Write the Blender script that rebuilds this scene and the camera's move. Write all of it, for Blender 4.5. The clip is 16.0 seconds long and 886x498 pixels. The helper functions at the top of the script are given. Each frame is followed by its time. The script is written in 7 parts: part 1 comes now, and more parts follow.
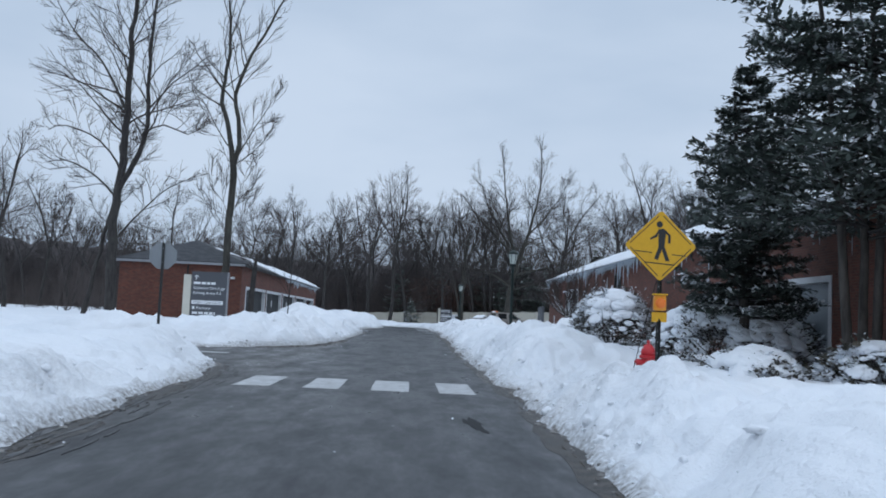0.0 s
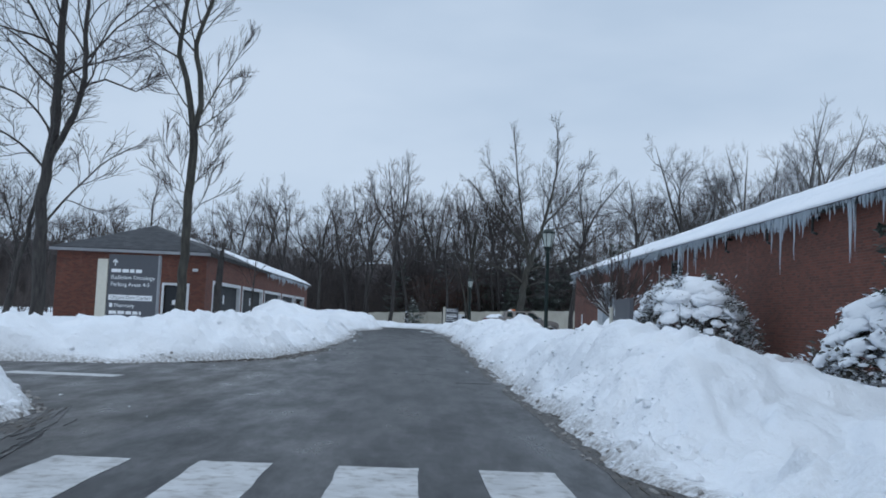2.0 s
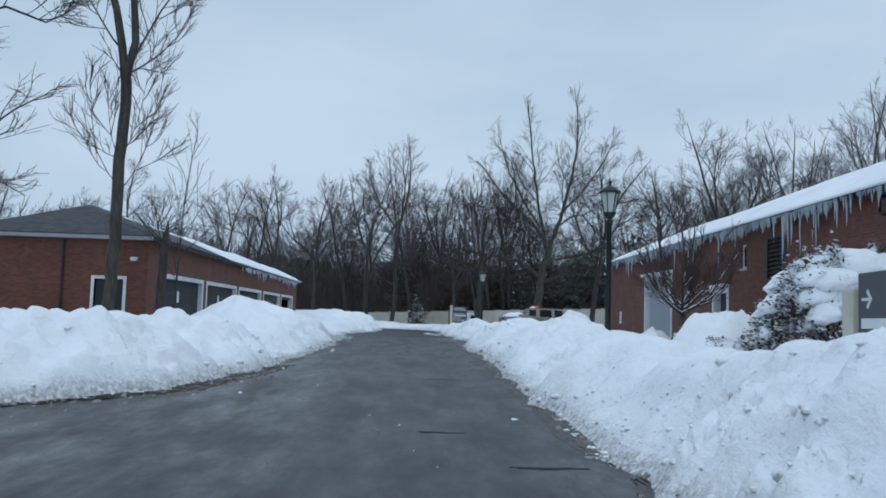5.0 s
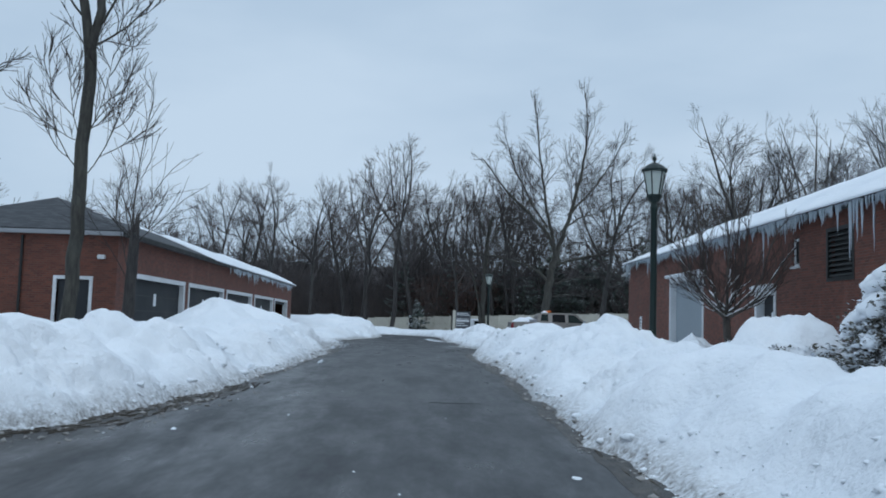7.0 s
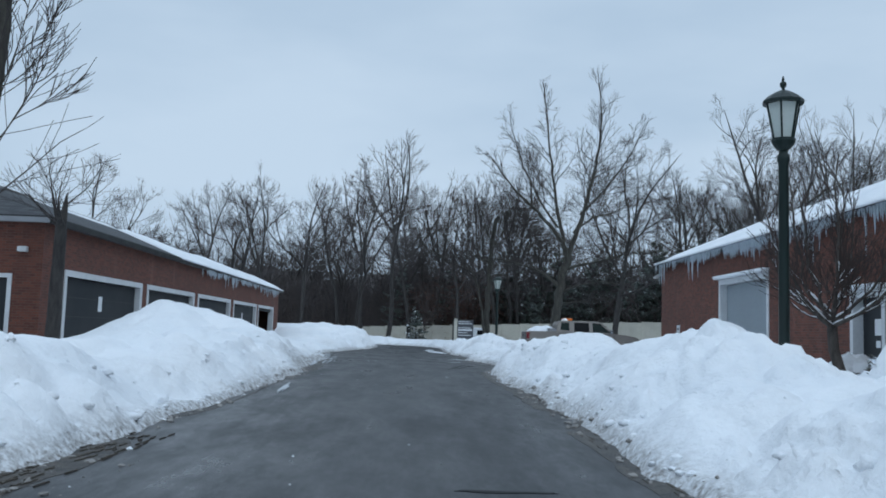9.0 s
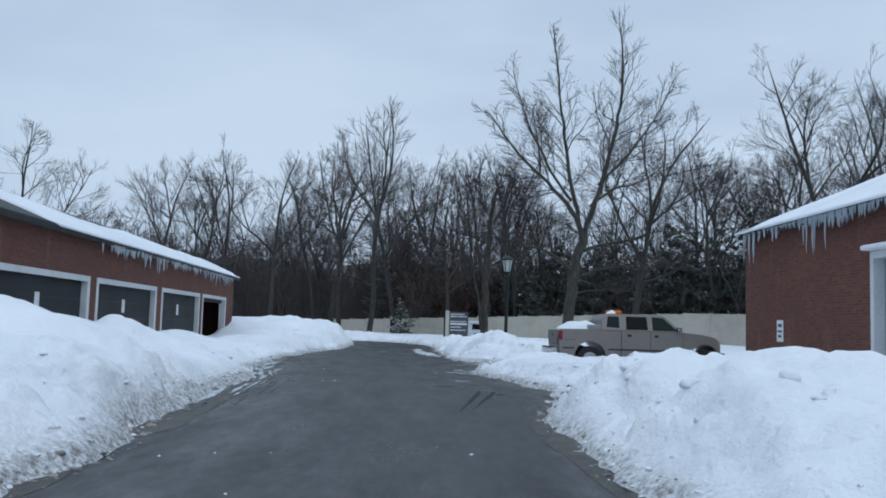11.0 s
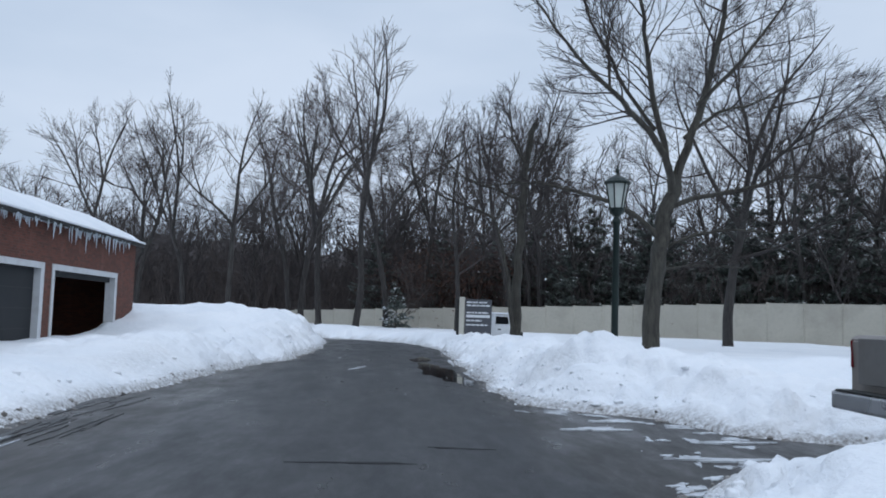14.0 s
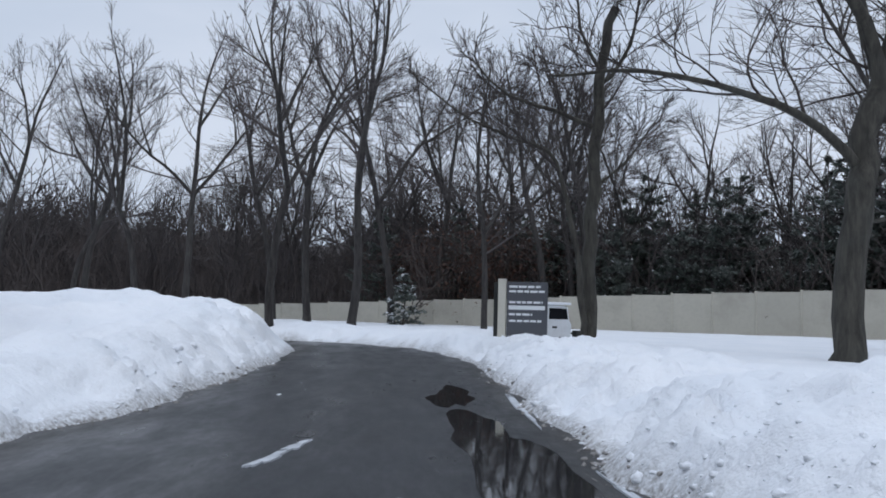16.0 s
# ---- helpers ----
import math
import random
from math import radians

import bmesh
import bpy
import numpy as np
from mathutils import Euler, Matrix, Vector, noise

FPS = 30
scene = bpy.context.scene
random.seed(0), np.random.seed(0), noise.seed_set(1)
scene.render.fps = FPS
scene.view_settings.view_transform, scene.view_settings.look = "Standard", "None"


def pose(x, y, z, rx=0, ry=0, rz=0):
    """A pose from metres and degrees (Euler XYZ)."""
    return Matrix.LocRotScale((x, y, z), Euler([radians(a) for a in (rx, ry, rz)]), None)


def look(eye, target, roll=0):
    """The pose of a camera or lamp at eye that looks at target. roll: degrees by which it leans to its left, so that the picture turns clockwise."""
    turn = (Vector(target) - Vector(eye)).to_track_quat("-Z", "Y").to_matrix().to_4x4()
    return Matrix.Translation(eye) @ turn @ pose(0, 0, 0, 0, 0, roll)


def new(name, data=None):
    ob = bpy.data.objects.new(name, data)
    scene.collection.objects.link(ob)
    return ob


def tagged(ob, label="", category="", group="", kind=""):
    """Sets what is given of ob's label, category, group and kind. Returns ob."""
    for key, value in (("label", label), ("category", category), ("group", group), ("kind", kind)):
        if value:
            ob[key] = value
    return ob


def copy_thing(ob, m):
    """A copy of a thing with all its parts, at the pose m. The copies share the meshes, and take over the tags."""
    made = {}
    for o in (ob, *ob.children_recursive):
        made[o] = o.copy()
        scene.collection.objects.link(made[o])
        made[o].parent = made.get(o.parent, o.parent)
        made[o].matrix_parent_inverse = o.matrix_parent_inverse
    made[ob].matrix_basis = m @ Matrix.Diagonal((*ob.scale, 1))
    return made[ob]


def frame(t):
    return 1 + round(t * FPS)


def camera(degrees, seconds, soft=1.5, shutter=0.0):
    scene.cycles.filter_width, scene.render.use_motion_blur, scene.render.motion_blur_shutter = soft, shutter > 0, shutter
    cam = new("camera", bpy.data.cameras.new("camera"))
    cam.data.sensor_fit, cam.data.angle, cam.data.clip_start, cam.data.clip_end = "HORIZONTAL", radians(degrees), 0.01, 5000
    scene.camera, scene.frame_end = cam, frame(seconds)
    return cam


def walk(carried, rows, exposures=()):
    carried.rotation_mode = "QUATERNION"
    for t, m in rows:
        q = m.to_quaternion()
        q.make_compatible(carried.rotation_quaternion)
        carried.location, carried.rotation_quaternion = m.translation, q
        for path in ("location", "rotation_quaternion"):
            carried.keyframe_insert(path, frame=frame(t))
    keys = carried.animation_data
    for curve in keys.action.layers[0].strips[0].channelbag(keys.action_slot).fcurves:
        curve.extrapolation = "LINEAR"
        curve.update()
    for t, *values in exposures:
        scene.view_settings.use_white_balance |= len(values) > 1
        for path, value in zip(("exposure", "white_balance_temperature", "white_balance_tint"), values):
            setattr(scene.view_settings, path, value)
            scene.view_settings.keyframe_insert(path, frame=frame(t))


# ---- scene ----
cam = camera(52.8, 16.0, soft=1.8)
PATH = [
    (0, (-0.081, -0.075, 1.255), (-0.0097, 2.1573, 1.4315), 2.61),
    (0.5, (-0.094, 2.510, 1.244), (-0.0229, 4.7421, 1.4151), 2.70),
    (1, (-0.118, 5.019, 1.239), (-0.0499, 7.2514, 1.4096), 2.59),
    (1.5, (-0.172, 7.524, 1.252), (-0.1033, 9.7565, 1.4258), 2.70),
    (2, (-0.155, 10.089, 1.248), (-0.0868, 12.3210, 1.4245), 2.32),
    (2.5, (-0.167, 12.596, 1.232), (-0.0988, 14.8283, 1.4094), 2.06),
    (3, (-0.165, 14.773, 1.236), (-0.0969, 17.0047, 1.4123), 2.28),
    (3.5, (-0.113, 16.543, 1.237), (-0.0490, 18.7752, 1.4117), 2.00),
    (4, (-0.062, 17.999, 1.239), (-0.0014, 20.2315, 1.4139), 1.92),
    (6.3, (-0.099, 22.700, 1.255), (-0.0402, 24.9318, 1.4355), 1.64),
    (6.5, (-0.111, 23.093, 1.255), (-0.0530, 25.3244, 1.4400), 1.72),
    (7, (-0.139, 24.164, 1.238), (-0.0816, 26.3954, 1.4272), 1.78),
    (7.5, (-0.164, 25.338, 1.240), (-0.1079, 27.5687, 1.4336), 1.74),
    (8, (-0.171, 26.636, 1.228), (-0.1176, 28.8664, 1.4293), 1.86),
    (8.5, (-0.209, 28.372, 1.232), (-0.1545, 30.6020, 1.4398), 1.86),
    (9, (-0.274, 30.471, 1.245), (-0.2101, 32.6996, 1.4573), 1.85),
    (11.3, (-0.213, 44.212, 1.515), (-0.1022, 46.4411, 1.7047), 1.55),
    (11.5, (-0.200, 45.459, 1.531), (-0.0848, 47.6877, 1.7196), 1.47),
    (12, (-0.159, 48.549, 1.535), (-0.0443, 50.7780, 1.7202), 1.47),
    (12.5, (-0.135, 51.724, 1.544), (-0.0232, 53.9535, 1.7284), 1.77),
    (13, (-0.103, 55.016, 1.574), (0.0087, 57.2459, 1.7594), 1.59),
    (13.5, (-0.070, 58.504, 1.572), (0.0421, 60.7339, 1.7500), 1.67),
    (14, (-0.102, 62.166, 1.545), (0.0087, 64.3964, 1.7155), 1.89),
    (14.5, (-0.090, 65.911, 1.491), (0.0186, 68.1420, 1.6564), 1.71),
    (15, (-0.072, 69.749, 1.467), (0.0362, 71.9804, 1.6282), 1.72),
    (15.5, (-0.023, 73.705, 1.454), (0.0786, 75.9371, 1.6143), 1.52),
    (16, (0.031, 77.972, 1.447), (0.1183, 80.2045, 1.6040), 1.42),
]
walk(cam, [(t, look(eye, target, roll)) for t, eye, target, roll in PATH], [(0, 0.03, 6280, 8), (3.5, -0.01, 6180, 5), (9, 0.0, 6130, 3), (12.5, 0.07, 6250, 8), (14.5, 0.14, 6500, 10), (16, 0.12, 6720, 12)])

# ---- sky and light: a closed, low winter overcast ----
world = bpy.data.worlds.new("overcast_sky")
scene.world = world
world.use_nodes = True
wn, wl = world.node_tree.nodes, world.node_tree.links
wn.clear()
SUN_ELEVATION, SUN_ROTATION = radians(50), radians(200)
w_sky = wn.new("ShaderNodeTexSky")
w_sky.sky_type, w_sky.sun_disc = "NISHITA", False
w_sky.sun_elevation, w_sky.sun_rotation = SUN_ELEVATION, SUN_ROTATION
w_tc = wn.new("ShaderNodeTexCoord")
w_map = wn.new("ShaderNodeMapping")
w_map.inputs["Scale"].default_value = (1.0, 1.0, 3.2)
w_noise = wn.new("ShaderNodeTexNoise")
w_noise.inputs["Scale"].default_value, w_noise.inputs["Detail"].default_value = 1.7, 5
w_ramp = wn.new("ShaderNodeValToRGB")
w_ramp.color_ramp.elements[0].position, w_ramp.color_ramp.elements[1].position = 0.34, 0.68
w_ramp.color_ramp.elements[0].color = (0.455, 0.56, 0.715, 1)
w_ramp.color_ramp.elements[1].color = (0.62, 0.71, 0.85, 1)
w_sep = wn.new("ShaderNodeSeparateXYZ")
w_zen = wn.new("ShaderNodeMapRange")
w_zen.inputs["From Min"].default_value, w_zen.inputs["From Max"].default_value = 0.35, 1.0
w_zen.inputs["To Min"].default_value, w_zen.inputs["To Max"].default_value = 0.97, 1.5
w_mul = wn.new("ShaderNodeVectorMath")
w_mul.operation = "SCALE"
w_cloud = wn.new("ShaderNodeBackground")
w_clear = wn.new("ShaderNodeBackground")
w_clear.inputs["Strength"].default_value = 0.08
w_mix = wn.new("ShaderNodeMixShader")
w_mix.inputs[0].default_value = 0.94
w_out = wn.new("ShaderNodeOutputWorld")
for a, b in ((w_tc.outputs["Generated"], w_map.inputs["Vector"]), (w_map.outputs[0], w_noise.inputs["Vector"]),
             (w_noise.outputs[0], w_ramp.inputs[0]), (w_tc.outputs["Generated"], w_sep.inputs[0]),
             (w_sep.outputs[2], w_zen.inputs[0]), (w_ramp.outputs[0], w_mul.inputs[0]), (w_zen.outputs[0], w_mul.inputs["Scale"]),
             (w_mul.outputs[0], w_cloud.inputs["Color"]), (w_sky.outputs[0], w_clear.inputs["Color"]),
             (w_clear.outputs[0], w_mix.inputs[1]), (w_cloud.outputs[0], w_mix.inputs[2]), (w_mix.outputs[0], w_out.inputs[0])):
    wl.new(a, b)
sun = new("sun", bpy.data.lights.new("sun", "SUN"))
sun.data.energy, sun.data.angle, sun.data.color = 0.5, radians(100), (1.0, 0.97, 0.93)
sun.matrix_world = pose(0, 0, 60, 40, 0, 20)


# ---- materials ----
class Nodes:
    """A node material in the making."""

    def __init__(self, name):
        self.m = bpy.data.materials.new(name)
        self.m.use_nodes = True
        self.t = self.m.node_tree
        self.bsdf = self.t.nodes["Principled BSDF"]

    def add(self, kind, **inputs):
        n = self.t.nodes.new(kind)
        for key, value in inputs.items():
            key = key.replace("_", " ")
            if hasattr(value, "is_output"):
                self.t.links.new(value, n.inputs[key])
            else:
                n.inputs[key].default_value = value
        return n

    def link(self, a, b):
        self.t.links.new(a, b)

    def coords(self, kind="Object"):
        return self.t.nodes.new("ShaderNodeTexCoord").outputs[kind]

    def place(self):
        return self.t.nodes.new("ShaderNodeNewGeometry").outputs["Position"]

    def noise(self, vec, scale, detail=4, rough=0.55, stretch=None):
        if stretch:
            vec = self.add("ShaderNodeMapping", Vector=vec, Scale=stretch).outputs[0]
        return self.add("ShaderNodeTexNoise", Vector=vec, Scale=scale, Detail=detail, Roughness=rough).outputs[0]

    def ramp(self, fac, stops):
        n = self.add("ShaderNodeValToRGB", Fac=fac)
        e = n.color_ramp.elements
        while len(e) < len(stops):
            e.new(0.5)
        for i, (p, c) in enumerate(stops):
            e[i].position = p
            e[i].color = (c, c, c, 1) if isinstance(c, (int, float)) else (*c, 1)
        return n.outputs[0]

    def mix(self, fac, a, b, blend="MIX"):
        n = self.t.nodes.new("ShaderNodeMix")
        n.data_type, n.blend_type = "RGBA", blend
        for socket, value in ((n.inputs[0], fac), (n.inputs[6], a), (n.inputs[7], b)):
            if hasattr(value, "is_output"):
                self.link(value, socket)
            elif isinstance(value, (int, float)):
                socket.default_value = value
            else:
                socket.default_value = (*value, 1)
        return n.outputs[2]

    def math(self, op, a, b=0.0):
        n = self.t.nodes.new("ShaderNodeMath")
        n.operation = op
        for socket, value in ((n.inputs[0], a), (n.inputs[1], b)):
            if hasattr(value, "is_output"):
                self.link(value, socket)
            else:
                socket.default_value = value
        return n.outputs[0]

    def bump(self, height, strength=0.3, distance=0.02, under=None):
        n = self.add("ShaderNodeBump", Height=height, Strength=strength, Distance=distance)
        if under is not None:
            self.link(under, n.inputs["Normal"])
        self.link(n.outputs[0], self.bsdf.inputs["Normal"])
        return n.outputs[0]

    def set(self, **inputs):
        for key, value in inputs.items():
            socket = self.bsdf.inputs[key.replace("_", " ")]
            if hasattr(value, "is_output"):
                self.link(value, socket)
            elif isinstance(value, tuple):
                socket.default_value = (*value, 1)
            else:
                socket.default_value = value
        return self.m


def plain(name, colour, rough=0.6, metal=0.0, vary=0.25, scale=6.0, bump=0.15, dirt=0.0):
    """Paint, plastic or metal with a little unevenness at two scales."""
    n = Nodes(name)
    c = n.coords()
    big, small = n.noise(c, scale * 0.25), n.noise(c, scale * 6, 3)
    lo, hi = tuple(v * (1 - vary) for v in colour), tuple(min(1, v * (1 + vary * 0.6)) for v in colour)
    col = n.mix(n.ramp(big, [(0.3, 0.0), (0.7, 1.0)]), lo, hi)
    col = n.mix(n.ramp(small, [(0.45, 0.0), (0.8, 0.35)]), col, tuple(v * 0.7 for v in colour))
    if dirt:
        col = n.mix(n.ramp(n.noise(c, scale * 0.7, 5), [(0.5, 0.0), (0.75, dirt)]), col, (0.11, 0.09, 0.07))
    n.bump(small, bump, 0.004)
    return n.set(Base_Color=col, Roughness=n.ramp(big, [(0.2, max(0.02, rough - 0.1)), (0.8, min(1, rough + 0.1))]), Metallic=metal)


def snow_material(name, grit=0.0):
    n = Nodes(name)
    p = n.place()
    a, b, c = n.noise(p, 0.5, 4), n.noise(p, 6, 4, 0.6), n.noise(p, 40, 2)
    col = n.mix(n.ramp(a, [(0.3, 0.0), (0.7, 1.0)]), (0.755, 0.79, 0.835), (0.845, 0.865, 0.895))
    col = n.mix(n.ramp(b, [(0.55, 0.0), (0.8, 0.35)]), col, (0.68, 0.715, 0.76))
    if grit:
        at = n.t.nodes.new("ShaderNodeAttribute")
        at.attribute_name = "grit"
        speck = n.ramp(n.noise(p, 14, 6, 0.75), [(0.40, 0.0), (0.62, 1.0)])
        amount = n.math("MULTIPLY", at.outputs["Fac"], n.math("ADD", n.math("MULTIPLY", speck, 0.85), 0.22))
        col = n.mix(amount, col, n.mix(n.noise(p, 5, 4), (0.10, 0.085, 0.07), (0.26, 0.245, 0.23)))
    m = n.noise(p, 3.2, 5, 0.6)
    h = n.math("ADD", n.math("ADD", n.math("MULTIPLY", m, 1.2), n.math("MULTIPLY", b, 0.8)), n.math("MULTIPLY", c, 0.06))
    n.bump(h, 0.9, 0.06)
    n.set(Subsurface_Weight=0.0, Specular_IOR_Level=0.3)
    return n.set(Base_Color=col, Roughness=0.75)


def brick_material():
    n = Nodes("brick")
    p = n.place()
    sep = n.add("ShaderNodeSeparateXYZ", Vector=p)
    vec = n.add("ShaderNodeCombineXYZ", X=n.math("ADD", sep.outputs[0], sep.outputs[1]), Y=sep.outputs[2]).outputs[0]
    br = n.add("ShaderNodeTexBrick", Vector=vec, Scale=1.0, Color1=(0.160, 0.050, 0.031, 1), Color2=(0.082, 0.029, 0.021, 1),
               Mortar=(0.13, 0.085, 0.065, 1), Mortar_Size=0.006, Brick_Width=0.215, Row_Height=0.075, Bias=0.0)
    stain = n.noise(p, 0.55, 5, 0.6)
    col = n.mix(n.ramp(stain, [(0.35, 0.0), (0.7, 0.45)]), br.outputs[0], (0.075, 0.030, 0.022))
    col = n.mix(n.ramp(n.noise(p, 1.6, 4, 0.6, (1, 1, 0.25)), [(0.58, 0.0), (0.8, 0.22)]), col, (0.36, 0.2, 0.16))
    n.bump(n.math("ADD", br.outputs["Fac"], n.noise(p, 30, 3)), -0.35, 0.008)
    return n.set(Base_Color=col, Roughness=0.85)


def asphalt_material():
    n = Nodes("asphalt")
    p = n.place()
    sep = n.add("ShaderNodeSeparateXYZ", Vector=p)
    big = n.noise(p, 0.5, 7, 0.62, (1.6, 0.22, 1))
    mid = n.noise(p, 1.8, 5, 0.6, (1.5, 0.5, 1))
    grain = n.noise(p, 140, 2)
    col = n.mix(n.ramp(big, [(0.3, 0.0), (0.72, 1.0)]), (0.0075, 0.0085, 0.0105), (0.016, 0.0178, 0.0212))
    col = n.mix(n.ramp(grain, [(0.42, 0.0), (0.75, 0.35)]), col, (0.034, 0.036, 0.040))
    # grit left along both gutters
    side = n.math("ABSOLUTE", n.math("ADD", sep.outputs[0], 0.75))
    edge = n.ramp(n.math("ADD", n.math("MULTIPLY", side, 0.2), n.math("MULTIPLY", mid, 0.25)), [(0.52, 0.0), (0.66, 0.8)])
    col = n.mix(edge, col, n.mix(n.noise(p, 7, 5), (0.010, 0.009, 0.008), (0.040, 0.035, 0.031)))
    # pale salt film in long streaks, and tar-dark mended patches
    salt = n.ramp(n.noise(p, 0.8, 7, 0.72, (2.6, 0.25, 1)), [(0.58, 0.0), (0.78, 0.16)])
    col = n.mix(salt, col, (0.15, 0.155, 0.165))
    mend = n.ramp(n.noise(p, 0.9, 3, 0.5, (0.5, 1.3, 1)), [(0.66, 0.0), (0.69, 0.7)])
    col = n.mix(mend, col, (0.009, 0.009, 0.010))
    wet = n.ramp(n.noise(p, 1.1, 9, 0.72, (1.3, 0.35, 1)), [(0.36, 0.26), (0.64, 0.52)])
    n.bump(grain, 0.3, 0.003)
    return n.set(Base_Color=col, Roughness=wet, Specular_IOR_Level=0.32)


def bark_material(name, dark, light, snow=0.0):
    n = Nodes(name)
    c = n.coords()
    ridge = n.noise(c, 7, 5, 0.65, (1, 1, 0.18))
    blot = n.noise(c, 0.8, 4)
    col = n.mix(n.ramp(ridge, [(0.35, 0.0), (0.65, 1.0)]), dark, light)
    col = n.mix(n.ramp(blot, [(0.52, 0.0), (0.72, 0.5)]), col, (0.065, 0.068, 0.062))
    n.bump(ridge, 0.8, 0.03)
    return n.set(Base_Color=col, Roughness=0.9)


def twig_material(name, dark, light):
    n = Nodes(name)
    col = n.mix(n.noise(n.coords(), 0.9, 3), dark, light)
    return n.set(Base_Color=col, Roughness=0.9)


def foliage_material(name, dark, light, snow=0.0):
    n = Nodes(name)
    c = n.coords()
    rnd = n.t.nodes.new("ShaderNodeNewGeometry").outputs["Random Per Island"]
    col = n.mix(rnd, dark, light)
    col = n.mix(n.ramp(n.noise(c, 1.3, 3), [(0.4, 0.0), (0.7, 0.6)]), col, tuple(v * 0.6 for v in dark))
    if snow:
        col = n.mix(n.ramp(n.noise(c, 2.4 if snow < 0.8 else 4.5, 4), [(0.60 if snow < 0.8 else 0.50, 0.0), (0.66 if snow < 0.8 else 0.56, snow)]), col, (0.8, 0.84, 0.9))
    return n.set(Base_Color=col, Roughness=0.75)


def shingle_material():
    n = Nodes("shingles")
    p = n.place()
    br = n.add("ShaderNodeTexBrick", Vector=p, Scale=1.0, Color1=(0.034, 0.037, 0.043, 1), Color2=(0.068, 0.072, 0.08, 1),
               Mortar=(0.03, 0.03, 0.034, 1), Mortar_Size=0.012, Brick_Width=0.33, Row_Height=0.15)
    frost = n.ramp(n.noise(p, 1.1, 6, 0.7), [(0.55, 0.0), (0.8, 0.14)])
    n.bump(br.outputs["Fac"], -0.5, 0.02)
    return n.set(Base_Color=n.mix(frost, br.outputs[0], (0.42, 0.46, 0.52)), Roughness=0.8)


def glass_material(name, tint, rough=0.06):
    n = Nodes(name)
    smear = n.noise(n.coords(), 3, 4)
    return n.set(Base_Color=tint, Roughness=n.ramp(smear, [(0.3, rough), (0.8, rough + 0.12)]), Specular_IOR_Level=0.12)


def ice_material():
    n = Nodes("ice")
    c = n.noise(n.coords(), 9, 3)
    n.bump(c, 0.5, 0.01)
    return n.set(Base_Color=n.mix(c, (0.62, 0.72, 0.82), (0.82, 0.88, 0.93)), Roughness=0.12, Transmission_Weight=0.45, IOR=1.31)


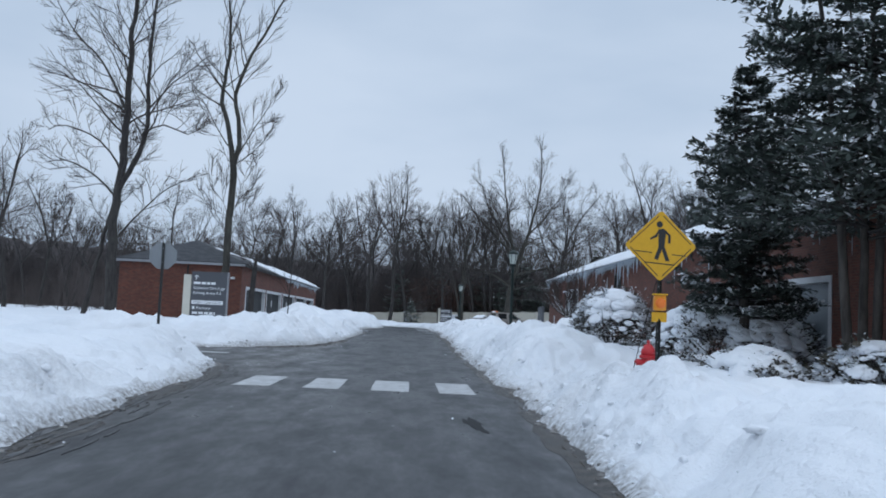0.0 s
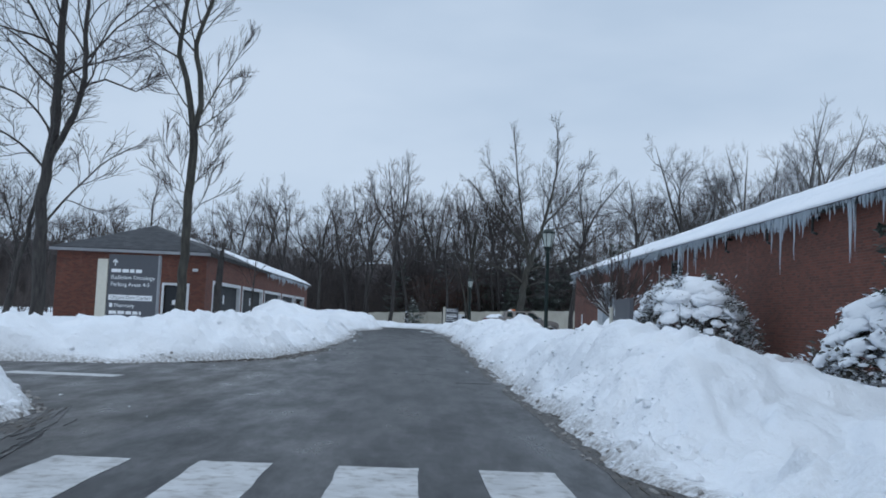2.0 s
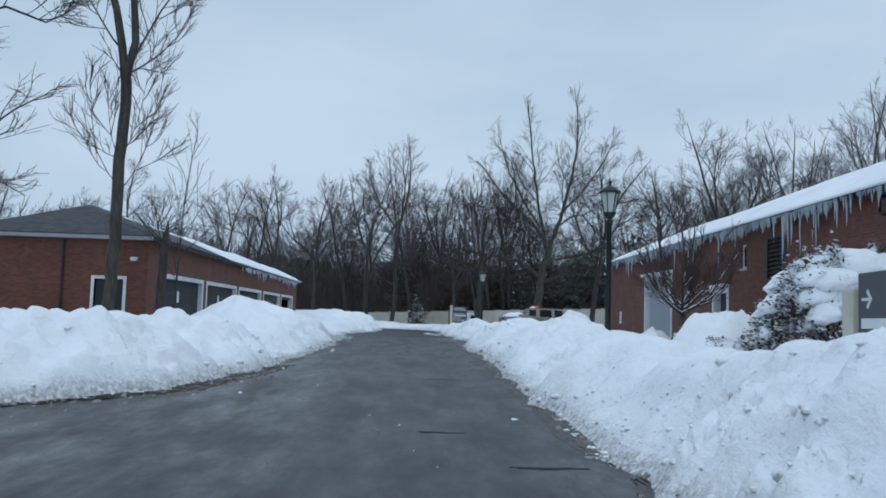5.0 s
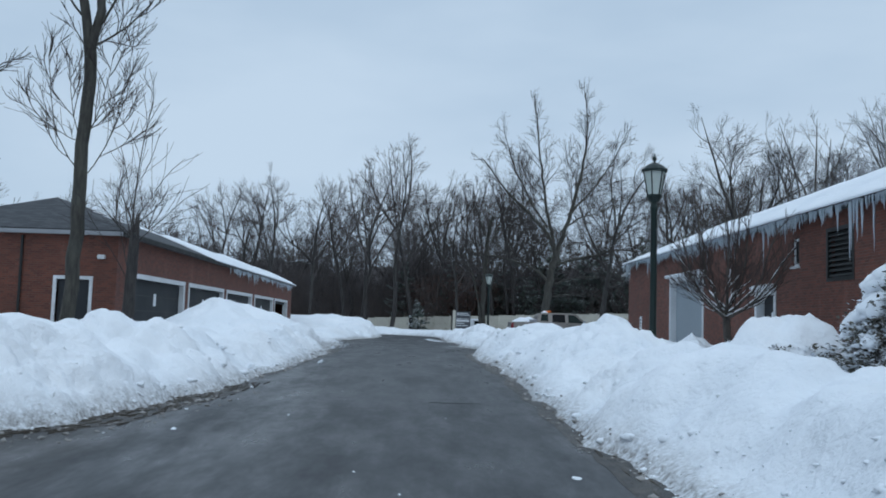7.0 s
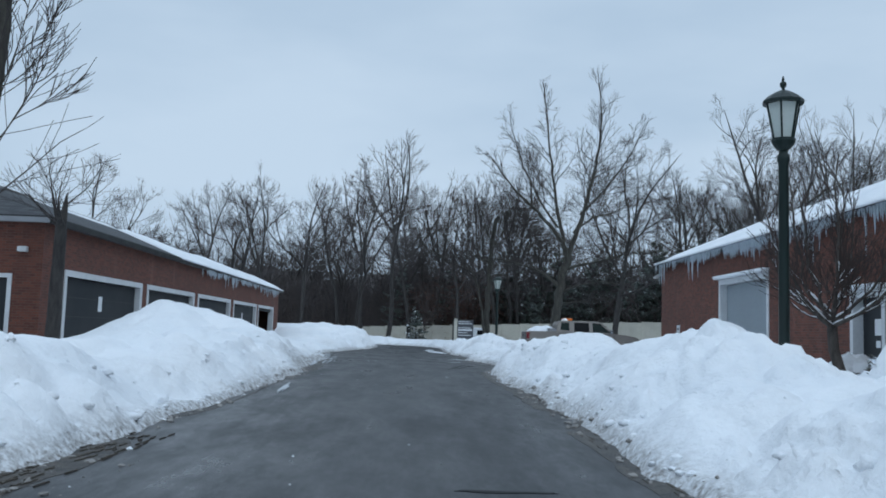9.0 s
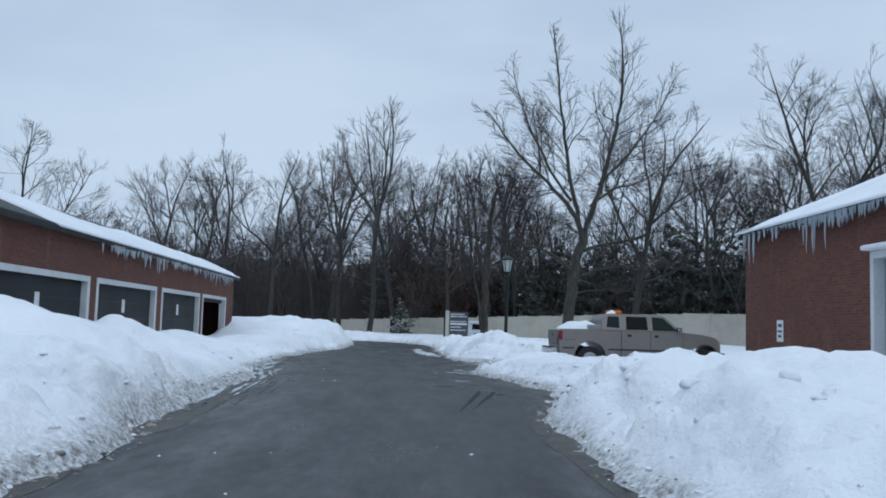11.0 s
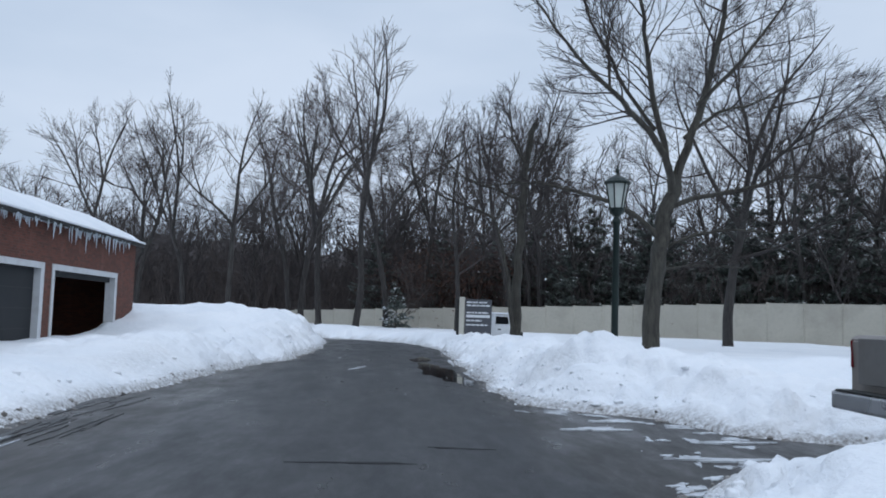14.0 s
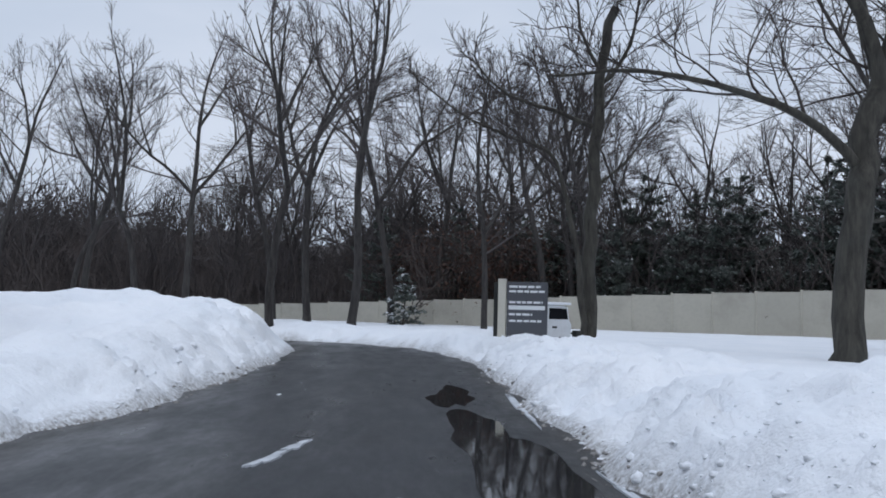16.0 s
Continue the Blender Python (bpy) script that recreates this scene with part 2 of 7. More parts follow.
M = {
    "snow": snow_material("snow"),
    "bank": snow_material("snow_gritty", 1.0),
    "dirty": plain("dirty_snow", (0.30, 0.29, 0.28), 0.85, vary=0.4, scale=8, bump=0.6, dirt=0.6),
    "asphalt": asphalt_material(),
    "brick": brick_material(),
    "shingle": shingle_material(),
    "white": plain("white_trim", (0.62, 0.64, 0.66), 0.5, vary=0.08, scale=3, dirt=0.2),
    "road_paint": plain("road_paint", (0.50, 0.51, 0.52), 0.6, vary=0.25, scale=10, dirt=0.75),
    "door_dark": plain("dark_door", (0.009, 0.012, 0.016), 0.62, vary=0.25, scale=2),
    "door_grey": plain("grey_door", (0.27, 0.31, 0.34), 0.5, vary=0.1, scale=2),
    # indoor shade put into a near-black colour: ceilings, partition, vent backing
    "dark": plain("interior_shade", (0.03, 0.03, 0.032), 0.9),
    "concrete": plain("concrete", (0.30, 0.29, 0.28), 0.9, vary=0.2, scale=3, bump=0.5),
    "black": plain("black_metal", (0.018, 0.020, 0.020), 0.5, metal=0.2, vary=0.3),
    "green_metal": plain("dark_green_metal", (0.007, 0.018, 0.016), 0.45, metal=0.3, vary=0.3, scale=4),
    "frosted": plain("frosted_glass", (0.50, 0.55, 0.52), 0.35, vary=0.1),
    "galv": plain("galvanised_steel", (0.30, 0.31, 0.33), 0.5, metal=0.6, vary=0.2),
    "sign_grey": plain("grey_sign_face", (0.070, 0.075, 0.088), 0.55, vary=0.12, scale=2),
    "sign_white": plain("sign_lettering", (0.72, 0.74, 0.76), 0.5, vary=0.05),
    "sign_back": plain("bare_sign_back", (0.22, 0.24, 0.26), 0.45, metal=0.5, vary=0.12, scale=3),
    "cream": plain("cream_post", (0.55, 0.53, 0.46), 0.6, vary=0.1, scale=2),
    "yellow": plain("yellow_sign", (0.66, 0.36, 0.006), 0.55, vary=0.1, scale=3),
    "amber": plain("amber_plastic", (0.75, 0.30, 0.015), 0.3, vary=0.15, scale=5),
    "red": plain("red_hydrant_paint", (0.52, 0.022, 0.03), 0.4, vary=0.2, scale=6),
    "fence": plain("cream_fence", (0.43, 0.41, 0.35), 0.7, vary=0.12, scale=0.8, bump=0.2, dirt=0.25),
    "truck": plain("pewter_truck_paint", (0.22, 0.20, 0.185), 0.36, metal=0.2, vary=0.08, scale=1.2, bump=0.02, dirt=0.25),
    "truck_dark": plain("grey_lower_paint", (0.16, 0.155, 0.15), 0.45, metal=0.3, vary=0.1, scale=2, dirt=0.4),
    "tyre": plain("rubber", (0.018, 0.018, 0.019), 0.85, vary=0.2),
    "rim": plain("steel_rim", (0.35, 0.36, 0.37), 0.35, metal=0.8),
    "chrome": plain("bumper_chrome", (0.42, 0.43, 0.45), 0.25, metal=0.9),
    "tail_red": plain("red_lamp_lens", (0.17, 0.008, 0.014), 0.3, vary=0.2),
    "beacon": plain("orange_beacon_lens", (0.85, 0.20, 0.02), 0.3, vary=0.15),
    "glass": glass_material("window_glass", (0.005, 0.006, 0.008)),
    "glass_green": glass_material("tinted_glass", (0.012, 0.020, 0.019)),
    "ice": ice_material(),
    "bark": bark_material("bark", (0.018, 0.016, 0.016), (0.055, 0.050, 0.047)),
    "bark_mossy": bark_material("mossy_bark", (0.020, 0.019, 0.016), (0.064, 0.060, 0.050)),
    "twig_red": twig_material("reddish_twigs", (0.030, 0.021, 0.019), (0.066, 0.046, 0.040)),
    # trees behind the hall: haze is put into this pale twig colour
    "twig_hall_haze": twig_material("hazed_hall_twigs", (0.12, 0.125, 0.135), (0.22, 0.225, 0.24)),
    "bark_pale": bark_material("grey_bark", (0.034, 0.029, 0.026), (0.10, 0.088, 0.078)),
    "twig": twig_material("twigs", (0.020, 0.017, 0.017), (0.048, 0.040, 0.037)),
    # far twigs and brush: base colours lifted to stand for distance haze
    "twig_far": twig_material("hazed_far_twigs", (0.040, 0.035, 0.036), (0.082, 0.071, 0.070)),
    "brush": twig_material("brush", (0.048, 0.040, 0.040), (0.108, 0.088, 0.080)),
    "russet": foliage_material("russet_leaves", (0.055, 0.025, 0.017), (0.12, 0.055, 0.035)),
    "cedar": foliage_material("cedar_needles", (0.026, 0.037, 0.032), (0.072, 0.092, 0.076), 0.5),
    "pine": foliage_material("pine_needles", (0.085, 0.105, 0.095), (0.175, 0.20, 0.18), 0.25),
    "shrub": foliage_material("shrub_leaves", (0.045, 0.044, 0.036), (0.13, 0.118, 0.092), 0.9),
    # backdrop bark, paler still: the haze is in the base colour
    "far_wood": bark_material("hazed_far_woods", (0.075, 0.068, 0.070), (0.13, 0.118, 0.12)),
}


# ---- building helpers ----
def mesh_object(name, bm, material, smooth=False):
    me = bpy.data.meshes.new(name)
    if smooth:
        for f in bm.faces:
            f.smooth = True
    bm.to_mesh(me)
    bm.free()
    me.materials.append(material)
    return new(name, me)


def raw_object(name, verts, faces, material, smooth=True):
    """A mesh from arrays of vertices and of faces that all have the same number of corners."""
    verts, faces = np.asarray(verts, np.float32), np.asarray(faces, np.int32)
    k = faces.shape[1]
    me = bpy.data.meshes.new(name)
    me.vertices.add(len(verts))
    me.vertices.foreach_set("co", verts.ravel())
    me.loops.add(faces.size)
    me.loops.foreach_set("vertex_index", faces.ravel())
    me.polygons.add(len(faces))
    me.polygons.foreach_set("loop_start", np.arange(0, faces.size, k, dtype=np.int32))
    me.polygons.foreach_set("use_smooth", np.full(len(faces), smooth))
    me.update(calc_edges=True)
    me.materials.append(material)
    return new(name, me)


def hang(ob, parent, label=""):
    ob.parent = parent
    if label:
        ob["label"] = label
    return ob


def part(name, bm, material, parent, label="", smooth=False):
    return hang(mesh_object(name, bm, material, smooth), parent, label)


def thing(name, label, category, m=Matrix(), group="", kind=""):
    ob = new(name)
    ob.matrix_world = m
    return tagged(ob, label, category, group, kind)


def box(x0, x1, y0, y1, z0, z1, bevel=0.0, bm=None):
    own = bmesh.new()
    bmesh.ops.create_cube(own, size=1)
    for v in own.verts:
        v.co = (x0 + (v.co.x + 0.5) * (x1 - x0), y0 + (v.co.y + 0.5) * (y1 - y0), z0 + (v.co.z + 0.5) * (z1 - z0))
    if bevel:
        bmesh.ops.bevel(own, geom=own.edges[:], offset=bevel, segments=2, affect="EDGES", profile=0.6)
    if bm is None:
        return own
    merge(bm, own)
    return bm


def merge(bm, own):
    base = {}
    for v in own.verts:
        base[v] = bm.verts.new(v.co)
    for f in own.faces:
        try:
            bm.faces.new([base[v] for v in f.verts])
        except ValueError:
            pass
    own.free()


def rod(p0, p1, r0, r1=None, n=10, bm=None):
    """A tapered round bar from p0 to p1."""
    r1 = r0 if r1 is None else r1
    bm = bmesh.new() if bm is None else bm
    p0, p1 = Vector(p0), Vector(p1)
    q = (p1 - p0).to_track_quat("Z", "Y")
    rings = [[bm.verts.new(p + q @ Vector((math.cos(i * math.tau / n) * r, math.sin(i * math.tau / n) * r, 0))) for i in range(n)]
             for p, r in ((p0, r0), (p1, r1))]
    for i in range(n):
        bm.faces.new((rings[0][i], rings[0][(i + 1) % n], rings[1][(i + 1) % n], rings[1][i]))
    bm.faces.new(rings[0][::-1])
    bm.faces.new(rings[1])
    return bm


def lathe(profile, n=16, bm=None, centre=(0, 0)):
    """A turned form: profile is a list of (radius, z) from bottom to top."""
    bm = bmesh.new() if bm is None else bm
    rings = [[bm.verts.new((centre[0] + r * math.cos(i * math.tau / n), centre[1] + r * math.sin(i * math.tau / n), z)) for i in range(n)] for r, z in profile]
    for a, b in zip(rings, rings[1:]):
        for i in range(n):
            bm.faces.new((a[i], a[(i + 1) % n], b[(i + 1) % n], b[i]))
    bm.faces.new(rings[0][::-1])
    bm.faces.new(rings[-1])
    return bm


def prism(outline, axis, a, b, bevel=0.0):
    """A flat outline pushed along an axis from a to b. The outline's two numbers are the other two axes in order."""
    bm = bmesh.new()
    put = {"x": lambda u, v, w: (w, u, v), "y": lambda u, v, w: (u, w, v), "z": lambda u, v, w: (u, v, w)}[axis]
    low = [bm.verts.new(put(u, v, a)) for u, v in outline]
    high = [bm.verts.new(put(u, v, b)) for u, v in outline]
    k = len(outline)
    for i in range(k):
        bm.faces.new((low[i], low[(i + 1) % k], high[(i + 1) % k], high[i]))
    bm.faces.new(low[::-1])
    bm.faces.new(high)
    bmesh.ops.recalc_face_normals(bm, faces=bm.faces[:])
    if bevel:
        bmesh.ops.bevel(bm, geom=bm.edges[:], offset=bevel, segments=2, affect="EDGES")
    return bm


def lettering(text, size, x, z, y, material, parent, name="lettering"):
    """A line of raised letters on a face that looks towards -y."""
    cu = bpy.data.curves.new(name, "FONT")
    cu.body, cu.size, cu.extrude = text, size, 0.003
    tmp = bpy.data.objects.new(name, cu)
    scene.collection.objects.link(tmp)
    bpy.context.view_layer.update()
    me = bpy.data.meshes.new_from_object(tmp.evaluated_get(bpy.context.evaluated_depsgraph_get()))
    bpy.data.objects.remove(tmp)
    me.materials.append(material)
    ob = new(name, me)
    ob.matrix_world = pose(x, y, z, 90, 0, 0)
    ob.parent = parent
    return ob


# ---- lie of the land ----
def hash01(ix, iy, seed):
    h = np.sin(ix * 127.1 + iy * 311.7 + seed * 74.7) * 43758.5453
    return h - np.floor(h)


def vnoise(x, y, seed=0):
    ix, iy = np.floor(x), np.floor(y)
    fx, fy = x - ix, y - iy
    fx, fy = fx * fx * (3 - 2 * fx), fy * fy * (3 - 2 * fy)
    a, b = hash01(ix, iy, seed), hash01(ix + 1, iy, seed)
    c, d = hash01(ix, iy + 1, seed), hash01(ix + 1, iy + 1, seed)
    return (a * (1 - fx) + b * fx) * (1 - fy) + (c * (1 - fx) + d * fx) * fy


def fbm(x, y, seed=0, octaves=4):
    total, amp, norm = 0.0, 1.0, 0.0
    for o in range(octaves):
        total, norm = total + amp * vnoise(x * 2 ** o + 17.3 * o, y * 2 ** o - 9.1 * o, seed + o), norm + amp
        amp *= 0.5
    return total / norm


def domes(x, y, cell, seed):
    """Crowded rounded lumps, 0 to 1, about one to a cell."""
    x, y = x / cell, y / cell
    ix, iy = np.floor(x), np.floor(y)
    best = np.zeros(x.shape)
    for ox in (-1, 0, 1):
        for oy in (-1, 0, 1):
            cx, cy = ix + ox, iy + oy
            jx, jy, rr = hash01(cx, cy, seed), hash01(cx, cy, seed + 5), 0.45 + 0.5 * hash01(cx, cy, seed + 9)
            d2 = ((x - cx - jx) ** 2 + (y - cy - jy) ** 2) / rr ** 2
            best = np.maximum(best, np.sqrt(np.maximum(0, 1 - d2)) * rr)
    return best


def blocks(x, y, cell, seed):
    """Broken slabs: a random height and tilt in each uneven cell, with worn rims; about -0.5 to 0.5."""
    x, y = x / cell, y / cell
    ix, iy = np.floor(x), np.floor(y)
    one, two, top = np.full(x.shape, 9.0), np.full(x.shape, 9.0), np.zeros(x.shape)
    for ox in (-1, 0, 1):
        for oy in (-1, 0, 1):
            cx, cy = ix + ox, iy + oy
            dx, dy = x - cx - hash01(cx, cy, seed), y - cy - hash01(cx, cy, seed + 5)
            d = np.hypot(dx, dy)
            t = hash01(cx, cy, seed + 9) - 0.5 + dx * (hash01(cx, cy, seed + 13) - 0.5) * 0.9 + dy * (hash01(cx, cy, seed + 17) - 0.5) * 0.9
            t = np.clip(t, -0.5, 0.45)
            near = d < one
            two = np.where(near, one, np.minimum(two, d))
            top = np.where(near, t, top)
            one = np.where(near, d, one)
    return (top + 0.5) * np.clip((two - one) * 4.0, 0, 1) - 0.5


def smooth(a, b, x):
    t = np.clip((x - a) / (b - a), 0, 1)
    return t * t * (3 - 2 * t)


def lie(y):
    """Height of the bare road along its length."""
    return np.interp(y, (-1000, 30, 45, 58, 70, 90, 1000), (0, 0, 0.27, 0.27, 0.19, 0.09, 0.09))


# The cleared asphalt, once round: up the right side, round the far bend, back down the left side with its side road.
CLEARED = [(1.6, -40), (1.6, 8), (1.72, 12), (1.78, 19), (1.75, 28), (1.7, 44), (1.65, 53), (2.3, 57.5), (3.0, 59.6), (2.5, 61.2), (2.15, 63.6),
           (1.92, 65.5), (1.87, 67.2), (2.05, 68.6), (2.6, 69.6), (4.0, 70.2), (6.0, 70.9), (6.2, 72.0), (5.2, 72.6), (4.2, 73.6), (3.7, 75.1), (2.8, 75.7), (1.9, 76.8), (1.8, 80), (1.9, 89), (1.85, 101), (1.3, 107),
           (0.1, 111), (-2, 114), (-6, 116), (-40, 119), (-40, 112), (-9, 111), (-5, 109.5), (-3.5, 106.5), (-3.15, 100), (-3.3, 91), (-4.1, 83),
           (-4.4, 74), (-4.2, 67), (-3.5, 63), (-3.2, 57), (-2.85, 50), (-2.85, 43), (-3.2, 37.5)]
CLEARED += [(-3.7, 33.9), (-4.9, 32.0), (-6.4, 30.2), (-9, 29.4), (-40, 29), (-40, 23), (-9, 23.6), (-5.6, 22.9), (-4.6, 21), (-4.0, 17), (-3.9, 14), (-3.6, 9), (-3.5, -40)]


def road_distance(x, y):
    """Signed distance from the edge of the cleared asphalt; below zero on it."""
    x, y = np.asarray(x, float), np.asarray(y, float)
    best, inside = np.full(x.shape, 1e9), np.zeros(x.shape, bool)
    k = len(CLEARED)
    for i in range(k):
        (ax, ay), (bx, by) = CLEARED[i], CLEARED[(i + 1) % k]
        dx, dy = bx - ax, by - ay
        t = np.clip(((x - ax) * dx + (y - ay) * dy) / (dx * dx + dy * dy), 0, 1)
        best = np.minimum(best, np.hypot(x - ax - t * dx, y - ay - t * dy))
        if ay != by:
            inside ^= ((ay > y) != (by > y)) & (x < (y - ay) / (by - ay) * dx + ax)
    return np.where(inside, -best, best)


# Piles that the plough has left: x, y, reach in x, reach in y, height.
PILES = [(-6.8, 34.2, 2.0, 1.7, 0.18), (-9.6, 32.0, 2.4, 1.3, 0.06), (-4.6, 38.5, 0.9, 2.5, 0.15), (-6.9, 55.0, 1.6, 2.6, 1.15), (-6.4, 59.0, 1.3, 2.0, 0.45), (-10.0, 101.5, 4.6, 4.0, 1.1), (-7.8, 66.5, 1.2, 3.6, 0.72), (-8.2, 74.5, 1.2, 2.8, 0.45), (-6.6, 105, 2.0, 3.0, 0.55),
         (3.1, 25.2, 1.3, 2.6, 0.42), (4.2, 21.6, 1.2, 1.3, 0.15), (3.2, 30.0, 0.9, 2.2, 0.15), (6.5, 67.3, 4.5, 1.0, -0.02), (4.6, 79.5, 1.6, 1.2, 0.25), (9.0, 80.0, 1.8, 1.3, 0.4),
         (-5.6, 18.2, 1.1, 2.2, 0.06), (4.5, 86.0, 1.6, 3.5, 0.0), (7.6, 53.5, 1.2, 1.6, 0.3), (-13, 97, 2.5, 2.5, 0.5), (3.9, 13.9, 1.3, 1.2, -0.5), (6.2, 81.5, 2.2, 1.3, 0.25)]


def snow_height(x, y):
    """Top of the snow, with the ploughed banks beside the road."""
    x, y = np.asarray(x, float), np.asarray(y, float)
    d = road_distance(x, y) + (fbm(x * 0.9, y * 0.9, 3, 4) - 0.5) * 0.55
    right = x > -0.8
    bank = np.where(right,
                    np.interp(y, (-10, 12, 15, 16.5, 18.5, 20.5, 24, 34, 44, 54, 60, 68, 77, 80, 90, 102, 112), (0.1, 0.08, 0.05, -0.25, -0.25, 0.25, 0.36, 0.36, 0.32, 0.26, 0.1, 0.1, 0.28, 0.24, 0.10, 0.06, 0.05)),
                    np.interp(y, (-10, 10, 14, 21, 24, 29, 32, 36, 46, 56, 62, 78, 88, 98, 106, 114), (0.06, 0.06, 0.08, 0.08, 0.05, 0.18, 0.26, 0.28, 0.34, 0.30, 0.05, 0.1, 0.25, 0.4, 0.4, 0.1)))
    field = np.where(right, np.interp(y, (0, 18, 30, 45, 56, 64, 90, 120), (0.40, 0.32, 0.30, 0.34, 0.30, 0.26, 0.32, 0.34)), np.interp(y, (0, 25, 40, 56, 64, 92, 120), (0.38, 0.36, 0.34, 0.26, 0.24, 0.34, 0.34)))
    rough = smooth(0.0, 0.5, d) * (1 - smooth(3.0, 6.5, d))
    rough = rough * (1 - 0.5 * (x > -1) * smooth(57, 60, y) * (1 - smooth(70, 72, y)))
    # the forecourt of the garage was ploughed flat
    rough = rough * (1 - 0.72 * (x < -1) * smooth(55, 60, y) * (1 - smooth(80, 86, y)))
    h = field * smooth(0.0, 1.25, d) + 0.10 * smooth(0.0, 0.14, d)
    h = h + bank * np.exp(-((d - 1.7) / 1.15) ** 2) * smooth(0, 0.9, d)
    big = fbm(x * 0.33, y * 0.33, 11, 3) - 0.5
    wx, wy = x + (fbm(x * 1.7, y * 1.7, 71, 2) - 0.5) * 0.5, y + (fbm(x * 1.7, y * 1.7, 75, 2) - 0.5) * 0.5
    broken = smooth(0.43, 0.56, fbm(x * 0.42, y * 0.42, 79, 3)) * (1 - smooth(1.9, 3.4, d))
    mounds = domes(wx, wy, 2.3, 3) * 0.42 + domes(wx, wy, 1.05, 5) * 0.17
    h = h + rough * (big * 0.40 - 0.25 + mounds + (fbm(x * 1.3, y * 1.3, 21, 3) - 0.5) * 0.16 + (fbm(x * 3.6, y * 3.6, 33, 3) - 0.5) * 0.075)
    h = h + rough * broken * (blocks(wx, wy, 0.75, 23) * 0.15 + blocks(wx, wy, 0.38, 29) * 0.08 + 0.05)
    # loose rubble low on the faces, and cut slabs higher up
    crumbly = (1 - 0.7 * (x < -1) * smooth(55, 60, y) * (1 - smooth(80, 86, y))) * smooth(0.05, 0.3, d) * (1 - smooth(0.6, 1.35, d)) * smooth(0.40, 0.62, fbm(x * 0.55 + 7, y * 0.55, 101, 3))
    h = h + crumbly * (blocks(wx, wy, 0.46, 105) * 0.14 + blocks(wx, wy, 0.27, 103) * 0.12 + blocks(wx, wy, 0.17, 107) * 0.05 + 0.03)
    slabs = smooth(0.7, 1.3, d) * (1 - smooth(3.2, 5.0, d)) * smooth(0.46, 0.56, fbm(x * 0.3 - 5, y * 0.3, 109, 2))
    h = h + slabs * (blocks(wx, wy * 0.8, 1.25, 113) * 0.14 + domes(wx, wy, 1.5, 115) * 0.22 - 0.06)
    h = h + (1 - rough) * smooth(0.3, 1.0, d) * (big * 0.16 + (fbm(x * 0.9, y * 0.9, 41, 3) - 0.5) * 0.06)
    for px, py, sx, sy, ph in PILES:
        h = h + ph * np.exp(-((x - px) / sx) ** 2 - ((y - py) / sy) ** 2) * smooth(0, 1.0, d) * (0.8 + 0.5 * fbm(x * 0.8, y * 0.8, 51, 3))
    # the kerb ramp dug through the bank beside the crossing
    along, across = (x - 1.7) * 0.42 + (y - 17.0) * 0.91, (x - 1.7) * 0.91 - (y - 17.0) * 0.42
    trench = (1 - smooth(0.28, 0.48, np.abs(across - 0.28 + 0.1 * np.sin(along * 3)))) * smooth(-0.6, 0.0, along) * (1 - smooth(1.9, 2.5, along))
    h = h * (1 - trench) + trench * np.minimum(h, 0.04 + 0.09 * np.maximum(along, 0))
    # dry floor inside the garage
    h = np.where((x < -10.95) & (x > -18.1) & (y > 55.8) & (y < 98.5), -0.15, h)
    # thin ploughed slush left in the lot's mouth and before the garages
    h = np.where(d > 0, np.maximum(h, -0.15), np.maximum(d * 0.8, -0.2))
    return lie(y) + h, d


def snow_at(x, y):
    return float(snow_height(np.array([x]), np.array([y]))[0][0])


def spaced(stops):
    """Grid lines with a step that changes along the way: (from, to, step)."""
    out = []
    for a, b, step in stops:
        out += list(np.linspace(a, b, max(1, round((b - a) / step)), endpoint=False))
    return np.array(out + [stops[-1][1]])


gx = spaced([(-700, -120, 60), (-120, -30, 8), (-30, -12, 0.7), (-12, -8, 0.18), (-8, -2.6, 0.07), (-2.6, 1.4, 0.4), (1.4, 5.6, 0.06), (5.6, 12, 0.15), (12, 30, 0.8), (30, 120, 9), (120, 700, 60)])
gy = spaced([(-200, -20, 20), (-20, 6, 1.0), (6, 40, 0.075), (40, 62, 0.11), (62, 84, 0.09), (84, 104, 0.14), (104, 118, 0.5), (118, 135, 0.6), (135, 240, 8), (240, 1500, 90)])
GX, GY = np.meshgrid(gx, gy)
GZ, GD = snow_height(GX, GY)
nx, ny = len(gx), len(gy)
corner = (np.arange(ny - 1)[:, None] * nx + np.arange(nx - 1)[None, :]).ravel()
ground = raw_object("ground", np.stack([GX.ravel(), GY.ravel(), GZ.ravel()], 1), np.stack([corner, corner + 1, corner + nx + 1, corner + nx], 1), M["bank"])
tagged(ground, "deep snow with lumpy ploughed banks and gritty edges", "snow", kind="structure")
rise = (GZ - lie(GY)).ravel()
grit = np.clip(1 - GD.ravel() / 0.38, 0, 1) * np.clip(1.2 - rise / 0.4, 0, 1)
grit = np.clip(grit + 0.30 * np.exp(-((GD.ravel() - 0.9) / 0.6) ** 2) * np.clip(fbm(GX.ravel() * 0.25, GY.ravel() * 0.25, 61, 3) * 3 - 1.5, 0, 1)
               + 0.8 * np.exp(-((GY.ravel() - 57) / 8) ** 2) * (GX.ravel() < -1) * np.clip(1 - GD.ravel() / 0.8, 0, 1), 0, 1)
attr = ground.data.attributes.new("grit", "FLOAT", "POINT")
attr.data.foreach_set("value", grit.astype(np.float32))

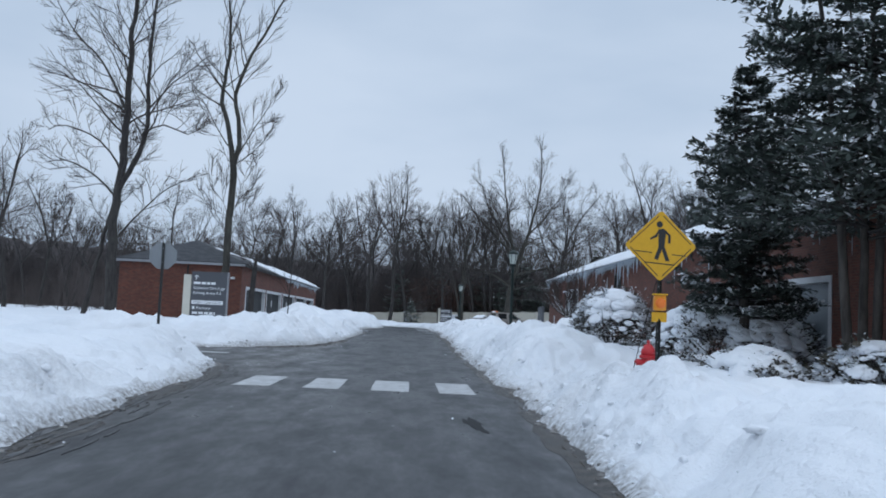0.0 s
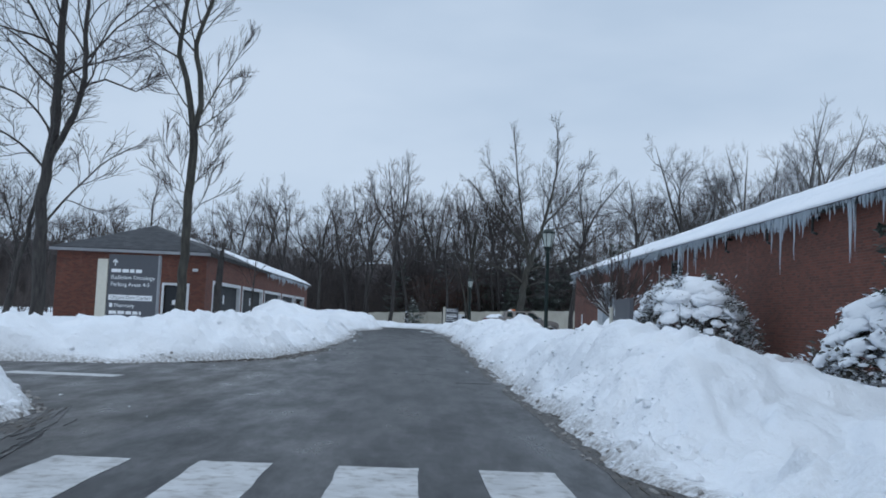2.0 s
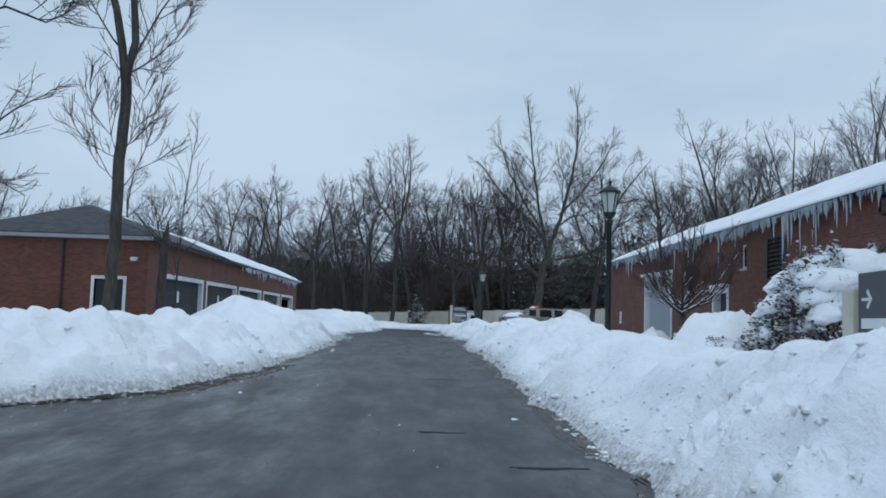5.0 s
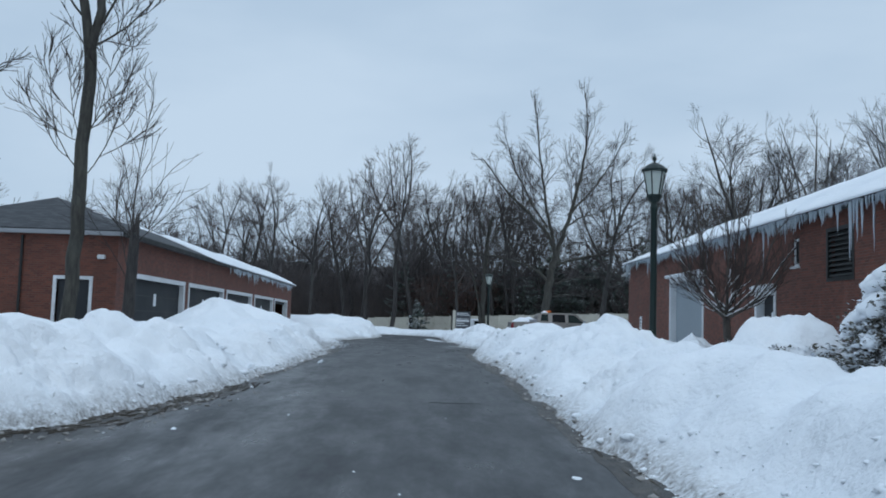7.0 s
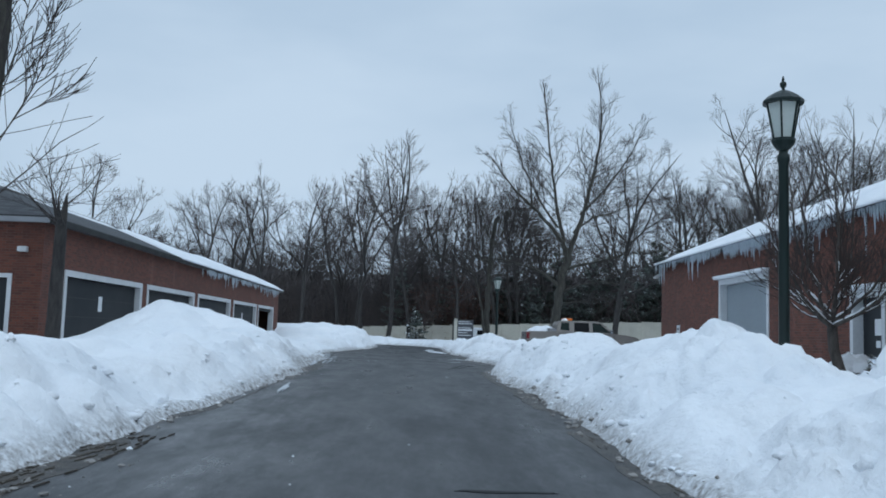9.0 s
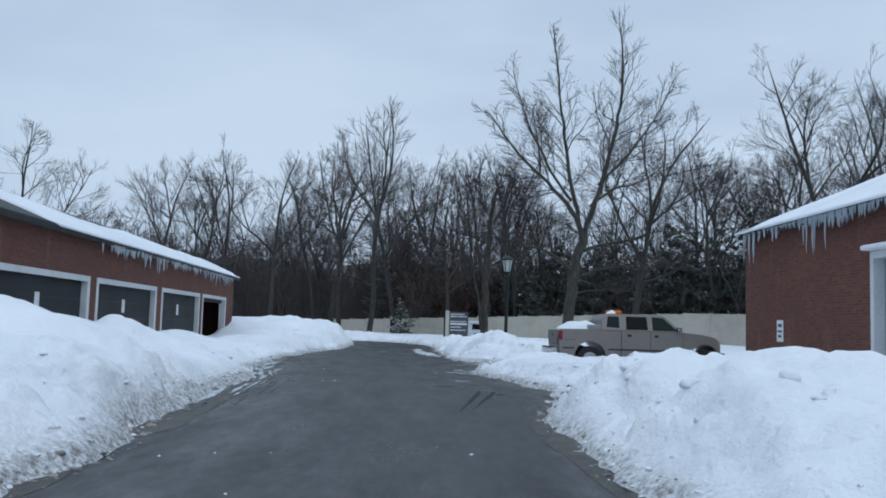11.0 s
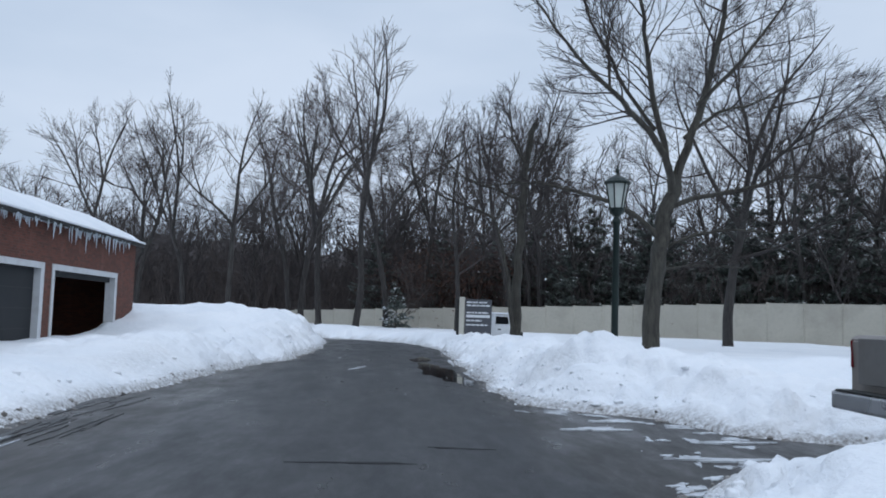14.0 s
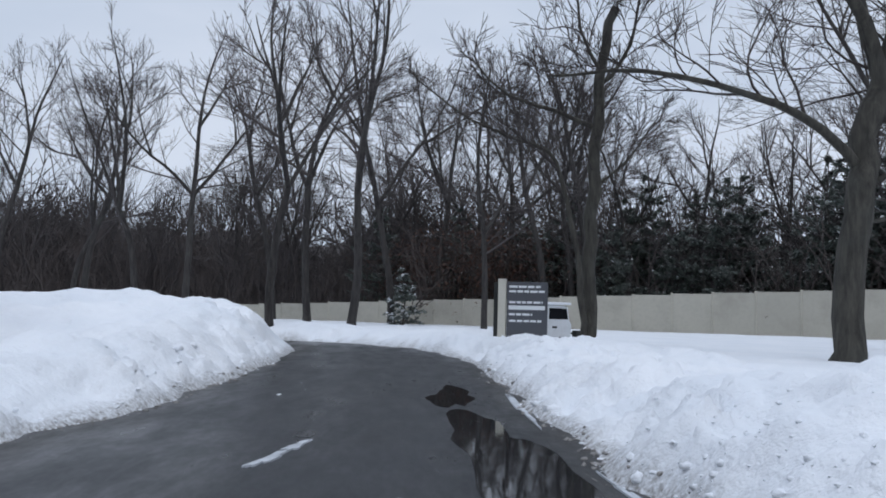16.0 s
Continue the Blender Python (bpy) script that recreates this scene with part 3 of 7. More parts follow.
ry = spaced([(-40, 28, 4), (28, 94, 2), (94, 124, 6)])
rx = np.array([-42.0, -8, -4, -0.75, 2.5, 10])
RX, RY = np.meshgrid(rx, ry)
corner = (np.arange(len(ry) - 1)[:, None] * len(rx) + np.arange(len(rx) - 1)[None, :]).ravel()
road = raw_object("road", np.stack([RX.ravel(), RY.ravel(), lie(RY).ravel()], 1), np.stack([corner, corner + 1, corner + len(rx) + 1, corner + len(rx)], 1), M["asphalt"])
tagged(road, "wet dark asphalt road cleared between snow banks", "road", kind="structure")


# ---- garage on the left side of the road, and the long brick building opposite ----
def wall_with_openings(along, fixed, thick, a, b, z0, z1, openings):
    """A wall as one closed mesh: along 'x' or 'y' from a to b, its thickness from fixed to fixed + thick, with (from, to, sill, head) openings."""
    us = sorted({a, b, *[o[0] for o in openings], *[o[1] for o in openings]})
    vs = sorted({z0, z1, *[o[2] for o in openings], *[o[3] for o in openings]})
    bm, made = bmesh.new(), {}

    def solid(i, j):
        if not (0 <= i < len(us) - 1 and 0 <= j < len(vs) - 1):
            return False
        u, v = (us[i] + us[i + 1]) / 2, (vs[j] + vs[j + 1]) / 2
        return not any(o[0] < u < o[1] and o[2] < v < o[3] for o in openings)

    def at(i, j, k):
        if (i, j, k) not in made:
            w = fixed + thick * k
            made[i, j, k] = bm.verts.new((w, us[i], vs[j]) if along == "y" else (us[i], w, vs[j]))
        return made[i, j, k]
    for i in range(len(us) - 1):
        for j in range(len(vs) - 1):
            if not solid(i, j):
                continue
            ring = ((i, j), (i + 1, j), (i + 1, j + 1), (i, j + 1))
            for k in (0, 1):
                bm.faces.new([at(*q, k) for q in ring])
            for n, (di, dj) in enumerate(((0, -1), (1, 0), (0, 1), (-1, 0))):
                if not solid(i + di, j + dj):
                    p, q = ring[n], ring[(n + 1) % 4]
                    bm.faces.new((at(*p, 0), at(*q, 0), at(*q, 1), at(*p, 1)))
    bmesh.ops.recalc_face_normals(bm, faces=bm.faces[:])
    return bm


def hip_roof(x0, x1, y0, y1, z0, rise, thick=0.16):
    """A hipped roof on the rectangle of its eaves, with a thickness at the edge."""
    half = (x1 - x0) / 2
    xm = (x0 + x1) / 2
    bm = bmesh.new()
    rings = []
    for dz in (0.0, thick):
        rings.append([bm.verts.new(p) for p in ((x0, y0, z0 + dz), (x1, y0, z0 + dz), (x1, y1, z0 + dz), (x0, y1, z0 + dz))])
    r0, r1 = bm.verts.new((xm, y0 + half, z0 + thick + rise)), bm.verts.new((xm, y1 - half, z0 + thick + rise))
    lo, hi = rings
    bm.faces.new(lo[::-1])
    for i in range(4):
        bm.faces.new((lo[i], lo[(i + 1) % 4], hi[(i + 1) % 4], hi[i]))
    bm.faces.new((hi[0], hi[1], r0))
    bm.faces.new((hi[1], hi[2], r1, r0))
    bm.faces.new((hi[2], hi[3], r1))
    bm.faces.new((hi[3], hi[0], r0, r1))
    return bm


def snow_slab(edge, up, length0, length1, thick, lift, seed, x_eave, z_eave, slope, ragged=0.0, thin_from=1e9):
    """Snow lying on a roof slope above an eave that runs along y; edge: +1 if the slope climbs towards +x, else -1."""
    us = np.linspace(0, 1, 9)
    vs = np.arange(length0, length1, 0.35)
    U, V = np.meshgrid(us, vs)
    top_up = up * (1 - ragged * fbm(V * 0.22, V * 0 + 3, seed, 3) * 1.2)
    run = -0.10 + U * (top_up + 0.10)
    body = thick * np.clip(np.minimum(U * 9, 1.0) ** 0.5 * np.minimum((1 - U) * 6 + 0.15, 1.0), 0, 1) * (0.75 + 0.6 * fbm(V * 0.5, U * 4, seed + 3, 3))
    body = body * np.interp(V, (thin_from, thin_from + 10), (1.0, 0.38))
    body = body * np.clip(np.minimum((V - length0) / 0.5, (length1 - V) / 0.5), 0.12, 1)
    sag = -0.09 * (1 - np.minimum(U * 6, 1))
    X, Z = x_eave + edge * run, z_eave + lift + np.maximum(run, 0) * slope + body + sag
    top = np.stack([X.ravel(), V.ravel(), Z.ravel()], 1)
    low = np.stack([X.ravel(), V.ravel(), (z_eave + lift - 0.02 + np.maximum(run, 0) * slope).ravel()], 1)
    k, rows = len(us), len(vs)
    c = (np.arange(rows - 1)[:, None] * k + np.arange(k - 1)[None, :]).ravel()
    n = k * rows
    faces = [np.stack([c, c + 1, c + k + 1, c + k], 1), np.stack([c + n, c + k + n, c + k + 1 + n, c + 1 + n], 1)]
    r = np.arange(rows - 1) * k
    faces.append(np.stack([r, r + k, r + k + n, r + n], 1))
    faces.append(np.stack([r + k - 1, r + k - 1 + n, r + 2 * k - 1 + n, r + 2 * k - 1], 1))
    e = np.arange(k - 1)
    faces.append(np.stack([e, e + n, e + 1 + n, e + 1], 1))
    e2 = e + (rows - 1) * k
    faces.append(np.stack([e2, e2 + 1, e2 + 1 + n, e2 + n], 1))
    return raw_object("snow_layer", np.concatenate([top, low]), np.concatenate(faces), M["snow"])


def icicle_mesh(length, seed):
    rnd = random.Random(seed)
    bm = bmesh.new()
    rings = []
    for i in range(5):
        f = i / 4
        r = 0.034 * (1 - f) ** 0.8 * rnd.uniform(0.8, 1.15) + 0.003
        ox, oy = rnd.uniform(-1, 1) * 0.012 * f, rnd.uniform(-1, 1) * 0.012 * f
        rings.append([bm.verts.new((ox + r * math.cos(a * math.tau / 5), oy + r * math.sin(a * math.tau / 5), -length * f)) for a in range(5)])
    for a, b in zip(rings, rings[1:]):
        for i in range(5):
            bm.faces.new((a[i], b[i], b[(i + 1) % 5], a[(i + 1) % 5]))
    bm.faces.new(rings[0])
    me = bpy.data.meshes.new("icicle")
    for f in bm.faces:
        f.smooth = True
    bm.to_mesh(me)
    bm.free()
    me.materials.append(M["ice"])
    return me


ICICLES = [icicle_mesh(length, i) for i, length in enumerate((0.25, 0.35, 0.45, 0.6, 0.8, 1.1, 1.4))]


def icicles(parent, x, z, y0, y1, count, seed, longest):
    rnd = random.Random(seed)
    for _ in range(count):
        y = rnd.uniform(y0, y1)
        clump = 0.5 + 0.5 * math.sin(y * 0.9 + 1.7 * math.sin(y * 0.37))
        pick = min(longest, int(rnd.random() ** 1.6 * (1.5 + clump * (longest + 0.5))))
        ob = new("icicle", ICICLES[pick])
        s = rnd.uniform(0.8, 1.25)
        ob.matrix_world = pose(x + rnd.uniform(-0.05, 0.05), y, z + rnd.uniform(-0.02, 0.03), 0, 0, rnd.uniform(0, 360)) @ Matrix.Diagonal((s, s, s, 1))
        ob.parent = parent


def paper(parent, name, x, y, z, w, h, face):
    """A sheet or small plate with printed lines, flat on a wall along y; face: -1 looks to -x, +1 to +x."""
    plate = part(name, box(min(x, x + face * 0.012), max(x, x + face * 0.012), y - w / 2, y + w / 2, z - h / 2, z + h / 2), M["sign_white"], parent, "white notice with printed lines")
    xb = x + face * 0.016
    for k, (zz, hh, ww) in enumerate(((0.25, 0.16, 0.6), (-0.02, 0.1, 0.7), (-0.25, 0.12, 0.5))):
        part("printed_line", box(min(x + face * 0.012, xb), max(x + face * 0.012, xb), y - w * ww / 2, y + w * ww / 2, z + h * (zz - hh / 2), z + h * (zz + hh / 2)), M["sign_grey"], plate)


GL = dict(front=-10.7, back=-18.2, near=55.6, far=98.7, slab=0.22, top=4.0)
GARAGE_DOORS = [(57.4, 64.5), (65.6, 72.6), (73.75, 80.9), (82.2, 89.2), (90.3, 96.2)]
garage = thing("garage_building", "low red brick garage with five wide bays, snow on the roof", "building")
opens = [(a, b, GL["slab"], 2.6) for a, b in GARAGE_DOORS]
part("wall", wall_with_openings("y", GL["front"], -0.32, GL["near"], GL["far"], -0.4, GL["top"], opens), M["brick"], garage)
part("wall", wall_with_openings("x", GL["near"], 0.3, GL["back"], GL["front"] - 0.32, -0.4, GL["top"], [(-12.75, -11.62, GL["slab"], 2.42)]), M["brick"], garage)
part("wall", box(GL["back"], GL["front"] - 0.32, GL["far"] - 0.3, GL["far"], -0.4, GL["top"]), M["brick"], garage)
part("wall", box(GL["back"], GL["back"] + 0.3, GL["near"] + 0.3, GL["far"] - 0.3, -0.4, GL["top"]), M["brick"], garage)
part("floor_slab", box(GL["back"] + 0.3, GL["front"] + 0.25, GL["near"] + 0.3, GL["far"] - 0.3, -0.3, GL["slab"]), M["concrete"], garage)
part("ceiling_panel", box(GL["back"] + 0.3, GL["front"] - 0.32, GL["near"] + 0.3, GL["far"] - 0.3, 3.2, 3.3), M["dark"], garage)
part("roof", hip_roof(GL["back"] - 0.25, GL["front"] + 0.25, GL["near"] - 0.25, GL["far"] + 0.12, GL["top"], 1.6), M["shingle"], garage, "dark shingled hip roof")
part("fascia", box(GL["front"] + 0.253, GL["front"] + 0.33, GL["near"] - 0.33, GL["far"] + 0.14, GL["top"] - 0.05, GL["top"] + 0.13, 0.02), M["black"], garage, "dark gutter along the eave")
part("fascia", box(GL["back"] - 0.3, GL["front"] + 0.25, GL["near"] - 0.33, GL["near"] - 0.253, GL["top"] - 0.04, GL["top"] + 0.11, 0.02), M["galv"], garage, "dull metal gutter on the end eave")
part("downpipe", rod((-14.0, GL["near"] - 0.06, 0.3), (-14.0, GL["near"] - 0.06, 3.9), 0.05), M["black"], garage)
for i, (a, b) in enumerate(GARAGE_DOORS):
    x = GL["front"]
    frame_ob = part("door_frame", box(x - 0.32, x + 0.03, a - 0.2, a + 0.002, 0.0, 2.6), M["white"], garage, "white painted bay frame")
    for nm, (u0, u1, v0, v1) in (("jamb", (b - 0.002, b + 0.26, 0.0, 2.6)), ("head", (a - 0.2, b + 0.26, 2.6, 2.79))):
        part(nm, box(x - 0.325, x + 0.035, u0, u1, v0, v1, 0.008), M["white"], frame_ob)
    if i < 4:
        leaf = part("garage_door", box(x - 0.22, x - 0.17, a + 0.01, b - 0.012, GL["slab"], 2.59, 0.005), M["door_dark"], garage, "closed dark sectional garage door")
        for k in range(1, 4):
            part("panel_joint", box(x - 0.17, x - 0.162, a + 0.03, b - 0.05, 0.22 + k * 0.59, 0.245 + k * 0.59), M["black"], leaf)
        yb = a + (b - a) * 0.46
        part("notice", box(x - 0.17, x - 0.155, yb, yb + 0.34, 1.62, 2.12, 0.004), M["sign_white"], leaf, "small white bay notice")
    else:
        part("door_edge", box(x - 0.22, x - 0.17, a + 0.01, b - 0.012, 2.42, 2.59), M["door_dark"], garage, "raised door in an open, unlit bay")
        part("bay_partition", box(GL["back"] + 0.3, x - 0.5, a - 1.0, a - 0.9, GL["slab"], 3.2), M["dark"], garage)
door_end = part("door", box(-12.72, -11.65, GL["near"] + 0.1, GL["near"] + 0.16, GL["slab"], 2.40), M["door_dark"], garage, "dark side door in a white frame")
part("notice", box(-12.35, -12.1, GL["near"] + 0.09, GL["near"] + 0.1, 1.45, 1.68), M["sign_white"], door_end)
for nm, bx in (("side_frame", (-12.87, -12.75, 0.0, 2.54)), ("side_frame", (-11.62, -11.50, 0.0, 2.54)), ("head_frame", (-12.75, -11.62, 2.42, 2.54))):
    part(nm, box(bx[0], bx[1], GL["near"] - 0.03, GL["near"] + 0.12, bx[2], bx[3], 0.006), M["white"], door_end)
part("wall_lamp", box(-11.35, -11.1, GL["near"] - 0.2, GL["near"] - 0.002, 3.15, 3.3, 0.03), M["white"], garage, "small wall lamp with snow on it")
SLOPE_L = 1.6 / 4.0
s = snow_slab(-1, 3.85, 69.0, GL["far"] + 0.08, 0.13, 0.16, 5, GL["front"] + 0.27, GL["top"], SLOPE_L, 0.35)
hang(s, garage, "old snow sliding down the shingles")
s = snow_slab(-1, 0.5, 61.0, 69.2, 0.05, 0.16, 9, GL["front"] - 2.6, GL["top"] + 2.87 * SLOPE_L, SLOPE_L, 0.6)
hang(s, garage)
ice_l = thing("icicle_row", "row of icicles hanging from the garage eave", "icicles")
icicles(ice_l, GL["front"] + 0.29, GL["top"] - 0.02, 73, 97, 90, 4, 3)

BR = dict(front=10.8, back=23.0, near=8.0, far=70.4, slab=0.22, top=4.56)
hall = thing("brick_hall", "long red brick building with snowy roof and icicles", "building")
NEAR_DOOR, SIDE_DOOR, BAY_DOOR = (22.9, 25.2), (51.35, 52.75), (58.3, 62.6)
ops = [(*NEAR_DOOR, 0.22, 2.7), (*SIDE_DOOR, 0.22, 2.5), (*BAY_DOOR, 0.22, 3.35), (46.35, 47.75, 2.76, 4.07), (49.55, 50.0, 3.25, 4.05)]
part("wall", wall_with_openings("y", BR["front"], 0.34, BR["near"], BR["far"], -0.4, BR["top"], ops), M["brick"], hall)
part("wall", box(BR["front"] + 0.34, BR["back"], BR["far"] - 0.34, BR["far"], -0.4, BR["top"]), M["brick"], hall)
part("wall", box(BR["front"] + 0.34, BR["back"], BR["near"], BR["near"] + 0.34, -0.4, BR["top"]), M["brick"], hall)
part("wall", box(BR["back"] - 0.34, BR["back"], BR["near"] + 0.34, BR["far"] - 0.34, -0.4, BR["top"]), M["brick"], hall)
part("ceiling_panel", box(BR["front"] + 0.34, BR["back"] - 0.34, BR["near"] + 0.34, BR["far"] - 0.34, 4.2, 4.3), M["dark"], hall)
part("roof", hip_roof(BR["front"] - 0.2, BR["back"] + 0.2, BR["near"] - 0.2, BR["far"] + 0.2, BR["top"], 2.6), M["shingle"], hall, "shingled roof deep under snow")
part("soffit_board", box(BR["front"] - 0.25, BR["front"] - 0.203, BR["near"] - 0.25, BR["far"] + 0.22, BR["top"] - 0.08, BR["top"] + 0.04, 0.01), M["black"], hall, "dark eaves gutter")
s = snow_slab(1, 6.2, BR["near"], BR["far"] + 0.18, 0.25, 0.15, 15, BR["front"] - 0.30, BR["top"], 2.6 / 6.25, 0.0, 52)
hang(s, hall, "thick rounded snow on the roof edge")
# louvred vent
vent = part("louvred_vent", wall_with_openings("y", BR["front"] - 0.015, 0.10, 46.28, 47.82, 2.70, 4.13, [(46.38, 47.72, 2.8, 4.03)]), M["black"], hall, "black louvred vent")
for k in range(9):
    part("slat", prism([(BR["front"] + 0.005, 2.82 + k * 0.135), (BR["front"] + 0.075, 2.90 + k * 0.135), (BR["front"] + 0.075, 2.925 + k * 0.135), (BR["front"] + 0.005, 2.845 + k * 0.135)], "y", 46.385, 47.715), M["black"], vent)
part("backing", box(BR["front"] + 0.2, BR["front"] + 0.22, 46.35, 47.75, 2.76, 4.07), M["dark"], hall)
# small window high in the wall
win = part("window_frame", wall_with_openings("y", BR["front"] + 0.05, 0.08, 49.55, 50.0, 3.25, 4.05, [(49.62, 49.93, 3.32, 3.98)]), M["white"], hall, "narrow white window frame")
part("pane", box(BR["front"] + 0.08, BR["front"] + 0.09, 49.62, 49.93, 3.32, 3.98), M["glass"], win)
part("sill", box(BR["front"] - 0.06, BR["front"] + 0.05, 49.5, 50.05, 3.18, 3.25, 0.01), M["white"], win)


def side_door(y0, y1, head, leaf_material, label):
    x = BR["front"]
    leaf = part("door", box(x + 0.24, x + 0.30, y0 + 0.012, y1 - 0.012, 0.22, head - 0.012, 0.005), leaf_material, hall, label)
    part("side_frame", box(x - 0.03, x + 0.30, y0 - 0.15, y0 + 0.006, 0.0, head), M["white"], leaf)
    part("side_frame", box(x - 0.03, x + 0.30, y1 - 0.006, y1 + 0.15, 0.0, head), M["white"], leaf)
    part("head_frame", box(x - 0.035, x + 0.30, y0 - 0.15, y1 + 0.15, head - 0.006, head + 0.17, 0.01), M["white"], leaf)
    return leaf


leaf = side_door(*SIDE_DOOR, 2.5, M["door_dark"], "dark grey door in white frame with notices")
part("notice", box(BR["front"] + 0.228, BR["front"] + 0.24, 51.85, 52.15, 1.55, 1.95), M["sign_white"], leaf)
part("notice", box(BR["front"] + 0.228, BR["front"] + 0.24, 51.9, 52.1, 1.25, 1.42), M["sign_white"], leaf)
part("door_snow", box(BR["front"] - 0.2, BR["front"] + 0.1, 51.15, 52.95, 2.68, 2.80, 0.05), M["snow"], leaf, smooth=True)
leaf = side_door(*BAY_DOOR, 3.35, M["door_grey"], "grey roll-up door in a white surround")
for k in range(14):
    part("slat", box(BR["front"] + 0.225, BR["front"] + 0.24, 58.33, 62.57, 0.25 + k * 0.22, 0.44 + k * 0.22), M["door_grey"], leaf)
part("canopy_snow", box(BR["front"] - 0.25, BR["front"] + 0.1, 58.1, 62.8, 3.53, 3.66, 0.05), M["snow"], leaf, smooth=True)
leaf = side_door(*NEAR_DOOR, 2.7, M["door_grey"], "grey door in white frame beside the evergreens")
part("door_handle", box(BR["front"] + 0.16, BR["front"] + 0.24, 24.85, 24.93, 1.15, 1.55, 0.01), M["chrome"], leaf)
paper(hall, "notice", BR["front"], 67.8, 1.62, 0.42, 0.62, -1)
cam_box = part("security_camera", rod((10.62, 70.45, 4.12), (10.4, 70.2, 4.06), 0.07, 0.055), M["white"], hall, "white wall camera under the eave")
part("bracket", box(10.56, 10.8, 70.3, 70.42, 4.16, 4.23, 0.01), M["white"], cam_box)
# bent black pipes under the eave
for y in (27.4, 29.8, 33.8, 36.9, 40.5, 44.0):
    pipe = bmesh.new()
    rod((BR["front"] + 0.02, y + 0.1, 4.42), (BR["front"] - 0.24, y, 4.40), 0.04, n=8, bm=pipe)
    rod((BR["front"] - 0.24, y, 4.42), (BR["front"] - 0.24, y + 0.02, 3.98), 0.04, n=8, bm=pipe)
    rod((BR["front"] - 0.24, y, 4.0), (BR["front"] - 0.20, y - 0.16, 3.95), 0.04, n=8, bm=pipe)
    part("eave_pipe", pipe, M["black"], hall, "bent black pipe under the eave", smooth=True)
ice_r = thing("icicle_row", "long row of icicles hanging from the snowy eave", "icicles")
icicles(ice_r, BR["front"] - 0.27, BR["top"] + 0.05, 14, 70.4, 290, 8, 6)


def ice_fringe(parent, x, z, y0, y1, count, seed, longest):
    """A close curtain of short, thin icicles as one mesh."""
    r = np.random.RandomState(seed)
    y = r.uniform(y0, y1, count)
    wave = fbm(y * 0.55, y * 0 + seed, seed, 3)
    length = (0.10 + (longest - 0.10) * np.clip(wave * 2.4 - 0.7, 0.05, 1)) * r.uniform(0.5, 1.15, count)
    rad = 0.012 + 0.018 * length / longest
    px, rows = x + r.uniform(-0.07, 0.05, count), []
    for f, k in ((0.0, 1.3), (0.45, 0.75), (1.0, 0.1)):
        for i in range(4):
            a = i * math.tau / 4
            rows.append(np.stack([px + rad * k * math.cos(a), y + rad * k * 1.25 * math.sin(a), z - length * f + 0.02], 1))
    verts = np.stack(rows, 1).reshape(-1, 3)
    b = np.arange(count)[:, None] * 12
    quads = [np.concatenate([b + s + i, b + s + 4 + i, b + s + 4 + (i + 1) % 4, b + s + (i + 1) % 4], 1) for s in (0, 4) for i in range(4)]
    hang(raw_object("icicle_fringe", verts, np.concatenate(quads), M["ice"]), parent, "close fringe of short icicles")["kind"] = "stuff"


ice_fringe(ice_r, BR["front"] - 0.27, BR["top"] + 0.04, 30, 68, 1000, 5, 0.42)
ice_fringe(ice_l, GL["front"] + 0.29, GL["top"] - 0.02, 74, 97, 260, 6, 0.3)


# ---- street lamps ----
def street_lamp(m, label):
    lamp = thing("street_lamp", label, "street lamp", m, "lamps beside the road")
    part("post", lathe([(0.13, 0), (0.13, 0.45), (0.10, 0.5), (0.085, 0.62), (0.072, 1.2), (0.066, 3.55), (0.085, 3.58), (0.085, 3.64), (0.06, 3.68), (0.06, 3.74)], 14), M["green_metal"], lamp, smooth=True)
    part("collar", lathe([(0.07, 3.72), (0.13, 3.78), (0.16, 3.84), (0.16, 3.88)], 12), M["green_metal"], lamp)
    lantern = part("lantern", lathe([(0.125, 3.88), (0.215, 4.36)], 6), M["frosted"], lamp, "frosted lantern glass")
    for i in range(6):
        a = i * math.tau / 6
        part("rib", rod((0.135 * math.cos(a), 0.135 * math.sin(a), 3.87), (0.228 * math.cos(a), 0.228 * math.sin(a), 4.37), 0.014, n=5), M["green_metal"], lantern)
    roof = part("roof_cap", lathe([(0.27, 4.36), (0.275, 4.40), (0.20, 4.47), (0.10, 4.53), (0.05, 4.55)], 12), M["green_metal"], lamp)
    part("finial", lathe([(0.02, 4.55), (0.02, 4.58), (0.045, 4.62), (0.045, 4.65), (0.015, 4.69), (0.02, 4.71), (0.004, 4.76)], 10), M["green_metal"], roof, smooth=True)
    return lamp


lamp_one = street_lamp(pose(4.64, 42.25, 0.15), "dark green lantern post standing in a snow bank")
lamp_two = street_lamp(pose(4.22, 79.7, -0.05), "dark green lantern post beside a large bare tree")


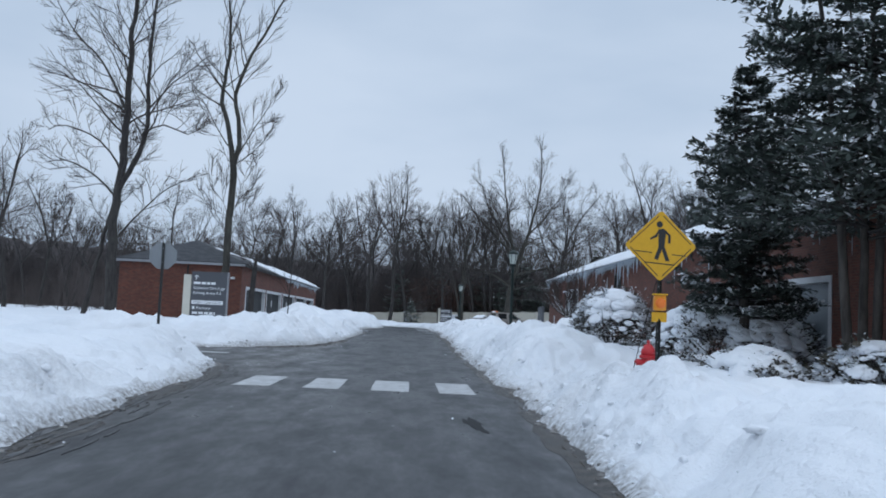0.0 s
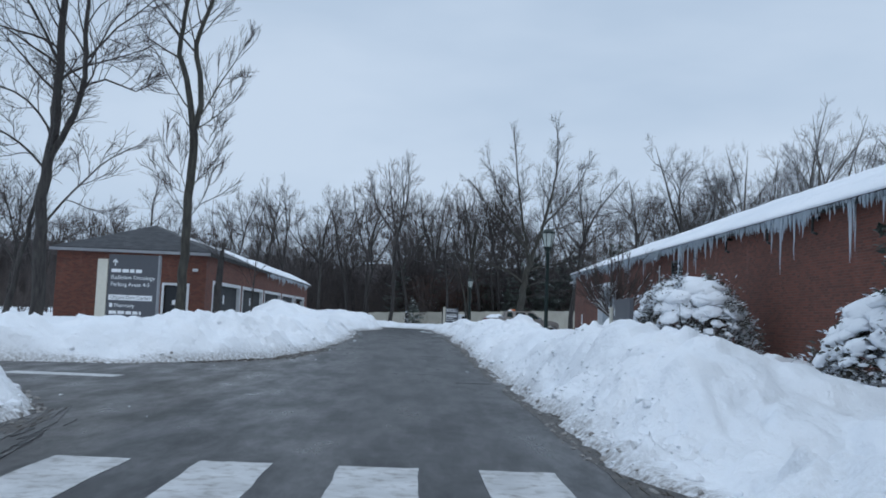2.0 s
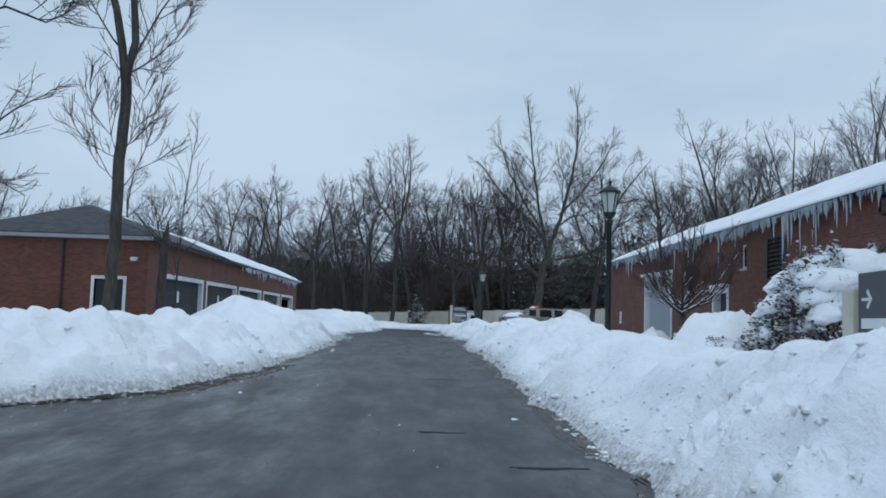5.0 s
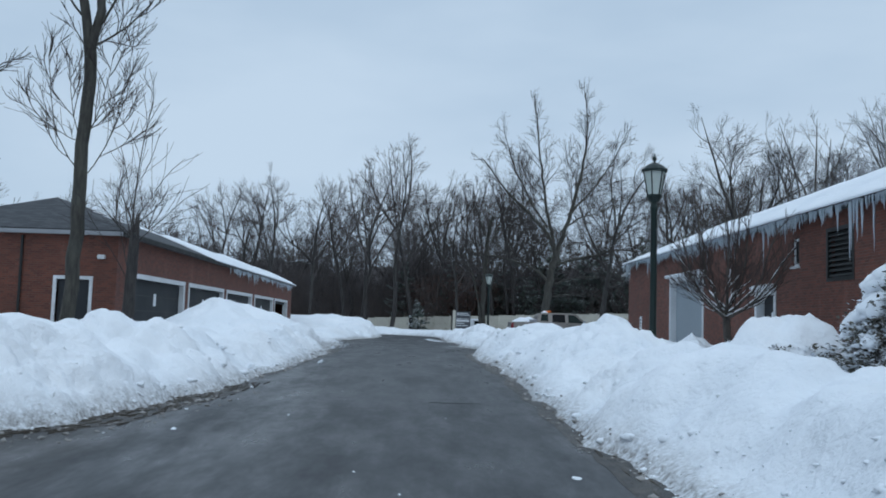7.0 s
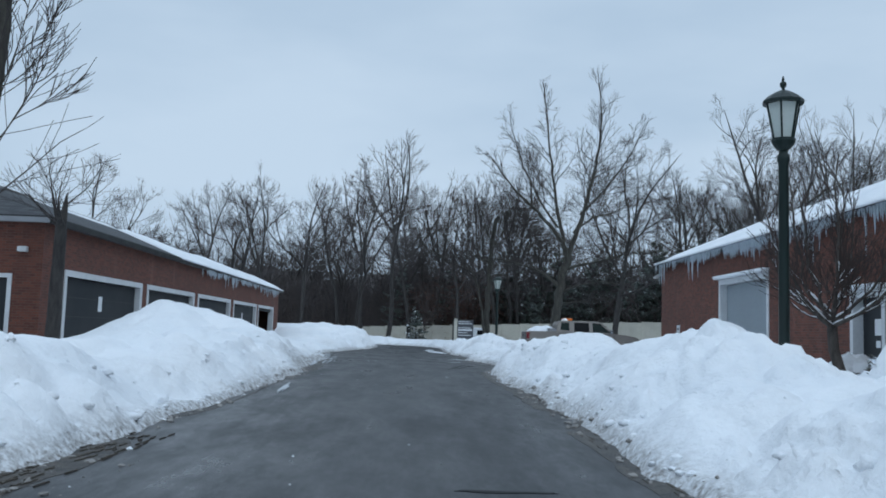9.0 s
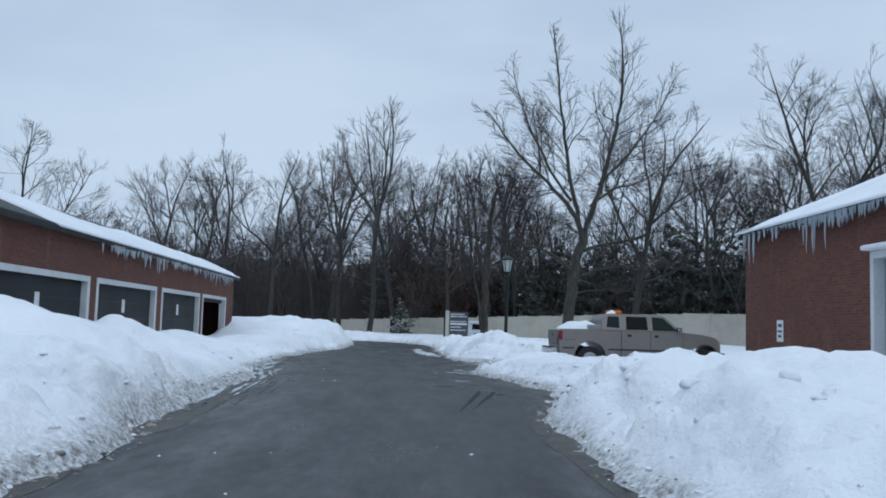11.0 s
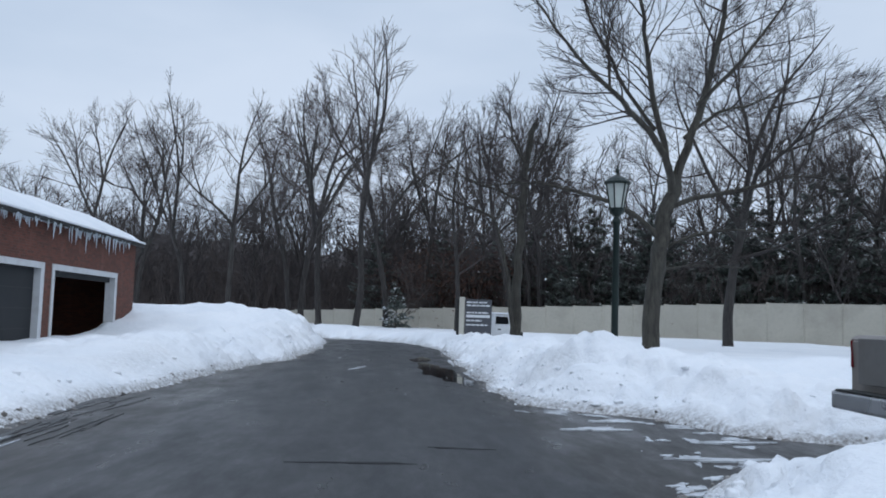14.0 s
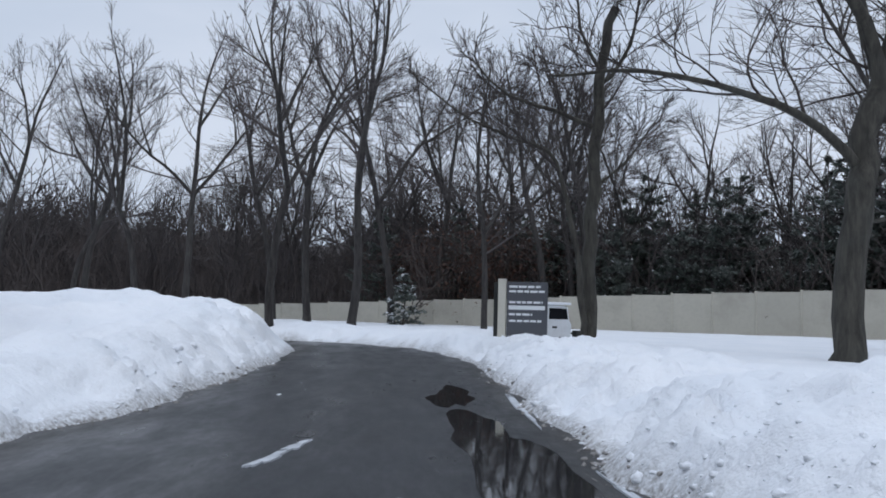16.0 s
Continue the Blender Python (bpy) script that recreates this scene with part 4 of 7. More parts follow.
# ---- trees ----
class Limbs:
    """Tapered limbs, gathered by their number of rings and sides, and made into one mesh at the end."""

    def __init__(self):
        self.kinds = {}

    def limb(self, pts, radii, sides):
        lines, rr = self.kinds.setdefault((len(pts), sides), ([], []))
        lines.append(pts)
        rr.append(radii)

    def mesh(self, name, material):
        verts, faces, base = [], [], 0
        for (n, sides), (lines, rr) in self.kinds.items():
            p, r = np.array(lines, float), np.array(rr, float)
            d = np.empty_like(p)
            d[:, 1:-1] = p[:, 2:] - p[:, :-2]
            d[:, 0], d[:, -1] = p[:, 1] - p[:, 0], p[:, -1] - p[:, -2]
            d /= np.linalg.norm(d, axis=2, keepdims=True) + 1e-9
            u = np.cross(d, (0.31, 0.95, 0.05))
            u /= np.linalg.norm(u, axis=2, keepdims=True) + 1e-9
            w = np.cross(d, u)
            a = np.arange(sides) * math.tau / sides
            ring = p[:, :, None] + (u[:, :, None] * np.cos(a)[:, None] + w[:, :, None] * np.sin(a)[:, None]) * r[:, :, None, None]
            verts.append(ring.reshape(-1, 3))
            i, k = np.meshgrid(np.arange(n - 1), np.arange(sides), indexing="ij")
            q = np.stack([i * sides + k, i * sides + (k + 1) % sides, (i + 1) * sides + (k + 1) % sides, (i + 1) * sides + k], 2).reshape(-1, 4)
            faces.append((q[None] + (base + np.arange(len(p)) * n * sides)[:, None, None]).reshape(-1, 4))
            base += len(p) * n * sides
        return raw_object(name, np.concatenate(verts), np.concatenate(faces), material)


def unit(x, y, z):
    k = 1 / (math.sqrt(x * x + y * y + z * z) + 1e-9)
    return x * k, y * k, z * k


def wander(rnd, start, direction, length, segs, bend, rise):
    """A line that starts at a point, winds slowly along a direction and tends upwards."""
    x, y, z = start
    dx, dy, dz = unit(*direction)
    cx = cy = cz = 0.0
    pts, step = [(x, y, z)], length / segs
    for _ in range(segs):
        cx, cy, cz = cx * 0.45 + rnd.gauss(0, bend), cy * 0.45 + rnd.gauss(0, bend), cz * 0.45 + rnd.gauss(0, bend)
        dx, dy, dz = unit(dx + cx, dy + cy, dz + cz + rise)
        x, y, z = x + dx * step, y + dy * step, z + dz * step
        pts.append((x, y, z))
    return pts


def winding(rnd, turns, sway):
    """A smooth line through turning points, with a little sway of its own."""
    p = np.array([turns[0], *turns, turns[-1]], float)
    line = []
    for i in range(1, len(p) - 2):
        steps = max(2, round(float(np.linalg.norm(p[i + 1] - p[i])) / 0.7))
        for q in range(steps):
            f = q / steps
            line.append(0.5 * (2 * p[i] + (p[i + 1] - p[i - 1]) * f + (2 * p[i - 1] - 5 * p[i] + 4 * p[i + 1] - p[i + 2]) * f * f + (3 * p[i] - 3 * p[i + 1] + p[i + 2] - p[i - 1]) * f ** 3))
    line.append(p[-1])
    return [tuple(q + (np.array([rnd.gauss(0, sway), rnd.gauss(0, sway), rnd.gauss(0, sway * 0.4)]) if 0 < i else 0)) for i, q in enumerate(line)]


def between(a, b, g):
    return a[0] + (b[0] - a[0]) * g, a[1] + (b[1] - a[1]) * g, a[2] + (b[2] - a[2]) * g


def minus(a, b):
    return a[0] - b[0], a[1] - b[1], a[2] - b[2]


def side_way(rnd, d, lean):
    """A direction that leaves d at about lean radians."""
    x, y, z = unit(*d)
    ux, uy, uz = unit(y * 1.0 - z * 0.1, z * 0.2 - x * 1.0, x * 0.1 - y * 0.2) if abs(z) < 0.9 else unit(-z * 0.1, z, x * 0.1 - y)
    wx, wy, wz = y * uz - z * uy, z * ux - x * uz, x * uy - y * ux
    a = rnd.uniform(0, math.tau)
    c, p, q = math.cos(lean), math.cos(a) * math.sin(lean), math.sin(a) * math.sin(lean)
    return [x * c + ux * p + wx * q, y * c + uy * p + wy * q, z * c + uz * p + wz * q]


def bare_tree_meshes(seed, height, girth, first=0.35, spread=0.6, limbs=12, counts=(8, 6, 0), forks=1, fork_at=0.5, lean=0.02, twig_r=0.010, segs=(6, 4, 2, 1), reach=0.32, rise=0.05, resplit=True, low_limbs=0, shoots=0, wind=1.4, leads=(), opening=1.0):
    """Trunk and crown of a leafless tree standing at the origin. counts: side shoots on each limb, shoot and twig.
    leads: the main stems and heavy limbs where their course is known, each as (turning points, radius at both ends, start of its side limbs, how many, their length)."""
    rnd = random.Random(seed)
    trunk, crown = Limbs(), Limbs()
    if leads:
        forks, low_limbs, shoots = 0, 0, 0
    base = wander(rnd, (0, 0, -0.3), (rnd.gauss(0, lean), rnd.gauss(0, lean), 1), height * (fork_at if forks > 1 else 0.95), 10, 0.025 * wind, 0.03)
    n = len(base)
    end = 0.70 if forks > 1 else 0.05
    radii = [girth * (1.35 if i == 0 else 1.0) * (1 - (1 - end) * (i / (n - 1)) ** 0.9) for i in range(n)]
    if not leads:
        trunk.limb(base, radii, 9)
    leaders = []

    def leader(start, way, length, r, depth):
        line = wander(rnd, start, way, length, 10, 0.040 * wind, 0.05)
        rr = [r * (1 - i / 10) ** 0.8 + twig_r for i in range(11)]
        trunk.limb(line, rr, 7 if depth == 0 else 5)
        leaders.append((line, rr, 0.06 if depth == 0 else 0.03, length))
        if resplit and depth < 2:
            for i in ((4,) if depth == 0 else (5,)):
                i += rnd.randint(-1, 1)
                leader(line[i], side_way(rnd, minus(line[i + 1], line[i]), rnd.uniform(0.35, 0.6)), length * (1 - i / 10) * rnd.uniform(0.8, 1.05), rr[i] * 0.78, depth + 1)
    if leads:
        pass
    elif forks > 1:
        turn = rnd.uniform(0, math.tau)
        for k in range(forks):
            a = turn + k * math.tau / forks + rnd.uniform(-0.3, 0.3)
            tilt = (rnd.uniform(0.08, 0.2) if k == 0 else rnd.uniform(0.4, 0.62)) * spread / 0.6
            leader(base[-1], (math.cos(a) * math.sin(tilt), math.sin(a) * math.sin(tilt), math.cos(tilt)), height * (1 - fork_at) * (1.0 if k == 0 else rnd.uniform(0.8, 0.98)), radii[-1] * (0.85 if k == 0 else rnd.uniform(0.6, 0.8)), 0)
    else:
        leaders.append((base, radii, first, height))

    def grow(line, rr, level, count, low, far):
        turn = rnd.uniform(0, math.tau)
        for j in range(count):
            f = low + (0.97 - low) * (j + rnd.random()) / count
            i = min(len(line) - 2, int(f * (len(line) - 1)))
            g = f * (len(line) - 1) - i
            p = between(line[i], line[i + 1], g)
            u = (f - low) / (1 - low)
            length = max(far * rnd.uniform(0.7, 1.15) * (1.25 - 0.95 * u), twig_r * 40)
            bend_out = (0.95 - 0.50 * u, 0.68 - 0.2 * u, 0.55, 0.5)[level] * rnd.uniform(0.8, 1.15) * (min(1.25, spread / 0.6) if level == 0 else opening)
            way = side_way(rnd, minus(line[i + 1], line[i]), bend_out)
            if way[2] < -0.05:
                way[2] = -0.3 * way[2]
            r = (rr[i] * (1 - g) + rr[i + 1] * g) * rnd.uniform(0.4, 0.6)
            k = segs[level]
            sub = wander(rnd, p, way, length, k, (0.06, 0.06, 0.05, 0.04)[level] * wind, rise * (1.0, 0.9, 0.8, 0.5)[level])
            tip = twig_r * (0.9, 0.7, 0.55, 0.45)[level]
            r = max(min(r, length * 0.014), tip * 1.3)
            sr = [r * (1 - m / k) + tip * (m / k) for m in range(k + 1)]
            crown.limb(sub, sr, 5 if level == 0 else 3)
            if level < 3 and counts[level]:
                grow(sub, sr, level + 1, max(2, round(counts[level] * rnd.uniform(0.8, 1.2) * length / far)), 0.22, length * (0.66, 0.66, 0.6)[level])
    for turns, r0, r1, low, count, far in leads:
        line = winding(rnd, turns, 0.035 * wind * (0.5 + 3 * r1))
        k = len(line) - 1
        flare = 1.3 if turns[0][2] <= 0 else 1.0
        rr = [(r0 + (r1 - r0) * (i / k) ** 0.9) * (flare if i == 0 else 1.0) for i in range(k + 1)]
        trunk.limb(line, rr, 9 if r0 > 0.1 else 6)
        grow(line, rr, 0, count, low, far)
    total = sum(l for *_, l in leaders)
    for line, rr, low, length in leaders:
        grow(line, rr, 0, max(3, round(limbs * length / total)), low, height * reach * (1.0 if forks == 1 else min(1.0, 0.35 + 0.65 * length / (height * (1 - fork_at)))))
    if low_limbs:
        grow(base, radii, 0, low_limbs, min(0.75, first / (fork_at if forks > 1 else 1)), height * reach * 1.15)
    # fine upswept shoots straight from the trunk
    for _ in range(shoots):
        f = rnd.uniform(0.3, 0.98)
        i = int(f * (n - 1))
        way = side_way(rnd, (0, 0, 1), rnd.uniform(0.45, 0.75))
        sub = wander(rnd, base[i], way, height * rnd.uniform(0.07, 0.14), 5, 0.06, 0.10)
        sr = [twig_r * (2.2 - 1.5 * m / 5) for m in range(6)]
        crown.limb(sub, sr, 4)
        grow(sub, sr, 1, 8, 0.25, height * 0.055)
    return trunk, crown


def bare_tree(name, label, category, m, bark, twig, group="", snowy=False, **shape):
    trunk, crown = bare_tree_meshes(**shape)
    t = thing(name, label, category, m, group)
    if snowy:
        strips = Limbs()
        for lines, rr in [*trunk.kinds.values(), *crown.kinds.values()]:
            for line, r in zip(lines, rr):
                for a, b, ra, rb in zip(line, line[1:], r, r[1:]):
                    if ra > 0.012 and abs(b[2] - a[2]) < 0.82 * math.dist(a, b):
                        strips.limb([(a[0], a[1], a[2] + 0.8 * ra), between((a[0], a[1], a[2] + ra * 1.1), (b[0], b[1], b[2] + rb * 1.1), 0.5), (b[0], b[1], b[2] + 0.8 * rb)], [ra * 0.55, ra * 0.6 + 0.005, rb * 0.55], 6)
        hang(strips.mesh("settled_snow", M["snow"]), t, "strips of snow along the limbs")["kind"] = "stuff"
    hang(trunk.mesh("trunk", bark), t)
    hang(crown.mesh("crown", twig), t)
    return t


def stand(x, y, turn=0, s=1.0, lean=0):
    return pose(x, y, snow_at(x, y) - 0.15, lean, 0, turn) @ Matrix.Diagonal((s, s, s, 1))


HERO = dict(height=20, girth=0.3, counts=(6, 5, 0), twig_r=0.014, segs=(7, 5, 3, 2), opening=1.05, wind=2.0, rise=0.045)
bare_tree("bare_tree", "tall bare tree with rough dark bark near the garage", "tree", stand(-17.2, 51.3), M["bark"], M["twig"], seed=3, **HERO, leads=[
    ([(0, 0, -0.3), (-0.1, 0, 5.6), (0, 0.1, 7.8), (0.15, 0.1, 11.8), (0.1, 0, 15.5), (0.2, 0.2, 19), (0.1, 0, 25)], 0.33, 0.05, 0.42, 25, 4.0),
    ([(0, 0, 7.3), (0.8, -0.2, 8.9), (1.35, -0.3, 10.0), (1.45, -0.3, 11.8), (1.3, -0.2, 14), (1.4, 0, 18.5), (1.8, 0, 23)], 0.17, 0.04, 0.2, 18, 3.8),
    ([(0, 0, 4.4), (1.1, 0.3, 6.0), (2.8, 0.2, 7.6), (4.2, 0, 8.2)], 0.07, 0.02, 0.25, 8, 2.1),
    ([(0, 0, 6.6), (-1.2, -0.3, 8.0), (-3.0, -0.4, 8.8), (-4.2, 0, 8.7)], 0.075, 0.02, 0.2, 9, 2.1),
    ([(0, 0.1, 8.4), (-1.5, 0.8, 10.2), (-3.4, 0.6, 11.0), (-4.4, 0.5, 10.7)], 0.075, 0.02, 0.2, 9, 2.1),
    ([(1.4, -0.3, 10.6), (2.3, 0.1, 11.2), (3.6, 0.3, 10.8), (4.6, 0.2, 11.3)], 0.06, 0.02, 0.2, 8, 1.9),
    ([(1.4, -0.2, 12), (2.6, 0.3, 13.8), (4.4, 0.4, 15.4)], 0.07, 0.02, 0.2, 8, 2.2),
    ([(0.1, 0, 12), (-1.2, -0.4, 14.5), (-3.2, 0.2, 16.4), (-4.6, 0.2, 18.6)], 0.09, 0.02, 0.2, 10, 2.6),
    ([(0, 0, 7.6), (0.9, -1.8, 9.0), (1.4, -3.4, 10.6)], 0.08, 0.02, 0.2, 8, 2.2),
    ([(0, 0, 9.4), (-0.5, 1.6, 11.0), (-0.4, 3.4, 13.0)], 0.08, 0.02, 0.2, 8, 2.2)])
bare_tree("bare_tree", "thin leaning bare tree beside a taller one", "tree", stand(-18.9, 51.6), M["bark"], M["twig"], seed=8, **HERO, leads=[
    ([(0, 0, -0.3), (0.7, 0, 3.2), (1.35, 0.1, 6.4), (1.7, 0.6, 8.6), (1.6, 1.0, 11)], 0.16, 0.03, 0.5, 8, 2.0),
    ([(0.5, 0, 2.4), (-0.6, 0.3, 4.0), (-1.6, 0.4, 6.3)], 0.06, 0.02, 0.3, 6, 1.7)])
bare_tree("bare_tree", "tall bare tree with mossy trunk before the garage end", "tree", stand(-11.2, 52.9), M["bark_mossy"], M["twig"], seed=14, **{**HERO, "counts": (4, 4, 0), "opening": 0.8, "wind": 1.4, "rise": 0.09}, leads=[
    ([(0, 0, -0.3), (0.05, 0, 4), (0.15, 0, 7.4), (0.1, 0, 9.6)], 0.235, 0.195, 0.97, 2, 1.3),
    ([(0.1, 0, 9.2), (-0.25, 0, 11.2), (-0.75, 0.1, 13.0), (-0.8, 0.1, 13.9), (-0.5, 0, 16), (-0.7, 0, 19), (-1.1, 0, 23)], 0.17, 0.03, 0.25, 16, 3.2),
    ([(0.1, 0, 9.2), (0.35, 0, 10.6), (0.2, 0.1, 12.2), (0.0, 0.1, 13.6), (0.5, 0, 15.4), (1.5, 0, 17.4), (2.6, 0.1, 19.8), (3.6, 0, 22)], 0.16, 0.03, 0.25, 16, 3.0),
    ([(0.2, 0, 9.8), (1.1, -0.3, 11.2), (2.0, -0.3, 12.8), (2.6, -0.2, 14)], 0.05, 0.015, 0.15, 10, 1.7),
    ([(0.2, 0, 9.4), (1.2, 0.4, 10.3), (2.2, 0.5, 11.6)], 0.045, 0.015, 0.15, 8, 1.6),
    ([(0, 0, 10.2), (-0.9, -0.2, 11.4), (-1.9, -0.2, 13.2)], 0.045, 0.015, 0.2, 8, 1.5),
    ([(0.1, 0, 5.2), (-0.7, -0.2, 6.4), (-1.0, -0.2, 8.2), (-1.1, -0.1, 9.6)], 0.022, 0.008, 0.12, 7, 1.5),
    ([(0.1, 0, 5.0), (0.8, 0.1, 6.2), (1.2, 0.1, 7.8), (1.5, 0, 9.4)], 0.022, 0.008, 0.12, 7, 1.5),
    ([(0.15, 0, 6.4), (0.7, -0.3, 7.6), (1.0, -0.3, 9.2)], 0.022, 0.008, 0.12, 7, 1.5),
    ([(0.15, 0, 6.0), (-0.4, 0.3, 7.2), (-0.6, 0.3, 8.8)], 0.022, 0.008, 0.12, 7, 1.5)])
bare_tree("sapling", "thin bare sapling standing in the snow bank", "tree", stand(-5.8, 41.5, 40), M["bark"], M["twig"], seed=21, height=5.6, girth=0.035, first=0.25, spread=0.4, limbs=12, counts=(5, 0, 0), twig_r=0.006)
bare_tree("small_tree", "short ivy-clad tree with spreading bare branches at the garage corner", "tree", stand(-9.9, 54.6, 190), M["bark"], M["twig"], seed=25, height=4.5, girth=0.21, first=0.7, spread=1.5, limbs=9, counts=(7, 5, 0), forks=3, fork_at=0.80, twig_r=0.007, reach=0.55, rise=0.03, resplit=False)
limbs_round = []
for k in range(11):
    az, low = k * 0.571 + 0.3 * math.sin(k * 2.3), 0.12 * (k % 3)
    far, top = (2.0, 1.5, 0.9)[k % 3], (3.0, 3.9, 4.5)[k % 3] + 0.2 * math.sin(k * 1.7)
    ca, sa = math.cos(az), math.sin(az)
    limbs_round.append(([(0, 0, 1.15 + low), (0.55 * ca, 0.55 * sa, 1.45 + low * 2), (0.68 * far * ca, 0.68 * far * sa, 1.75 + 0.24 * (top - 1.5)), (far * ca, far * sa, top)], 0.05, 0.014, 0.15, 10, 1.1))
bare_tree("small_tree", "low spreading ornamental tree with snow along its limbs", "tree", stand(8.53, 49.1), M["bark_pale"], M["twig_red"], snowy=True, wind=2.0, seed=31, height=5, girth=0.12, counts=(5, 2, 0), twig_r=0.009, rise=0.2, opening=1.1, segs=(5, 4, 2, 1),
          leads=[([(0, 0, -0.3), (0.03, 0, 0.7), (0, 0, 1.5)], 0.125, 0.10, 0.97, 2, 0.7)] + limbs_round)
bare_tree("bare_tree", "large spreading bare tree with heavy limbs", "tree", stand(10.2, 98.6), M["bark_mossy"], M["twig"], seed=39, **HERO, leads=[
    ([(0, 0, -0.3), (0.3, 0, 2.0), (0.55, 0, 4.2), (0.78, 0, 5.5), (1.13, 0, 7.3)], 0.38, 0.29, 0.97, 2, 2.2),
    ([(1.0, 0, 6.6), (0.6, -0.2, 8.2), (-0.5, -0.3, 9.6), (-1.8, -0.4, 10.8), (-3.2, -0.4, 12.2), (-5.4, -0.3, 15.0)], 0.18, 0.03, 0.25, 19, 3.2),
    ([(1.0, 0.1, 7.0), (0.75, 0.4, 8.8), (0.3, 0.6, 11), (0.0, 0.6, 13), (-0.5, 0.5, 16.6), (-0.9, 0.5, 20.4)], 0.17, 0.03, 0.2, 21, 3.5),
    ([(1.05, 0, 6.8), (1.6, 0, 8.6), (2.1, 0.1, 10.0), (2.6, 0, 12), (3.2, 0.2, 14.4), (3.5, 0, 17.8), (3.3, 0, 21.2)], 0.21, 0.03, 0.25, 22, 3.6),
    ([(0.6, 0, 4.6), (-0.55, -0.3, 5.6), (-1.6, -0.4, 6.1), (-3.1, -0.5, 6.5), (-4.8, -0.4, 6.8), (-7.0, -0.3, 6.6)], 0.14, 0.025, 0.22, 13, 2.5),
    ([(0.7, 0, 6.0), (2.0, 0.2, 6.5), (4.2, 0.3, 7.0), (6.2, 0.2, 7.6), (8, 0.1, 7.5)], 0.13, 0.025, 0.2, 13, 2.5),
    ([(0.4, 0, 4.2), (1.9, -0.2, 4.9), (3.8, -0.2, 5.2), (5.8, -0.2, 5.1)], 0.08, 0.02, 0.2, 9, 1.8),
    ([(0.5, 0, 3.4), (2.0, 0.6, 3.7), (4.4, 0.8, 3.7)], 0.06, 0.02, 0.25, 8, 1.5),
    ([(1.5, 0, 9), (3.0, 0.2, 10.2), (4.8, 0.3, 10.8), (6.8, 0.2, 12.2)], 0.10, 0.02, 0.2, 12, 2.5),
    ([(2.0, 0, 10.4), (3.8, -0.4, 12.4), (5.8, -0.4, 15.2), (6.8, -0.4, 17.6)], 0.10, 0.02, 0.2, 15, 2.9),
    ([(0.4, 0.5, 9.4), (-1.2, 0.8, 11.8), (-2.6, 0.9, 14.8), (-3.6, 0.9, 18.0)], 0.10, 0.02, 0.2, 15, 2.9),
    ([(-1.8, -0.4, 10.8), (-1.9, -0.4, 12.6), (-2.4, -0.4, 15)], 0.06, 0.02, 0.2, 8, 2.0)])
bare_tree("bare_tree", "bare tree with a broken top and pale bark", "tree", stand(5.73, 106.0), M["bark_mossy"], M["twig"], seed=41, **HERO, leads=[
    ([(0, 0, -0.3), (0.12, 0, 3.6), (0.2, 0, 7.3), (0.4, 0, 9.2), (0.75, 0, 11.1)], 0.27, 0.15, 0.45, 8, 2.2),
    ([(-0.1, -0.3, -0.3), (-0.4, -0.3, 3.2), (-0.9, -0.3, 5.4), (-1.3, -0.3, 6.3), (-2.4, -0.3, 6.7), (-4.4, -0.2, 7.6), (-5.8, -0.2, 8.8)], 0.12, 0.02, 0.4, 14, 2.2),
    ([(0.2, 0, 7.2), (-1.0, 0.1, 7.7), (-2.6, 0.2, 8.2), (-4.2, 0.1, 9.6)], 0.09, 0.02, 0.2, 12, 2.0),
    ([(0.3, 0, 8.6), (1.1, 0.1, 9.5), (1.6, 0.1, 11.2), (2.1, 0, 13.2)], 0.08, 0.02, 0.2, 10, 2.0),
    ([(0.35, 0, 9.0), (-0.4, -0.2, 10.4), (-0.6, -0.2, 12.4)], 0.07, 0.02, 0.2, 8, 1.8),
    ([(0.15, 0, 5.2), (1.1, -0.2, 6.0), (2.2, -0.3, 7.6)], 0.05, 0.015, 0.2, 8, 1.6)])
bare_tree("bare_tree", "slender bare tree before the cream fence", "tree", stand(17.2, 108, 70), M["bark"], M["twig"], wind=2.0, seed=43, height=19.5, girth=0.29, first=0.28, spread=0.75, limbs=34, counts=(8, 6, 3), forks=3, fork_at=0.34, twig_r=0.011, reach=0.3, low_limbs=2)
bare_tree("bare_tree", "slender bare tree before the cream fence", "tree", stand(26.5, 99.5, 10), M["bark"], M["twig"], wind=2.0, seed=47, height=21, girth=0.32, first=0.28, spread=0.65, limbs=34, counts=(8, 6, 3), forks=2, fork_at=0.34, twig_r=0.011, reach=0.28, low_limbs=2)

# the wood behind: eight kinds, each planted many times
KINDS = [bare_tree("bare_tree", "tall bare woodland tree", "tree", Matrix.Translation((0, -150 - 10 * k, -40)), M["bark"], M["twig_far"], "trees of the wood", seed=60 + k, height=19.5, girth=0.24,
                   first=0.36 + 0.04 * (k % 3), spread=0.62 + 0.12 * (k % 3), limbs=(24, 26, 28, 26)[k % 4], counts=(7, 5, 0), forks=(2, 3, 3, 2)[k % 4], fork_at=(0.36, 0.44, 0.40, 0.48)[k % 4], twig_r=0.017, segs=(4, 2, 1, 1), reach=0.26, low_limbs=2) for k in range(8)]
# behind the hall: the vapour's haze is painted in as paler twigs
HALL_HAZED = bare_tree("bare_tree", "pale rimed tree behind the long brick building", "tree", stand(38, 92), M["bark_pale"], M["twig_hall_haze"], "rimed trees", seed=71, height=22, girth=0.26, first=0.36, spread=0.6, limbs=28, counts=(8, 6, 0), forks=3, fork_at=0.34, twig_r=0.014, segs=(5, 3, 2, 1), reach=0.25, low_limbs=3)
